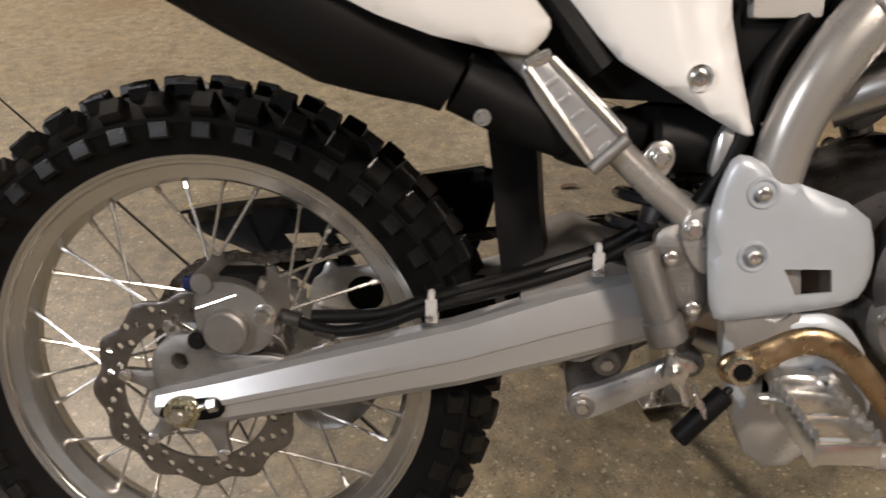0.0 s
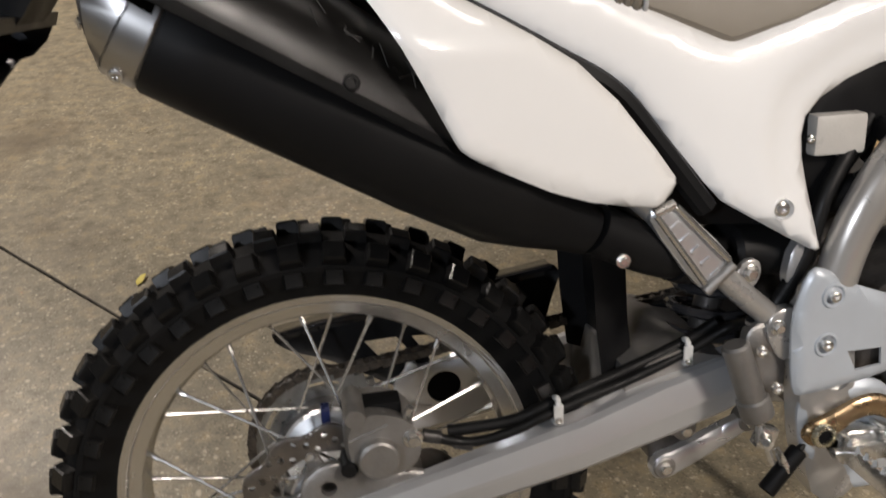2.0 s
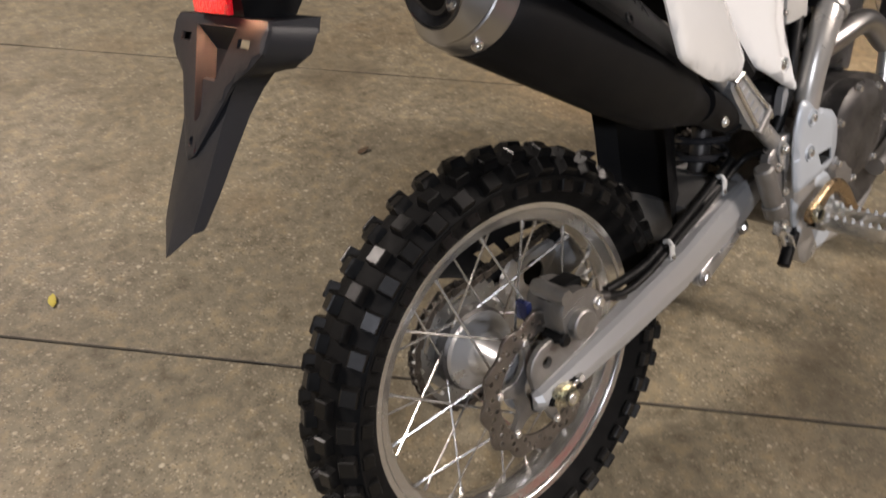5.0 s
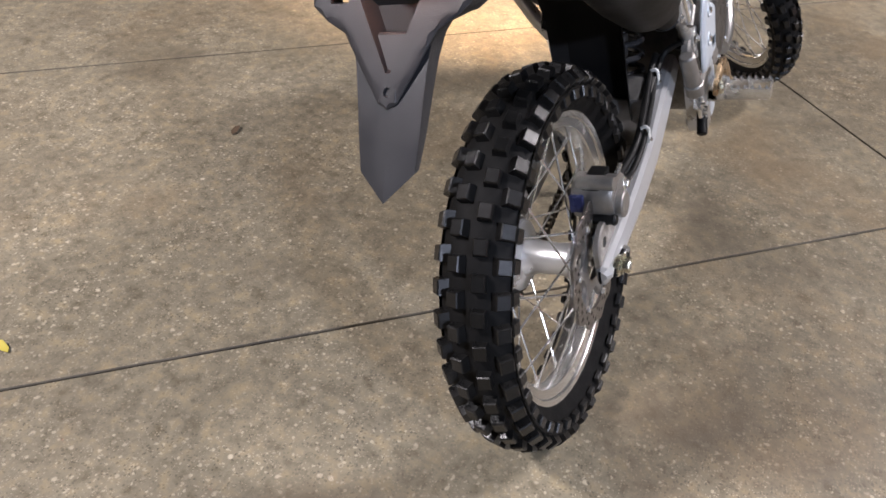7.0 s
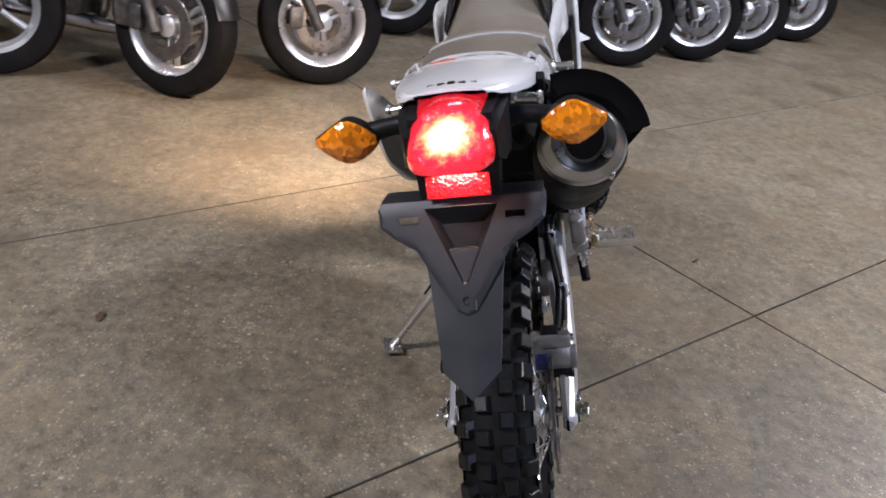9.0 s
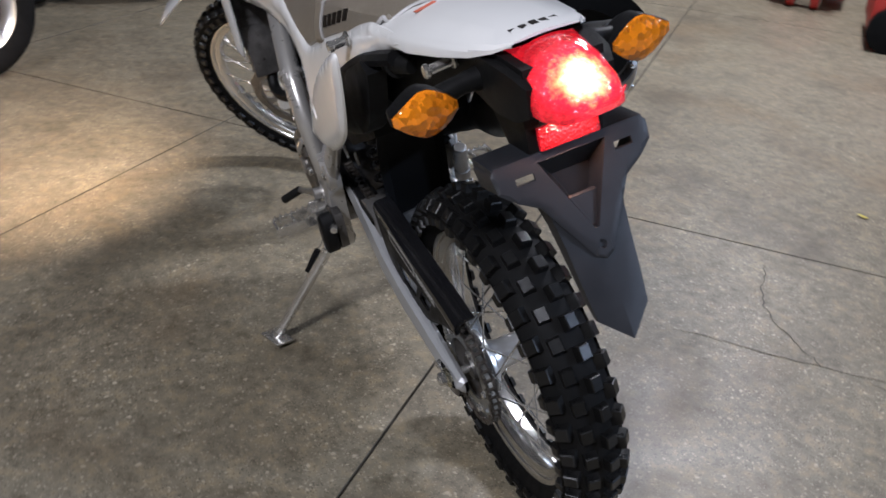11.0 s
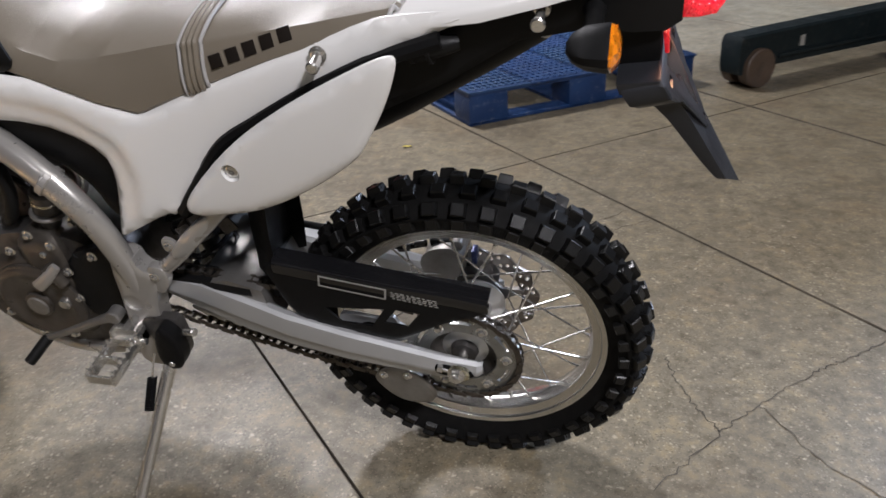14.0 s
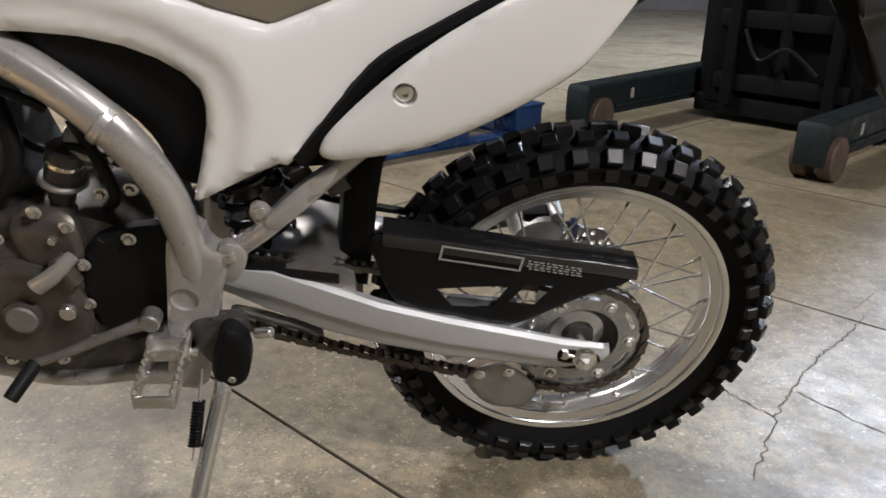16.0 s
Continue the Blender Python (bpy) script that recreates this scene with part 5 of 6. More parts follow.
silencer = part("silencer", loft([mu_ring(0.05, 0.06, 0.053), mu_ring(0.055, 0.064, 0.0572), mu_ring(0.1, 0.069, 0.0575), mu_ring(0.3, 0.067, 0.058), mu_ring(0.385, 0.056, 0.055), mu_ring(0.43, 0.042, 0.043), mu_ring(0.47, 0.03, 0.03), mu_ring(MU_L, 0.026, 0.026)]), MUFFLER_BLACK, bike, "matt black exhaust silencer with a bare steel end cap")
cap = part("end_cap", loft([mu_ring(0.02, 0.041, 0.038, cut=0.01), mu_ring(-0.0095, 0.0435, 0.0405, cut=0.021), mu_ring(-0.008, 0.0455, 0.0425, cut=0.019), mu_ring(0.024, 0.0565, 0.0535, cut=-0.004)]), SATIN_STEEL, silencer, "brushed steel end cap")
part("end_face", loft([mu_ring(0.004, 0.0275, 0.0275, cut=0.022), mu_ring(-0.010, 0.029, 0.029, cut=0.023), mu_ring(-0.012, 0.031, 0.031, cut=0.023), mu_ring(-0.0125, 0.0425, 0.0395, cut=0.022), mu_ring(-0.009, 0.0437, 0.0407, cut=0.021), mu_ring(0.004, 0.0425, 0.0395, cut=0.018)]), DARK_CAST, silencer, "dark cast rear face with the outlet")
for w in (-35, 85, 205):
    p = MU_A - mu_d * 0.0125 + mu_s * 0.0365 * math.cos(radians(w)) + mu_u * 0.0345 * math.sin(radians(w)) - mu_d * 0.022 * math.sin(radians(w)) * 0.92
    part("face_bolt", bolt(p, 0.0045, 0.005, -mu_d), STEEL, silencer)
part("cap_band", loft([mu_ring(0.0245, 0.057, 0.054, cut=-0.004), mu_ring(0.026, 0.0588, 0.0552, cut=-0.004), mu_ring(0.049, 0.063, 0.0565), mu_ring(0.0515, 0.061, 0.055)]), SATIN_STEEL, silencer)
part("outlet", loft([mu_ring(-0.015, 0.0275, 0.0275, cut=0.022), mu_ring(-0.014, 0.03, 0.03, cut=0.022), mu_ring(0.008, 0.03, 0.03)]), DARK_CAST, silencer)
# the outlet is closed; this black disc paints in its dark inside
part("bore_shade", loft([mu_ring(-0.0162, 0.026, 0.026, cut=0.022), mu_ring(-0.012, 0.026, 0.026, cut=0.022)]), MACHINE_BLACK, silencer)
b_ = MU_A + mu_d * 0.036 - mu_u * 0.045 + mu_s * 0.035
part("cap_screw", cap_screw(b_, 0.0065, 0.006, mu_s - mu_u * 0.6), STEEL, silencer)


def shell(k0, k1, w0, w1, r, name, mat, label="", grow=0.0, lift=0.0, thick=0.003):
    """A curved sheet over the silencer between two angles."""
    bm = bmesh.new()
    rows = []
    for j in range(15):
        k = k0 + (k1 - k0) * j / 14
        c = MU_A + mu_d * k
        row = []
        for i in range(13):
            w = radians(w0 + (w1 - w0) * i / 12)
            rr = (r + grow * i / 12) * (1 - 0.25 * (j / 14) ** 1.4)
            row.append(bm.verts.new(c + mu_s * rr * math.cos(w) + mu_u * rr * math.sin(w)))
        rows.append(row)
    for a, b in zip(rows, rows[1:]):
        for i in range(12):
            bm.faces.new((a[i], a[i + 1], b[i + 1], b[i]))
    geo = bmesh.ops.solidify(bm, geom=bm.faces[:], thickness=thick)
    return part(name, bm, mat, silencer, label)


shield = shell(0.03, 0.33, 14, 112, 0.09, "heat_shield", SHIELD_BLACK, "glossy black heat shield", 0.012)
shell(0.018, 0.045, 10, 112, 0.093, "shield_lip", BLACK, "", 0.012)
shell(0.03, 0.33, 14, 20, 0.0925, "shield_edge", BLACK)
for k, w in ((0.09, 72), (0.06, 42), (0.2, 24)):
    out = mu_s * math.cos(radians(w)) + mu_u * math.sin(radians(w))
    p = MU_A + mu_d * k + out * ((0.09 + 0.012 * (w - 14) / 98) * (1 - 0.25 * ((k - 0.03) / 0.3) ** 1.4) - 0.001)
    part("shield_screw", cap_screw(p, 0.0075, 0.004, out), STEEL if k < 0.2 else BLACK, silencer)
def on_shield(k, w, lift=0.0):
    out = mu_s * math.cos(radians(w)) + mu_u * math.sin(radians(w))
    return MU_A + mu_d * k + out * ((0.09 + 0.012 * (w - 14) / 98) * (1 - 0.25 * ((k - 0.03) / 0.3) ** 1.4) + lift)


chalk = random.Random(5)
for k in range(6):
    a, w = 0.09 + 0.03 * k, 60 - 2.5 * k
    for n in range(2 + k % 2):
        a0, a1, w0, w1 = (chalk.uniform(-0.004, 0.016) for _ in range(4))
        part("chalk_stroke", tube([on_shield(a + a0, w - 8 + 700 * w0 * 0.9, 0.0009), on_shield(a + a1, w + 6 - 600 * w1, 0.0006)], 0.0006, 6), CHALK, shield)
part("support_bracket", slab([(-0.11, 0.975), (-0.02, 0.95), (0.0, 0.915), (-0.08, 0.925)], -0.1, -0.108, 0.002, (), 1), BLACK, bike)
part("muffler_bolt", bolt((0.30, -0.165, 0.618), 0.005, 0.005), STEEL, bike)

# ---- bodywork ----
ARCH = np.array([(0.80, 0.806), (0.66, 0.803), (0.57, 0.782), (0.513, 0.748), (0.505, 0.71), (0.518, 0.65), (0.53, 0.6)])


def arch_step(x, z):
    """The panel is set back along the arch over the frame spar."""
    p = np.array((x, z))
    d = min(np.hypot(*(p - a - np.clip(((p - a) @ (b - a)) / ((b - a) @ (b - a)), 0, 1) * (b - a))) for a, b in zip(ARCH, ARCH[1:]))
    k = min(max((0.05 - d) / 0.022, 0.0), 1.0)
    return 0.007 * k * k * (3 - 2 * k)


def flank(x, z):
    return -arch_step(x, z) + 0.112 + max(0.0, 0.93 - z) * 0.115 + max(0.0, x - 0.6) * 0.10 - max(0.0, 0.12 - x) * 0.06


side_out = [(-0.10, 0.965), (-0.04, 0.966), (0.03, 0.962), (0.06, 0.957), (0.16, 0.919), (0.29, 0.874), (0.41, 0.822), (0.425, 0.817), (0.44, 0.819), (0.52, 0.846), (0.62, 0.876), (0.80, 0.895), (0.95, 0.90), (0.985, 0.86), (0.96, 0.795), (0.80, 0.806), (0.66, 0.803), (0.57, 0.782), (0.513, 0.748), (0.505, 0.71), (0.518, 0.65), (0.532, 0.60), (0.53, 0.596), (0.515, 0.602), (0.43, 0.652), (0.41, 0.665), (0.352, 0.737), (0.31, 0.785), (0.25, 0.822), (0.153, 0.874), (0.082, 0.907), (-0.02, 0.938), (-0.09, 0.96)]
for side, name in ((-1, "right_side_panel"), (1, "left_side_panel")):
    low = [(x, z - (0.016 if side > 0 and 0.06 < x < 0.42 and z < 0.93 - 0.36 * x + 0.01 and z > 0.66 else 0.0)) for x, z in side_out]
    panel = part(name, skin(low, flank, side, 0.006, 0.009, 0.003, 0.013, [ring_points((0.481, 0.648), 0.0112, 16)] if side < 0 else (), 1, 0.005, 0.06), WHITE, bike, "glossy white plastic side panel", sharp=62)
    bx, bz = (0.481, 0.648)
    if side < 0:
        part("screw_recess", lathe([(0.0001, -0.136), (0.0117, -0.136), (0.0117, -0.1455), (0.0111, -0.1455), (0.0108, -0.138), (0.0001, -0.138)], 24, "y", (bx, 0, bz)), WHITE, panel)
        part("panel_screw", cap_screw((bx, -0.138, bz), 0.0085, 0.0075), STEEL, panel)
    hook = part("grab_bolt", rod((0.128, side * 0.116, 0.918), (0.126, side * 0.146, 0.915), 0.0075, 16, chamfer=0.002), STEEL, panel, "plated luggage bolt")
    part("bolt_flange", moved(lathe([(0.0115, 0), (0.012, 0.003), (0.008, 0.006)], 20, "z"), Matrix.Translation((0.128, side * 0.118, 0.918)) @ Vector((0, side, 0)).to_track_quat("Z", "Y").to_matrix().to_4x4()), STEEL, hook)
    part("bolt_head", rod((0.126, side * 0.142, 0.915), (0.126, side * 0.152, 0.915), 0.0088, 16, chamfer=0.002), STEEL, hook)
    part("air_box_side", skin([(0.50, 0.60), (0.505, 0.72), (0.57, 0.79), (0.70, 0.82), (0.95, 0.83), (0.80, 0.77), (0.66, 0.74), (0.58, 0.68), (0.56, 0.60)], lambda x, z: 0.105, side, 0.004, 0.01, 0.004, 0.02, (), 2), BLACK, bike, "matt black inner panel")
    # black tube added behind the panel gap, in place of the shade there
    part("gap_shade", tube([(0.40, side * 0.135, 0.655), (0.345, side * 0.132, 0.725), (0.30, side * 0.127, 0.778), (0.24, side * 0.122, 0.815), (0.15, side * 0.115, 0.865), (0.07, side * 0.11, 0.9), (-0.03, side * 0.1, 0.93)], 0.012, 8), BLACK, bike)
    part("tank_cover", skin([(0.60, 0.875), (0.62, 0.93), (0.66, 0.985), (0.76, 1.03), (0.95, 1.05), (0.98, 0.93), (0.94, 0.88), (0.75, 0.87)], lambda x, z: 0.118 - max(0, z - 0.9) * 0.25, side, 0.006, 0.012, 0.004, 0.02, (), 2), BLACK, bike, "matt black tank side")
    part("radiator_shroud", skin([(0.90, 0.87), (0.93, 0.76), (0.955, 0.655), (0.975, 0.64), (1.06, 0.66), (1.12, 0.78), (1.14, 0.88), (1.0, 0.90)], lambda x, z: 0.185 - max(0, x - 1.0) * 0.4, side, 0.008, 0.012, 0.003, 0.018, (), 2), WHITE_SEMI, bike, "white plastic radiator shroud")
    part("shroud_screw", cap_screw((0.985, side * 0.186, 0.665), 0.006, 0.004, (0, side, 0)), STEEL, bike)
    part("radiator", box((1.0, side * 0.11, 0.70), (0.035, 0.11, 0.24), 0.006, pose(0, 0, 0, 0, 18, 0)), DARK_CAST, bike, "dark finned radiator")
    for k in range(10):
        part("radiator_fin", moved(box((0, 0, 0), (0.04, 0.112, 0.004)), pose(1.0 + (0.02 - k * 0.0045) * -1.0, side * 0.11, 0.60 + k * 0.021, 0, 18, 0)), DARK_CAST, bike)

right_cover_out = [(0.019, 0.928), (0.046, 0.897), (0.069, 0.865), (0.091, 0.828), (0.125, 0.761), (0.133, 0.748), (0.159, 0.732), (0.238, 0.691), (0.323, 0.669), (0.339, 0.668), (0.356, 0.686), (0.354, 0.7), (0.265, 0.802), (0.181, 0.852), (0.112, 0.889), (0.051, 0.915)]
rc = part("right_rear_cover", skin(right_cover_out, lambda x, z: 0.163 + min(0.08, max(0.0, 0.35 - x) * 0.28) - max(0.0, z - 0.84) * 0.75, -1, 0.006, 0.009, 0.003, 0.012, (), 1, 0.004, 0.06), WHITE, bike, "glossy white cover over the silencer", sharp=62)
left_cover_out = [(0.378, 0.678), (0.36, 0.712), (0.268, 0.803), (0.165, 0.872), (0.06, 0.928), (0.012, 0.948), (0.006, 0.935), (0.03, 0.875), (0.07, 0.808), (0.09, 0.785), (0.158, 0.736), (0.245, 0.69), (0.318, 0.674), (0.36, 0.668)]
lc = part("left_rear_cover", skin(left_cover_out, lambda x, z: 0.166 + max(0.0, 0.36 - x) * 0.03, 1, 0.006, 0.009, 0.003, 0.013, [ring_points((0.276, 0.759), 0.0142, 18)], 2, 0.005, 0.06), WHITE, bike, "glossy white side cover", sharp=62)
part("screw_recess", lathe([(0.0001, 0.157), (0.0147, 0.157), (0.0147, 0.169), (0.0141, 0.169), (0.0136, 0.159), (0.0001, 0.159)], 28, "y", (0.276, 0, 0.759)), WHITE, lc)
part("cover_screw", cap_screw((0.276, 0.159, 0.759), 0.0112, 0.007, (0, 1, 0)), STEEL, lc)
part("cover_back", skin([(0.02, 0.925), (0.085, 0.79), (0.16, 0.742), (0.36, 0.68), (0.2, 0.84)], lambda x, z: 0.13, 1, 0.004, 0.01, 0.03, 0.03, (), 1), BLACK, lc)

# tail: white mudguard, black under-tray, lamp, signals, plate holder
def tail_ring(x, w, zt, zb, crown):
    """A cross-section of the white tail: a flat crown with sides turned down."""
    top = [(-w, zb), (-w, zb + (zt - zb) * 0.5), (-w * 0.97, zt - 0.006), (-w * 0.9, zt), (-w * 0.45, zt + crown * 0.8), (0, zt + crown)]
    ring = [(y, z) for y, z in top] + [(-y, z) for y, z in reversed(top[:-1])]
    under = [(y * 0.97, z - 0.004 if abs(y) < w * 0.95 else z) for y, z in reversed(ring)]
    return [(x, y, z) for y, z in ring + under]


tail = part("tail_mudguard", loft([tail_ring(0.06, 0.100, 0.951, 0.935, 0.016), tail_ring(0.0, 0.103, 0.964, 0.945, 0.015), tail_ring(-0.08, 0.099, 0.976, 0.952, 0.013), tail_ring(-0.16, 0.088, 0.988, 0.968, 0.011), tail_ring(-0.22, 0.074, 0.996, 0.981, 0.009), tail_ring(-0.255, 0.06, 1.001, 0.992, 0.007), tail_ring(-0.274, 0.044, 1.005, 1.001, 0.004)]), WHITE, bike, "glossy white tail mudguard")
for k in range(5):
    part("print_bar", box((-0.245 + 0.0, 0.026 - 0.013 * k, 1.0075 - 0.0012 * abs(k - 2)), (0.012, 0.0085, 0.001)), LETTER, tail)
part("red_print_bar", box((-0.015, 0.04, 0.9795), (0.006, 0.04, 0.001), turn=pose(0, 0, 0, 0, 0, 25)), RED_PRINT, tail)
tray = part("rear_under_tray", loft([[(x, s * w, z) for s, w, z in ((-1, w * 0.8, zb), (-1, w, zb + 0.02), (-1, w, zt), (1, w, zt), (1, w, zb + 0.02), (1, w * 0.8, zb))] for x, w, zb, zt in ((0.22, 0.085, 0.78, 0.9), (0.10, 0.08, 0.79, 0.925), (-0.02, 0.07, 0.845, 0.945), (-0.12, 0.064, 0.905, 0.968), (-0.2, 0.058, 0.918, 0.985), (-0.255, 0.054, 0.905, 0.99), (-0.305, 0.05, 0.925, 0.985))]), BLACK, bike, "black plastic under-tray")
plug = part("wire_connector", tube([(0.03, 0.078, 0.915), (0.01, 0.092, 0.912), (-0.02, 0.094, 0.918), (-0.05, 0.086, 0.92)], [0.013, 0.016, 0.015, 0.01], 10), HOSE, tray, "black rubber wire connector")
for x in (0.012, -0.012):
    part("connector_ring", rod((x, 0.0935, 0.913), (x - 0.005, 0.0938, 0.9135), 0.0185, 14, chamfer=0.001), HOSE, plug)
part("lamp_shoulder", loft([[(x, s * w, z) for s, w, z in ((-1, w, zb), (-1, w, zt), (1, w, zt), (1, w, zb))] for x, w, zb, zt in ((-0.2, 0.064, 0.93, 0.98), (-0.26, 0.066, 0.925, 0.984), (-0.30, 0.061, 0.925, 0.978), (-0.318, 0.054, 0.935, 0.968))]), BLACK, tray)
part("plate_stem", loft([[(x, s * w, z) for s, w, x in ((-1, w, x0), (-1, w, x1), (1, w, x1), (1, w, x0))] for z, w, x0, x1 in ((0.93, 0.052, -0.296, -0.20), (0.905, 0.05, -0.295, -0.215), (0.872, 0.048, -0.296, -0.24), (0.862, 0.046, -0.3, -0.25))]), BLACK, tray)
def lamp_ring(x, w, zb, zt):
    h = zt - zb
    half = [(-w * 0.93, zb), (-w, zb + 0.42 * h), (-w * 0.84, zb + 0.78 * h), (-w * 0.42, zt - 0.03 * h)]
    return [(x, y, z) for y, z in rounded(half + [(0, zt)] + [(-y, z) for y, z in reversed(half)], 2)]


lamp = part("tail_lamp", loft([lamp_ring(-0.25, 0.044, 0.985, 1.0), lamp_ring(-0.272, 0.048, 0.952, 1.003), lamp_ring(-0.306, 0.053, 0.927, 0.995), lamp_ring(-0.336, 0.051, 0.929, 0.978), lamp_ring(-0.357, 0.042, 0.933, 0.962), lamp_ring(-0.367, 0.028, 0.946, 0.955)]), RED_LIT, bike, "lit red tail lamp", sharp=24)
part("lamp_rib", tube([(-0.352, -0.045, 0.953), (-0.362, -0.033, 0.951), (-0.3675, -0.018, 0.9505), (-0.368, 0.0, 0.9505), (-0.3675, 0.018, 0.9505), (-0.362, 0.033, 0.951), (-0.352, 0.045, 0.953)], 0.0016, 6), RED_LIT, lamp)
part("red_reflector", box((-0.302, 0, 0.897), (0.006, 0.078, 0.028), 0.0015, pose(0, 0, 0, 0, 8, 0)), RED_LIT, bike, "glowing red lower window of the tail lamp")
for side in (-1, 1):
    ts = part("turn_signal", loft([[(x, side * (0.142 + yy * k), 0.943 + zz * k) for yy, zz in rounded([(-0.046, 0.0), (-0.024, 0.021), (0.0, 0.032), (0.022, 0.021), (0.049, 0.004), (0.022, -0.021), (0.0, -0.031), (-0.024, -0.022)], 1)] for x, k in ((-0.19, 0.25), (-0.197, 0.6), (-0.212, 0.88), (-0.236, 0.99), (-0.24, 0.97))]), BLACK, bike, "black turn signal with amber lens")
    part("amber_lens", loft([[(x, side * (0.142 + yy * k), 0.943 + zz * k) for yy, zz in rounded([(-0.046, 0.0), (-0.024, 0.021), (0.0, 0.032), (0.022, 0.021), (0.049, 0.004), (0.022, -0.021), (0.0, -0.031), (-0.024, -0.022)], 1)] for x, k in ((-0.236, 0.975), (-0.243, 0.94), (-0.249, 0.7), (-0.252, 0.35))]), AMBER, ts, "ribbed amber lens")
    for k in range(7):
        part("lens_tooth", box((-0.241, side * (0.122 + 0.006 * k), 0.943 + (0.0255 - abs(k - 3) * 0.0028)), (0.012, 0.0022, 0.004), 0.0005), AMBER, ts)
    part("signal_stalk", tube([(-0.215, side * 0.058, 0.952), (-0.217, side * 0.085, 0.952), (-0.217, side * 0.115, 0.946)], [0.016, 0.012, 0.014], 12), BLACK, ts)
    so = part("luggage_standoff", rod((-0.152, side * 0.062, 0.956), (-0.152, side * 0.1, 0.952), 0.0065, 14), STEEL, bike, "plated stand-off bolt")
    part("standoff_flange", rod((-0.152, side * 0.098, 0.952), (-0.152, side * 0.106, 0.952), 0.0095, 18, chamfer=0.002), STEEL, so)
    part("standoff_base", rod((-0.152, side * 0.062, 0.956), (-0.152, side * 0.07, 0.955), 0.0115, 18, chamfer=0.002), STEEL, so)

# plate holder: broad wings at the top, a tapering flap with a raised rim and V-shaped recess below
def holder_x(z):
    return -0.302 - (0.868 - z) * 0.55


half_out = [(-0.097, 0.879), (-0.103, 0.872), (-0.101, 0.853), (-0.083, 0.839), (-0.058, 0.826), (-0.048, 0.811), (-0.012, 0.759)]
hold_out = half_out + [(0.0, 0.753)] + [(-u, z) for u, z in reversed(half_out)]


def as_holder(bm):
    """Turns a sheet built over (across, up) into the tilted plane of the plate holder."""
    for v in bm.verts:
        u, d, z = v.co
        v.co = (holder_x(z) - d, u, z)
    return bm


slots = [[(s * 0.053, 0.863), (s * 0.053, 0.855), (s * 0.077, 0.855), (s * 0.077, 0.863)] for s in (-1, 1)]
recess = [(-0.045, 0.871), (0.045, 0.871), (0.003, 0.788), (-0.003, 0.788)]
holder = part("plate_holder", as_holder(skin(hold_out, lambda u, z: 0.004, 1, 0.002, 0.003, 0.004, 0.008, slots + [recess, ring_points((0, 0.770), 0.005, 12)], 0)), FLAP_BLACK, bike, "black plastic number plate holder with mud flap, no plate", sharp=25)
rb = bmesh.new()
rv = [rb.verts.new((u, d, z)) for d, tri in ((0.0025, recess), (-0.016, [(-0.026, 0.846), (0.026, 0.846), (0.002, 0.797), (-0.002, 0.797)])) for u, z in tri]
for i in range(4):
    rb.faces.new((rv[i], rv[(i + 1) % 4], rv[4 + (i + 1) % 4], rv[4 + i]))
rb.faces.new(rv[4:])
bmesh.ops.solidify(rb, geom=rb.faces[:], thickness=0.002)
part("holder_recess", as_holder(rb), FLAP_BLACK, holder, smooth=False)


def flap_ring(w, z, zc, deep, ridge):
    """A cross-section of the mud flap: two faces meeting in a ridge, with sides turned forward."""
    out = [(-w, -deep, z), (-w, -0.004, z), (0, ridge, zc), (w, -0.004, z), (w, -deep, z)]
    return out + [(u * 0.9, d - 0.004, zz + 0.001) for u, d, zz in reversed(out)]


part("mud_flap", as_holder(loft([flap_ring(0.05, 0.822, 0.822, 0.036, -0.003), flap_ring(0.0465, 0.805, 0.8, 0.034, -0.002), flap_ring(0.043, 0.775, 0.76, 0.03, 0.001), flap_ring(0.038, 0.72, 0.71, 0.022, 0.003), flap_ring(0.0345, 0.691, 0.664, 0.016, 0.003)])), FLAP_BLACK, holder, "grained black mud flap with a centre ridge", sharp=18)
part("holder_top", loft([[(x, y, z) for x, z in ((-0.300 , 0.874), (-0.296, 0.878), (-0.245, 0.872), (-0.25, 0.858), (-0.29, 0.856))] for y in (-0.1, -0.05, 0.05, 0.1)]), FLAP_BLACK, holder)
LEVELS = ((0.8785, 0.0965, 0.05), (0.872, 0.1025, 0.054), (0.853, 0.1005, 0.054), (0.839, 0.0825, 0.05), (0.826, 0.0575, 0.044), (0.811, 0.0485, 0.04), (0.79, 0.0445, 0.034), (0.76, 0.0415, 0.029), (0.72, 0.038, 0.023), (0.691, 0.0345, 0.016))
for side in (-1, 1):
    part("holder_side", as_holder(loft([[(side * (w + a), d, z + 0.2 * d * (z > 0.83)) for a, d in ((0.0, -0.002 - 0.002 * (z < 0.82)), (0.0008, -0.5 * deep), (0.0, -deep), (-0.004, -deep), (-0.004, -0.003 - 0.002 * (z < 0.82)))] for z, w, deep in LEVELS])), FLAP_BLACK, holder, sharp=50)

# seat
def seat_ring(x, w, zt, zb, wt):
    pts = [(-w * 0.96, zb), (-w, zb + 0.006), (-w * 0.98, zb + (zt - zb) * 0.35), (-wt - (w - wt) * 0.3, zb + (zt - zb) * 0.70), (-wt, zt - 0.016), (-wt * 0.6, zt - 0.004), (0, zt)]
    return [(x, y, z) for y, z in pts + [(-y, z) for y, z in reversed(pts[:-1])]]


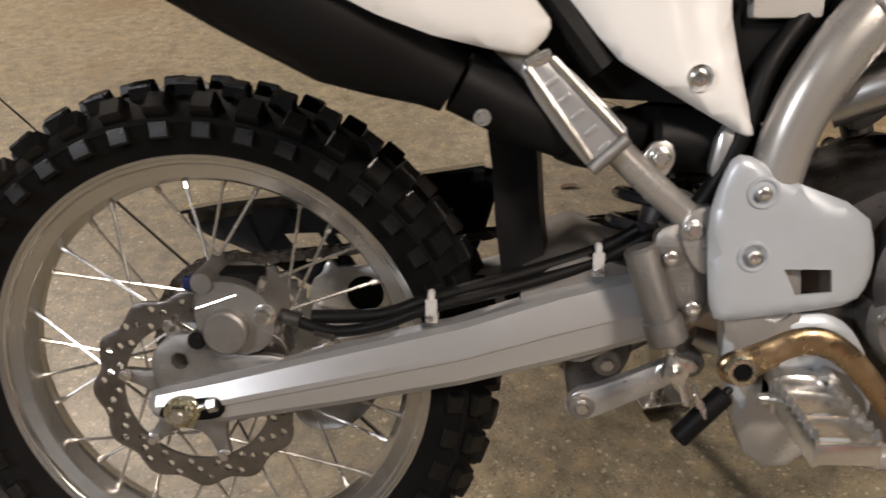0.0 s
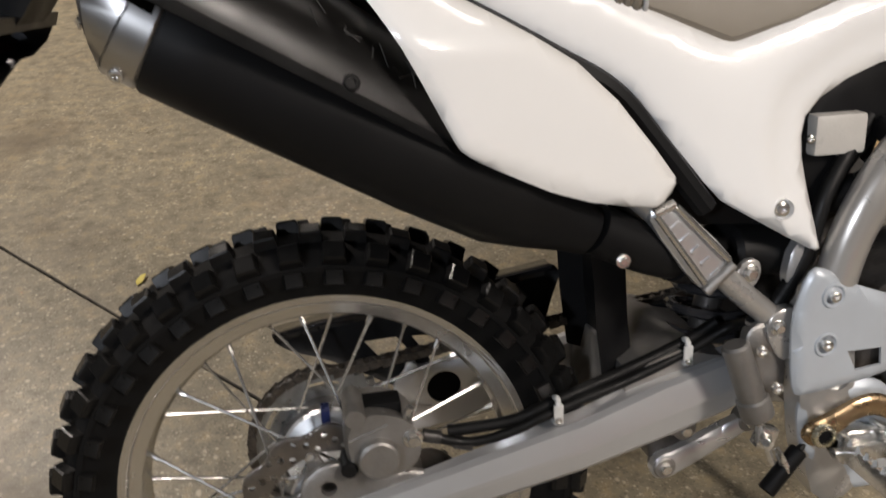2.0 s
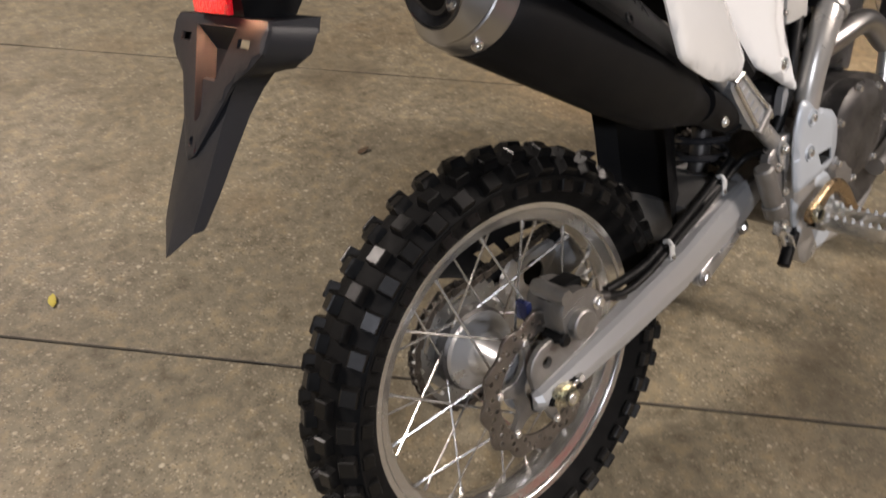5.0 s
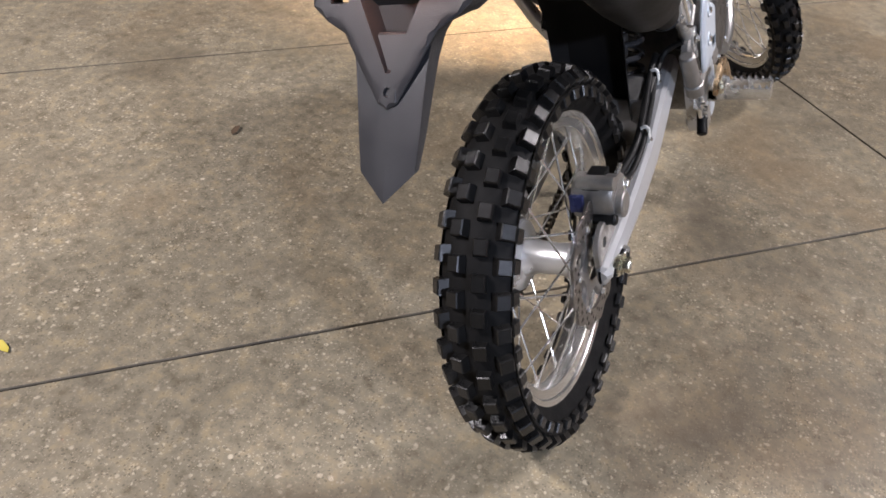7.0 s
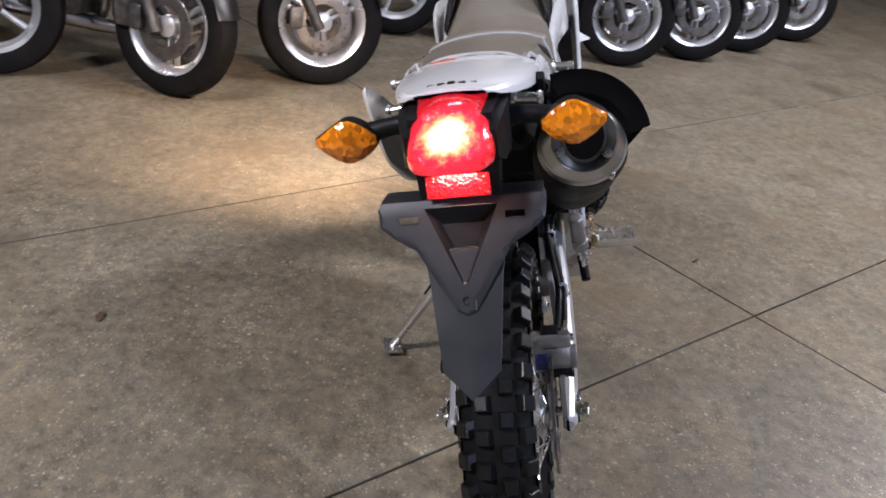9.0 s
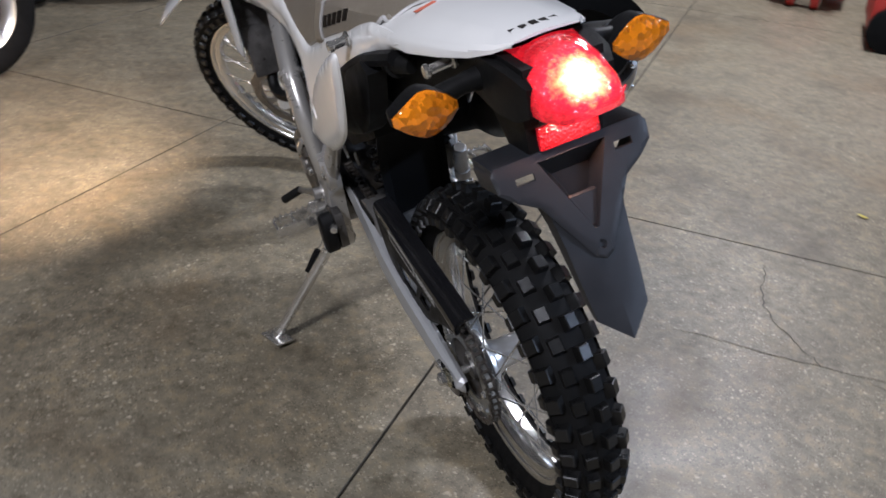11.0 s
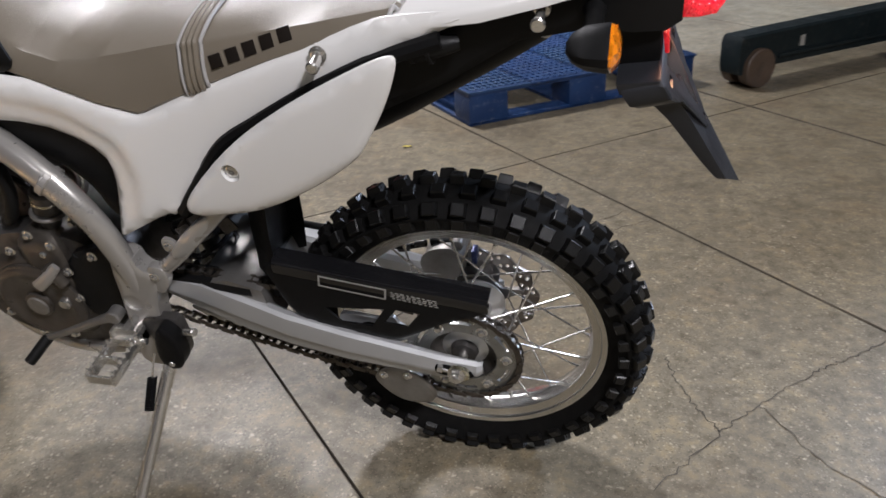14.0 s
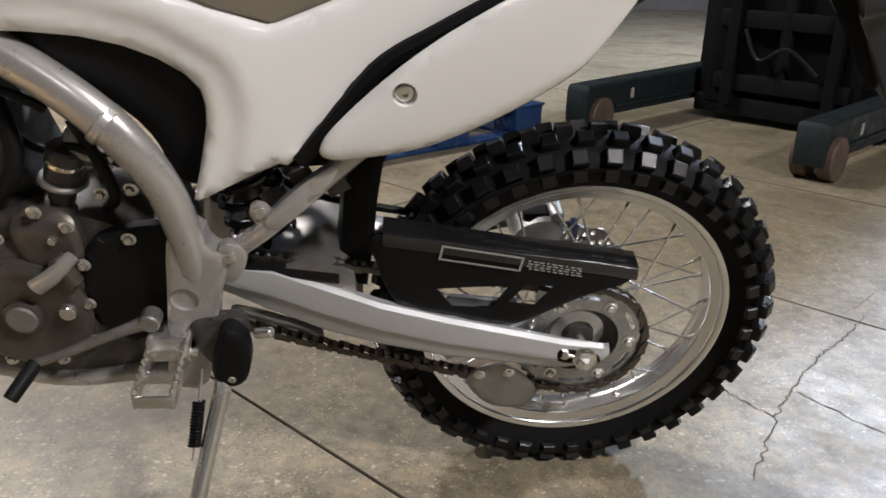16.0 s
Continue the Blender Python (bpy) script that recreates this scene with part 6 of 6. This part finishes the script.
SEAT = [(-0.01, 0.09, 0.979, 0.955, 0.075), (0.03, 0.098, 0.975, 0.945, 0.08), (0.10, 0.106, 0.968, 0.928, 0.088), (0.20, 0.111, 0.957, 0.9, 0.093), (0.30, 0.116, 0.943, 0.864, 0.097), (0.37, 0.119, 0.932, 0.838, 0.099), (0.425, 0.121, 0.922, 0.816, 0.1), (0.49, 0.121, 0.911, 0.832, 0.098), (0.545, 0.118, 0.909, 0.852, 0.094), (0.60, 0.112, 0.92, 0.866, 0.085), (0.66, 0.105, 0.958, 0.884, 0.075), (0.72, 0.095, 1.0, 0.925, 0.066), (0.82, 0.085, 1.035, 0.97, 0.055), (0.92, 0.07, 1.05, 0.99, 0.045)]
rings = []
for a, b in zip(SEAT, SEAT[1:]):
    for k in range(4):
        t = k / 4
        s = t * t * (3 - 2 * t) * 0.4 + t * 0.6
        rings.append(seat_ring(*[u + (v - u) * s for u, v in zip(a, b)]))
rings.append(seat_ring(*SEAT[-1]))
# the rear end is cut on a slant, further forward at its sides
rings = [[(max(x, 0.008 + 0.035 * abs(j - 6) / 6), y, z) for j, (x, y, z) in enumerate(ring)] for ring in rings]
seat = part("seat", loft(rings), SEAT_VINYL, bike, "grey-brown vinyl seat with pale piping and strap")


def over_seat(x, lift=0.002):
    k = max(i for i in range(len(SEAT) - 1) if SEAT[i][0] <= x)
    t = (x - SEAT[k][0]) / (SEAT[k + 1][0] - SEAT[k][0])
    v = [u + (w - u) * t for u, w in zip(SEAT[k], SEAT[k + 1])]
    return v


def seat_band(x0, x_tilt, r, name, mat, label=""):
    pts = []
    for i in range(13):
        base = seat_ring(*over_seat(x0 + x_tilt))
        j = i
        p = Vector(base[j])
        f = 1 - abs(j - 6) / 6
        ring = seat_ring(*over_seat(x0 + x_tilt * (1 - f) * 1.0))
        q = Vector(ring[j])
        c = Vector((q.x, 0, q.z - 0.05))
        pts.append(q + (q - c).normalized() * 0.0015)
    return part(name, tube(pts, r, 8, 4), mat, seat, label)


seat_band(0.335, -0.0, 0.0028, "front_piping", PIPING, "pale grey piping")
seat_band(0.30, 0.0, 0.0028, "rear_piping", PIPING, "pale grey piping")
for x in (0.309, 0.3175, 0.326):
    seat_band(x, 0.0, 0.0052, "seat_strap", SEAT_VINYL)
seat_band(0.012, 0.035, 0.0035, "end_piping", PIPING, "pale grey piping")
# dark print on both flanks, drawn as five plain blocks
for side in (-1, 1):
    for k in range(5):
        x = 0.168 + 0.026 * k
        z = 0.946 - 0.338 * (x - 0.158) - 0.006
        v = over_seat(x + 0.009)
        zz = z
        pts = [(-v[1] * 0.98, v[3] + (v[2] - v[3]) * 0.35), (-v[4] - (v[1] - v[4]) * 0.3, v[3] + (v[2] - v[3]) * 0.70)]
        t = (zz - pts[0][1]) / (pts[1][1] - pts[0][1])
        y = -(pts[0][0] + (pts[1][0] - pts[0][0]) * t)
        lean = math.degrees(math.atan2(pts[0][0] - pts[1][0], pts[1][1] - pts[0][1]))
        part("print_block", moved(box((0, 0, 0), (0.0185, 0.0015, 0.019), 0.0004), pose(x + 0.009, side * (y + 0.0005), zz, 0, 0, 0) @ pose(0, 0, 0, -side * lean, 0, 0) @ pose(0, 0, 0, 0, 16, 0)), LETTER, seat)

# ---- front end ----
head, st_axis = Vector((1.235, 0, 0.78)), Vector((-0.454, 0, 0.891))
STEER = 44.0
steer = Matrix.Translation(head) @ Matrix.Rotation(radians(STEER), 4, st_axis) @ Matrix.Translation(-head)
FRONT = Vector((1.445, 0, 0.345))
wheel("front_", bike, steer @ Matrix.Translation(FRONT), 0.345, 0.282, 0.042, 46, 36, 0.024, 0.009, [(0.016, -0.055), (0.03, -0.053), (0.034, -0.045), (0.022, -0.035), (0.021, 0.035), (0.034, 0.045), (0.03, 0.053), (0.016, 0.055)])
fdisc = part("front_brake_disc", wavy_disc(0.062, 0.095, 0.127, 10, 0.004), DISC_STEEL, bike, "drilled front brake disc", at=steer @ Matrix.Translation(FRONT))
part("front_disc_carrier", slab(ring_points((0, 0), 0.097, 24), 0.056, 0.06, 0.001, [ring_points((0, 0), 0.04, 20), *[arc_slot(0.05, 0.088, i * math.pi / 3, i * math.pi / 3 + 0.75) for i in range(6)]], 0), CAST, fdisc)
for side in (-1, 1):
    lo = Vector((1.425, side * 0.085, 0.335))
    up = lo + st_axis * 0.36
    leg = part("fork_leg", rod(lo, up, 0.026, 18, chamfer=0.003), CAST, bike, "cast fork lower leg", at=steer)
    part("fork_tube", rod(up - st_axis * 0.02, up + st_axis * 0.3, 0.021, 18), STEEL, leg)
    g0 = lo + st_axis * 0.02
    part("fork_guard", loft([[c + Vector((dx, side * dy, 0)) for dx, dy in ((-0.045 * k, 0.0), (-0.035 * k, 0.03), (0.0, 0.04), (0.035 * k, 0.03), (0.04 * k, 0.0), (0.03 * k, 0.026), (0.0, 0.036), (-0.03 * k, 0.026))] for c, k in ((g0, 0.7), (g0 + st_axis * 0.08, 1.0), (g0 + st_axis * 0.3, 0.9), (g0 + st_axis * 0.34, 0.7))]), WHITE_SEMI, leg, "white plastic fork guard")
part("front_axle", rod((1.445, -0.11, 0.345), (1.445, 0.11, 0.345), 0.009, 12), STEEL, bike, at=steer)
part("front_caliper", box((1.36, 0.08, 0.42), (0.07, 0.05, 0.09), 0.012, pose(0, 0, 0, 0, -25, 0)), DARK_CAST, bike, "dark front brake caliper", at=steer)
part("front_hose", tube([(1.36, 0.1, 0.46), (1.30, 0.12, 0.55), (1.24, 0.11, 0.62), (1.2, 0.08, 0.72)], 0.005, 8), HOSE, bike, at=steer)
part("coolant_hose", tube([(0.98, 0.12, 0.60), (0.95, 0.13, 0.555), (0.90, 0.12, 0.545), (0.86, 0.09, 0.56)], 0.014, 12), HOSE, bike, "black coolant hose")
part("front_mudguard", loft([[(x, y, z - 0.02 * abs(y) / 0.06) for y in (-0.07, -0.04, 0, 0.04, 0.07)] + [(x, y, z - 0.005 - 0.02 * abs(y) / 0.06) for y in (0.068, 0.04, 0, -0.04, -0.068)] for x, z in ((1.02, 0.70), (1.15, 0.77), (1.35, 0.81), (1.55, 0.78), (1.72, 0.70))]), WHITE, bike, "white front mudguard", at=steer)


# ---- things on the floor ----
def leaf(name, place, size, mat, label):
    bm = bmesh.new()
    vs = [bm.verts.new((size * x, size * y, size * z)) for x, y, z in ((-1, 0, 0.02), (-0.5, 0.35, 0.15), (0, 0.45, 0.06), (0.5, 0.3, 0.2), (1, 0, 0.1), (0.5, -0.25, 0.25), (0, -0.3, 0.12), (-0.5, -0.3, 0.05))]
    bm.faces.new(vs)
    bmesh.ops.triangulate(bm, faces=bm.faces)
    bmesh.ops.solidify(bm, geom=bm.faces[:], thickness=0.0008)
    ob = part(name, bm, mat)
    ob.matrix_world = place
    return tagged(ob, label, "leaf")


leaf("fallen_leaf", pose(-0.389, 1.007, 0.003, 0, 0, 70), 0.022, LEAF, "small yellow fallen leaf lying on the concrete")
leaf("fallen_leaf", pose(0.654, -1.685, 0.003, 0, 0, 30), 0.022, LEAF, "small yellow fallen leaf near the pallet")
leaf("dry_leaf", pose(0.492, 1.121, 0.003, 0, 0, 10), 0.024, DRY_LEAF, "small dry brown leaf on the concrete")
leaf("dry_leaf", pose(1.40, -0.568, 0.003, 0, 0, -40), 0.016, DRY_LEAF, "small dry brown leaf on the concrete")

# blue plastic pallet
P1, P2 = Vector((-0.77, -0.635, 0)).normalized(), Vector((0.635, -0.77, 0)).normalized()
pallet = thing("plastic_pallet", "blue plastic pallet with pierced deck lying on the concrete", "pallet", Matrix(((P1.x, P2.x, 0, 0.46), (P1.y, P2.y, 0, -1.97), (0, 0, 1, 0), (0, 0, 0, 1))))
PW, PD, PH = 1.2, 1.05, 0.15


def deck(x0, x1, y0, y1, z, bar):
    """A pierced piece of the deck, a lattice of bars of the given width."""
    bms = []
    nx, ny = max(1, round((x1 - x0) / 0.03)), max(1, round((y1 - y0) / 0.042))
    for i in range(nx + 1):
        bms.append(box((x0 + (x1 - x0) * i / nx, (y0 + y1) / 2, z + 0.003), (bar, y1 - y0, 0.008)))
    for j in range(ny + 1):
        bms.append(box(((x0 + x1) / 2, y0 + (y1 - y0) * j / ny, z + 0.002), (x1 - x0, bar * 1.4, 0.008)))
    return join(*bms)


xs = [0.0, 0.3, 0.6, 0.9, 1.2]
for i, (x0, x1) in enumerate(zip(xs, xs[1:])):
    for y0, y1 in ((0.0, PD / 2), (PD / 2, PD)):
        # paler panels with thin bars alternate with darker ones
        light = (i % 2 == 0) == (y0 == 0.0)
        part("deck_panel", deck(x0, x1, y0, y1, PH - 0.008, 0.008 if light else 0.015), PALE_PALLET if light else BLUE_PALLET, pallet, smooth=False)
for y0 in (0.012, PD / 2, PD - 0.012):
    part("deck_edge", box((PW / 2, y0, PH - 0.012), (PW, 0.024, 0.022), 0.004), BLUE_PALLET, pallet)
for x0 in xs:
    part("deck_rib", box((min(max(x0, 0.012), PW - 0.012), PD / 2, PH - 0.0125), (0.022, PD, 0.021), 0.004), BLUE_PALLET, pallet)
for x0, x1 in ((0.0, 0.19), (0.5, 0.7), (1.01, 1.2)):
    for y0, y1 in ((0.0, 0.15), (PD / 2 - 0.08, PD / 2 + 0.08), (PD - 0.15, PD)):
        part("foot_block", box(((x0 + x1) / 2, (y0 + y1) / 2, 0.072), (x1 - x0, y1 - y0, 0.128), 0.012), BLUE_PALLET, pallet)
    part("runner", box(((x0 + x1) / 2, PD / 2, 0.008), (x1 - x0, PD, 0.015), 0.003), BLUE_PALLET, pallet)
for y0 in (0.05, PD / 2, PD - 0.05):
    part("cross_runner", box((PW / 2, y0, 0.009), (PW, 0.1, 0.014), 0.003), BLUE_PALLET, pallet)

# reach truck: two straddle legs with wheels, mast and body behind
T1 = Vector((-0.74, -0.67, 0)).normalized()
T2 = Vector((-T1.y, T1.x, 0))
truck = thing("reach_truck", "dark green warehouse reach truck with straddle legs", "forklift", Matrix(((T1.x, T2.x, 0, -0.62), (T1.y, T2.y, 0, -2.68), (0, 0, 1, 0), (0, 0, 0, 1))))
for off in (0.0, 1.13):
    yy = off * (1 if (Vector((-1.30, -1.80, 0)) - Vector((-0.62, -2.68, 0))).dot(T2) > 0 else -1)
    leg = part("straddle_leg", loft([[(x, yy + y, z) for y, z in ((-0.06, zb), (-0.06, zt - 0.01), (-0.05, zt), (0.05, zt), (0.06, zt - 0.01), (0.06, zb))] for x, zb, zt in ((0.0, 0.10, 0.22), (0.01, 0.07, 0.245), (0.22, 0.07, 0.25), (0.24, 0.09, 0.25), (1.6, 0.09, 0.27))]), GREEN_PAINT, truck, "scuffed dark green straddle leg")
    for s in (-1, 1):
        part("leg_wheel", lathe([(0.03, -0.03), (0.035, -0.032), (0.085, -0.032), (0.092, -0.026), (0.092, 0.026), (0.085, 0.032), (0.035, 0.032), (0.03, 0.03)], 28, "y", (0.12, yy + s * 0.055, 0.092)), TRUCK_WHEEL, leg, "worn brown wheel")
    part("leg_sticker", box((0.40, yy - 0.061 * (1 if yy == 0 else 1), 0.18), (0.03, 0.002, 0.05)), PALE_PRINT, leg)
    part("leg_rail", box((0.9, yy - 0.066, 0.13), (1.3, 0.012, 0.02), 0.003), GREEN_PAINT, leg)
ymid = 0.565 * (1 if (Vector((-1.30, -1.80, 0)) - Vector((-0.62, -2.68, 0))).dot(T2) > 0 else -1)
part("truck_body", box((1.78, ymid, 1.05), (1.0, 1.25, 1.9), 0.06), MACHINE_BLACK, truck)
# low black blocks, added to fill the dark between the legs
part("chassis_fill", box((1.2, ymid, 0.52), (0.3, 0.96, 0.86), 0.02), MACHINE_BLACK, truck)
part("low_fill", box((1.25, ymid, 0.09), (0.5, 0.94, 0.1), 0.01), MACHINE_BLACK, truck)
for s in (-1, 1):
    part("mast_rail", box((1.05, ymid + s * 0.36, 1.25), (0.12, 0.10, 2.3), 0.01), MACHINE_BLACK, truck)
    part("mast_inner_rail", box((0.98, ymid + s * 0.27, 1.2), (0.08, 0.06, 2.2), 0.008), MACHINE_BLACK, truck)
for z in (0.22, 0.55, 0.95):
    part("carriage_bar", box((1.0, ymid, z), (0.06, 0.72, 0.09), 0.008), MACHINE_BLACK, truck)
part("mast_hose", tube([(0.94, ymid - 0.2, 0.3), (0.9, ymid - 0.05, 0.42), (0.92, ymid + 0.1, 0.35), (0.94, ymid + 0.2, 0.5)], 0.012, 8), HOSE, truck)
part("mast_cylinder", rod((1.0, ymid, 0.2), (1.0, ymid, 1.9), 0.035, 14), MACHINE_BLACK, truck)

# red lifting machine further back
red = thing("red_lift", "low red lifting machine on small wheels", "machine", pose(1.9, -4.18, 0, 0, 0, 42))
part("chassis", box((0, -0.25, 0.26), (1.5, 0.7, 0.34), 0.03), RED_PAINT, red)
part("chassis_lip", box((0.0, 0.11, 0.12), (1.46, 0.03, 0.05), 0.008), RED_PAINT, red)
part("platform", box((-0.05, -0.25, 0.62), (1.35, 0.66, 0.05), 0.01), GREY_PAINT, red)
part("red_wheel", lathe([(0.04, -0.03), (0.1, -0.032), (0.12, -0.03), (0.125, -0.02), (0.125, 0.03), (0.1, 0.035), (0.04, 0.034)], 26, "y", (0.62, 0.14, 0.125)), RED_PAINT, red)
part("tyre_band", lathe([(0.118, -0.035), (0.13, -0.03), (0.13, 0.034), (0.118, 0.038)], 26, "y", (0.62, 0.14, 0.13)), MACHINE_BLACK, red)
jack = thing("red_pallet_jack", "red hand pallet jack beside the lift", "pallet jack", pose(3.4, -4.15, 0, 0, 0, -50))
for s in (-1, 1):
    part("jack_fork", box((0.5, s * 0.18, 0.1), (1.1, 0.15, 0.05), 0.01), RED_PAINT, jack)
    part("jack_wheel", lathe([(0.03, -0.025), (0.1, -0.028), (0.11, -0.02), (0.11, 0.02), (0.1, 0.028), (0.03, 0.025)], 24, "y", (-0.1, s * 0.08, 0.11)), RED_PAINT, jack)
part("jack_head", box((-0.08, 0, 0.25), (0.2, 0.4, 0.2), 0.03), RED_PAINT, jack)
part("jack_handle", rod((-0.1, 0, 0.3), (-0.35, 0, 1.15), 0.02, 12), RED_PAINT, jack)

# grey vehicle at the back
van = thing("grey_truck", "grey utility truck parked at the back of the hall", "truck", pose(0.3, -6.0, 0, 0, 0, 32))
part("truck_side", box((0, -0.5, 0.85), (3.6, 1.0, 1.1), 0.08), GREY_PAINT, van)
part("sill", box((0, 0.0, 0.28), (3.4, 0.05, 0.12), 0.02), GREY_PAINT, van)
for x in (0.85, -1.3):
    part("truck_tyre", lathe([(0.15, -0.08), (0.28, -0.1), (0.32, -0.08), (0.33, 0.0), (0.32, 0.08), (0.28, 0.1), (0.15, 0.08)], 36, "y", (x, -0.02, 0.33)), RUBBER, van)

# ---- the row of parked motorcycles ----
def parked():
    """A road motorcycle, standing with its front wheel at the origin and its tail towards +y."""
    m = thing("parked_motorcycle", "dark road motorcycle parked in a row", "motorcycle", group="parked row")
    r = 0.30
    part("front_tyre", lathe([(0.205, -0.05), (0.22, -0.056), (0.26, -0.062), (0.285, -0.052), (0.298, -0.028), (0.30, 0), (0.298, 0.028), (0.285, 0.052), (0.26, 0.062), (0.22, 0.056), (0.205, 0.05), (0.2, 0)], 60, "x", (0, 0, r), closed=True), RUBBER, m, "smooth black road tyre")
    rim = part("front_rim", lathe([(0.212, -0.052), (0.214, -0.048), (0.198, -0.044), (0.182, -0.02), (0.178, 0), (0.182, 0.02), (0.198, 0.044), (0.214, 0.048), (0.212, 0.052), (0.2, 0.05), (0.17, 0.02), (0.166, 0), (0.17, -0.02), (0.2, -0.05)], 60, "x", (0, 0, r), closed=True), ALUMINIUM, m, "silver cast rim")
    for i in range(3):
        w = 2 * math.pi * i / 3 + 0.5
        for d in (-0.13, 0.13):
            part("cast_spoke", rod((0, 0.035 * math.cos(w + d * 3), r + 0.035 * math.sin(w + d * 3)), (0, 0.175 * math.cos(w + d), r + 0.175 * math.sin(w + d)), 0.013, 8), ALUMINIUM, rim)
    part("front_hub", lathe([(0.02, -0.07), (0.045, -0.06), (0.045, 0.06), (0.02, 0.07)], 24, "x", (0, 0, r)), ALUMINIUM, m)
    for s in (-1, 1):
        d = part("front_disc", slab(ring_points((0, 0), 0.14, 40), s * 0.066, s * 0.071, 0.001, [ring_points((0, 0), 0.085, 30)], 0), DISC_STEEL, m, at=pose(0, 0, r, 0, 0, 90))
        part("fork_leg", rod((s * 0.095, 0.02, r - 0.03), (s * 0.095, 0.28, r + 0.52), 0.025, 14), DARK_CAST, m)
        part("caliper", box((s * 0.085, 0.13, r + 0.02), (0.045, 0.06, 0.1), 0.012), DARK_CAST, m)
    part("front_mudguard", loft([[(x * 1.0, 0.02 + (0.325 + dz) * math.cos(w), r + (0.325 + dz) * math.sin(w)) for x, dz in ((-0.075, -0.02), (-0.05, 0.0), (0, 0.006), (0.05, 0.0), (0.075, -0.02), (0.05, -0.006), (0, 0.0), (-0.05, -0.006))] for w in [radians(a) for a in range(30, 166, 15)]]), SHIELD_BLACK, m)
    part("engine_block", box((0, 0.72, 0.42), (0.34, 0.42, 0.36), 0.05), DARK_CAST, m)
    part("exhaust", tube([(0.12, 0.5, 0.45), (0.13, 0.55, 0.22), (0.15, 0.9, 0.2), (0.18, 1.5, 0.32)], [0.025, 0.025, 0.03, 0.05], 12), SATIN_STEEL, m)
    part("fuel_tank", loft([[(x, y, z) for x, z in [tuple(p) for p in rounded([(-w, zb), (-w * 1.1, (zb + zt) / 2), (-w * 0.5, zt), (w * 0.5, zt), (w * 1.1, (zb + zt) / 2), (w, zb)], 1)]] for y, w, zb, zt in ((0.35, 0.10, 0.75, 0.95), (0.5, 0.15, 0.68, 1.02), (0.8, 0.15, 0.68, 1.0), (0.95, 0.1, 0.7, 0.85), (1.5, 0.09, 0.76, 0.9))]), SHIELD_BLACK, m)
    part("rear_tyre", lathe([(0.205, -0.07), (0.25, -0.08), (0.285, -0.065), (0.3, 0), (0.285, 0.065), (0.25, 0.08), (0.205, 0.07), (0.2, 0)], 48, "x", (0, 1.42, r), closed=True), RUBBER, m)
    rear = part("rear_rim", lathe([(0.21, -0.07), (0.185, -0.05), (0.178, 0), (0.185, 0.05), (0.21, 0.07), (0.2, 0.06), (0.168, 0.02), (0.168, -0.02), (0.2, -0.06)], 40, "x", (0, 1.42, r), closed=True), ALUMINIUM, m)
    for i in range(5):
        w = 2 * math.pi * i / 5
        part("cast_spoke", rod((0, 1.42 + 0.04 * math.cos(w), r + 0.04 * math.sin(w)), (0, 1.42 + 0.175 * math.cos(w), r + 0.175 * math.sin(w)), 0.014, 8), ALUMINIUM, rear)
    part("rear_hub", lathe([(0.02, -0.08), (0.055, -0.06), (0.055, 0.06), (0.02, 0.08)], 24, "x", (0, 1.42, r)), DARK_CAST, m)
    return m


def dirt_front():
    """An off-road motorcycle of the row: thin knobbly tyre and wire-spoked wheel in front, tail towards +y."""
    m = thing("parked_motorcycle", "off-road motorcycle with wire-spoked wheel parked in a row", "motorcycle", group="parked row")
    place = pose(0, 0, 0.34, 0, 0, 90)
    wheel("front_", m, place, 0.34, 0.282, 0.042, 40, 36, 0.022, 0.009, [(0.016, -0.055), (0.03, -0.053), (0.034, -0.045), (0.022, -0.035), (0.021, 0.035), (0.034, 0.045), (0.03, 0.053), (0.016, 0.055)])
    wheel("rear_", m, pose(0, 1.42, 0.32, 0, 0, 90), 0.32, 0.2435, 0.06, 32, 32, 0.03, 0.011, [(0.016, -0.055), (0.045, -0.05), (0.045, 0.05), (0.016, 0.055)])
    for s in (-1, 1):
        part("fork_leg", rod((s * 0.09, 0.0, 0.33), (s * 0.09, 0.33, 1.0), 0.024, 14), CAST, m)
    part("front_mudguard", loft([[(x, y, z - 0.03 * abs(x) / 0.07) for x in (-0.07, 0, 0.07)] + [(x, y, z - 0.006 - 0.03 * abs(x) / 0.07) for x in (0.068, 0, -0.068)] for y, z in ((-0.38, 0.72), (-0.2, 0.79), (0.05, 0.82), (0.3, 0.76))]), SHIELD_BLACK, m)
    part("engine_block", box((0, 0.7, 0.48), (0.24, 0.36, 0.36), 0.05), DARK_CAST, m)
    part("bodywork", loft([[(x, y, z) for x, z in ((-w, zb), (-w, zt - 0.03), (-w * 0.6, zt), (w * 0.6, zt), (w, zt - 0.03), (w, zb))] for y, w, zb, zt in ((0.3, 0.12, 0.75, 0.95), (0.55, 0.14, 0.7, 1.0), (0.9, 0.1, 0.78, 0.92), (1.75, 0.07, 0.86, 0.95))]), SHIELD_BLACK, m)
    return m


first = parked()
dirt = dirt_front()
ROW = [(0.10, 3.83, -6), (0.55, 3.50, 4), (1.22, 3.16, -3), (1.82, 2.88, 8), (2.21, 1.64, -18), (2.70, 1.09, 24), (4.02, -0.49, 4), (4.48, -1.0, 0), (5.0, -1.44, -4), (5.72, -2.01, 2), (-0.42, 4.2, 3)]
for i, (x, y, turn) in enumerate(ROW):
    m = pose(x, y, 0.0, 0, 8, turn)
    if i == 2:
        dirt.matrix_world = m
    elif i == 3:
        copy_thing(dirt, m)
    elif i == 0:
        first.matrix_world = m
    else:
        copy_thing(first, m)
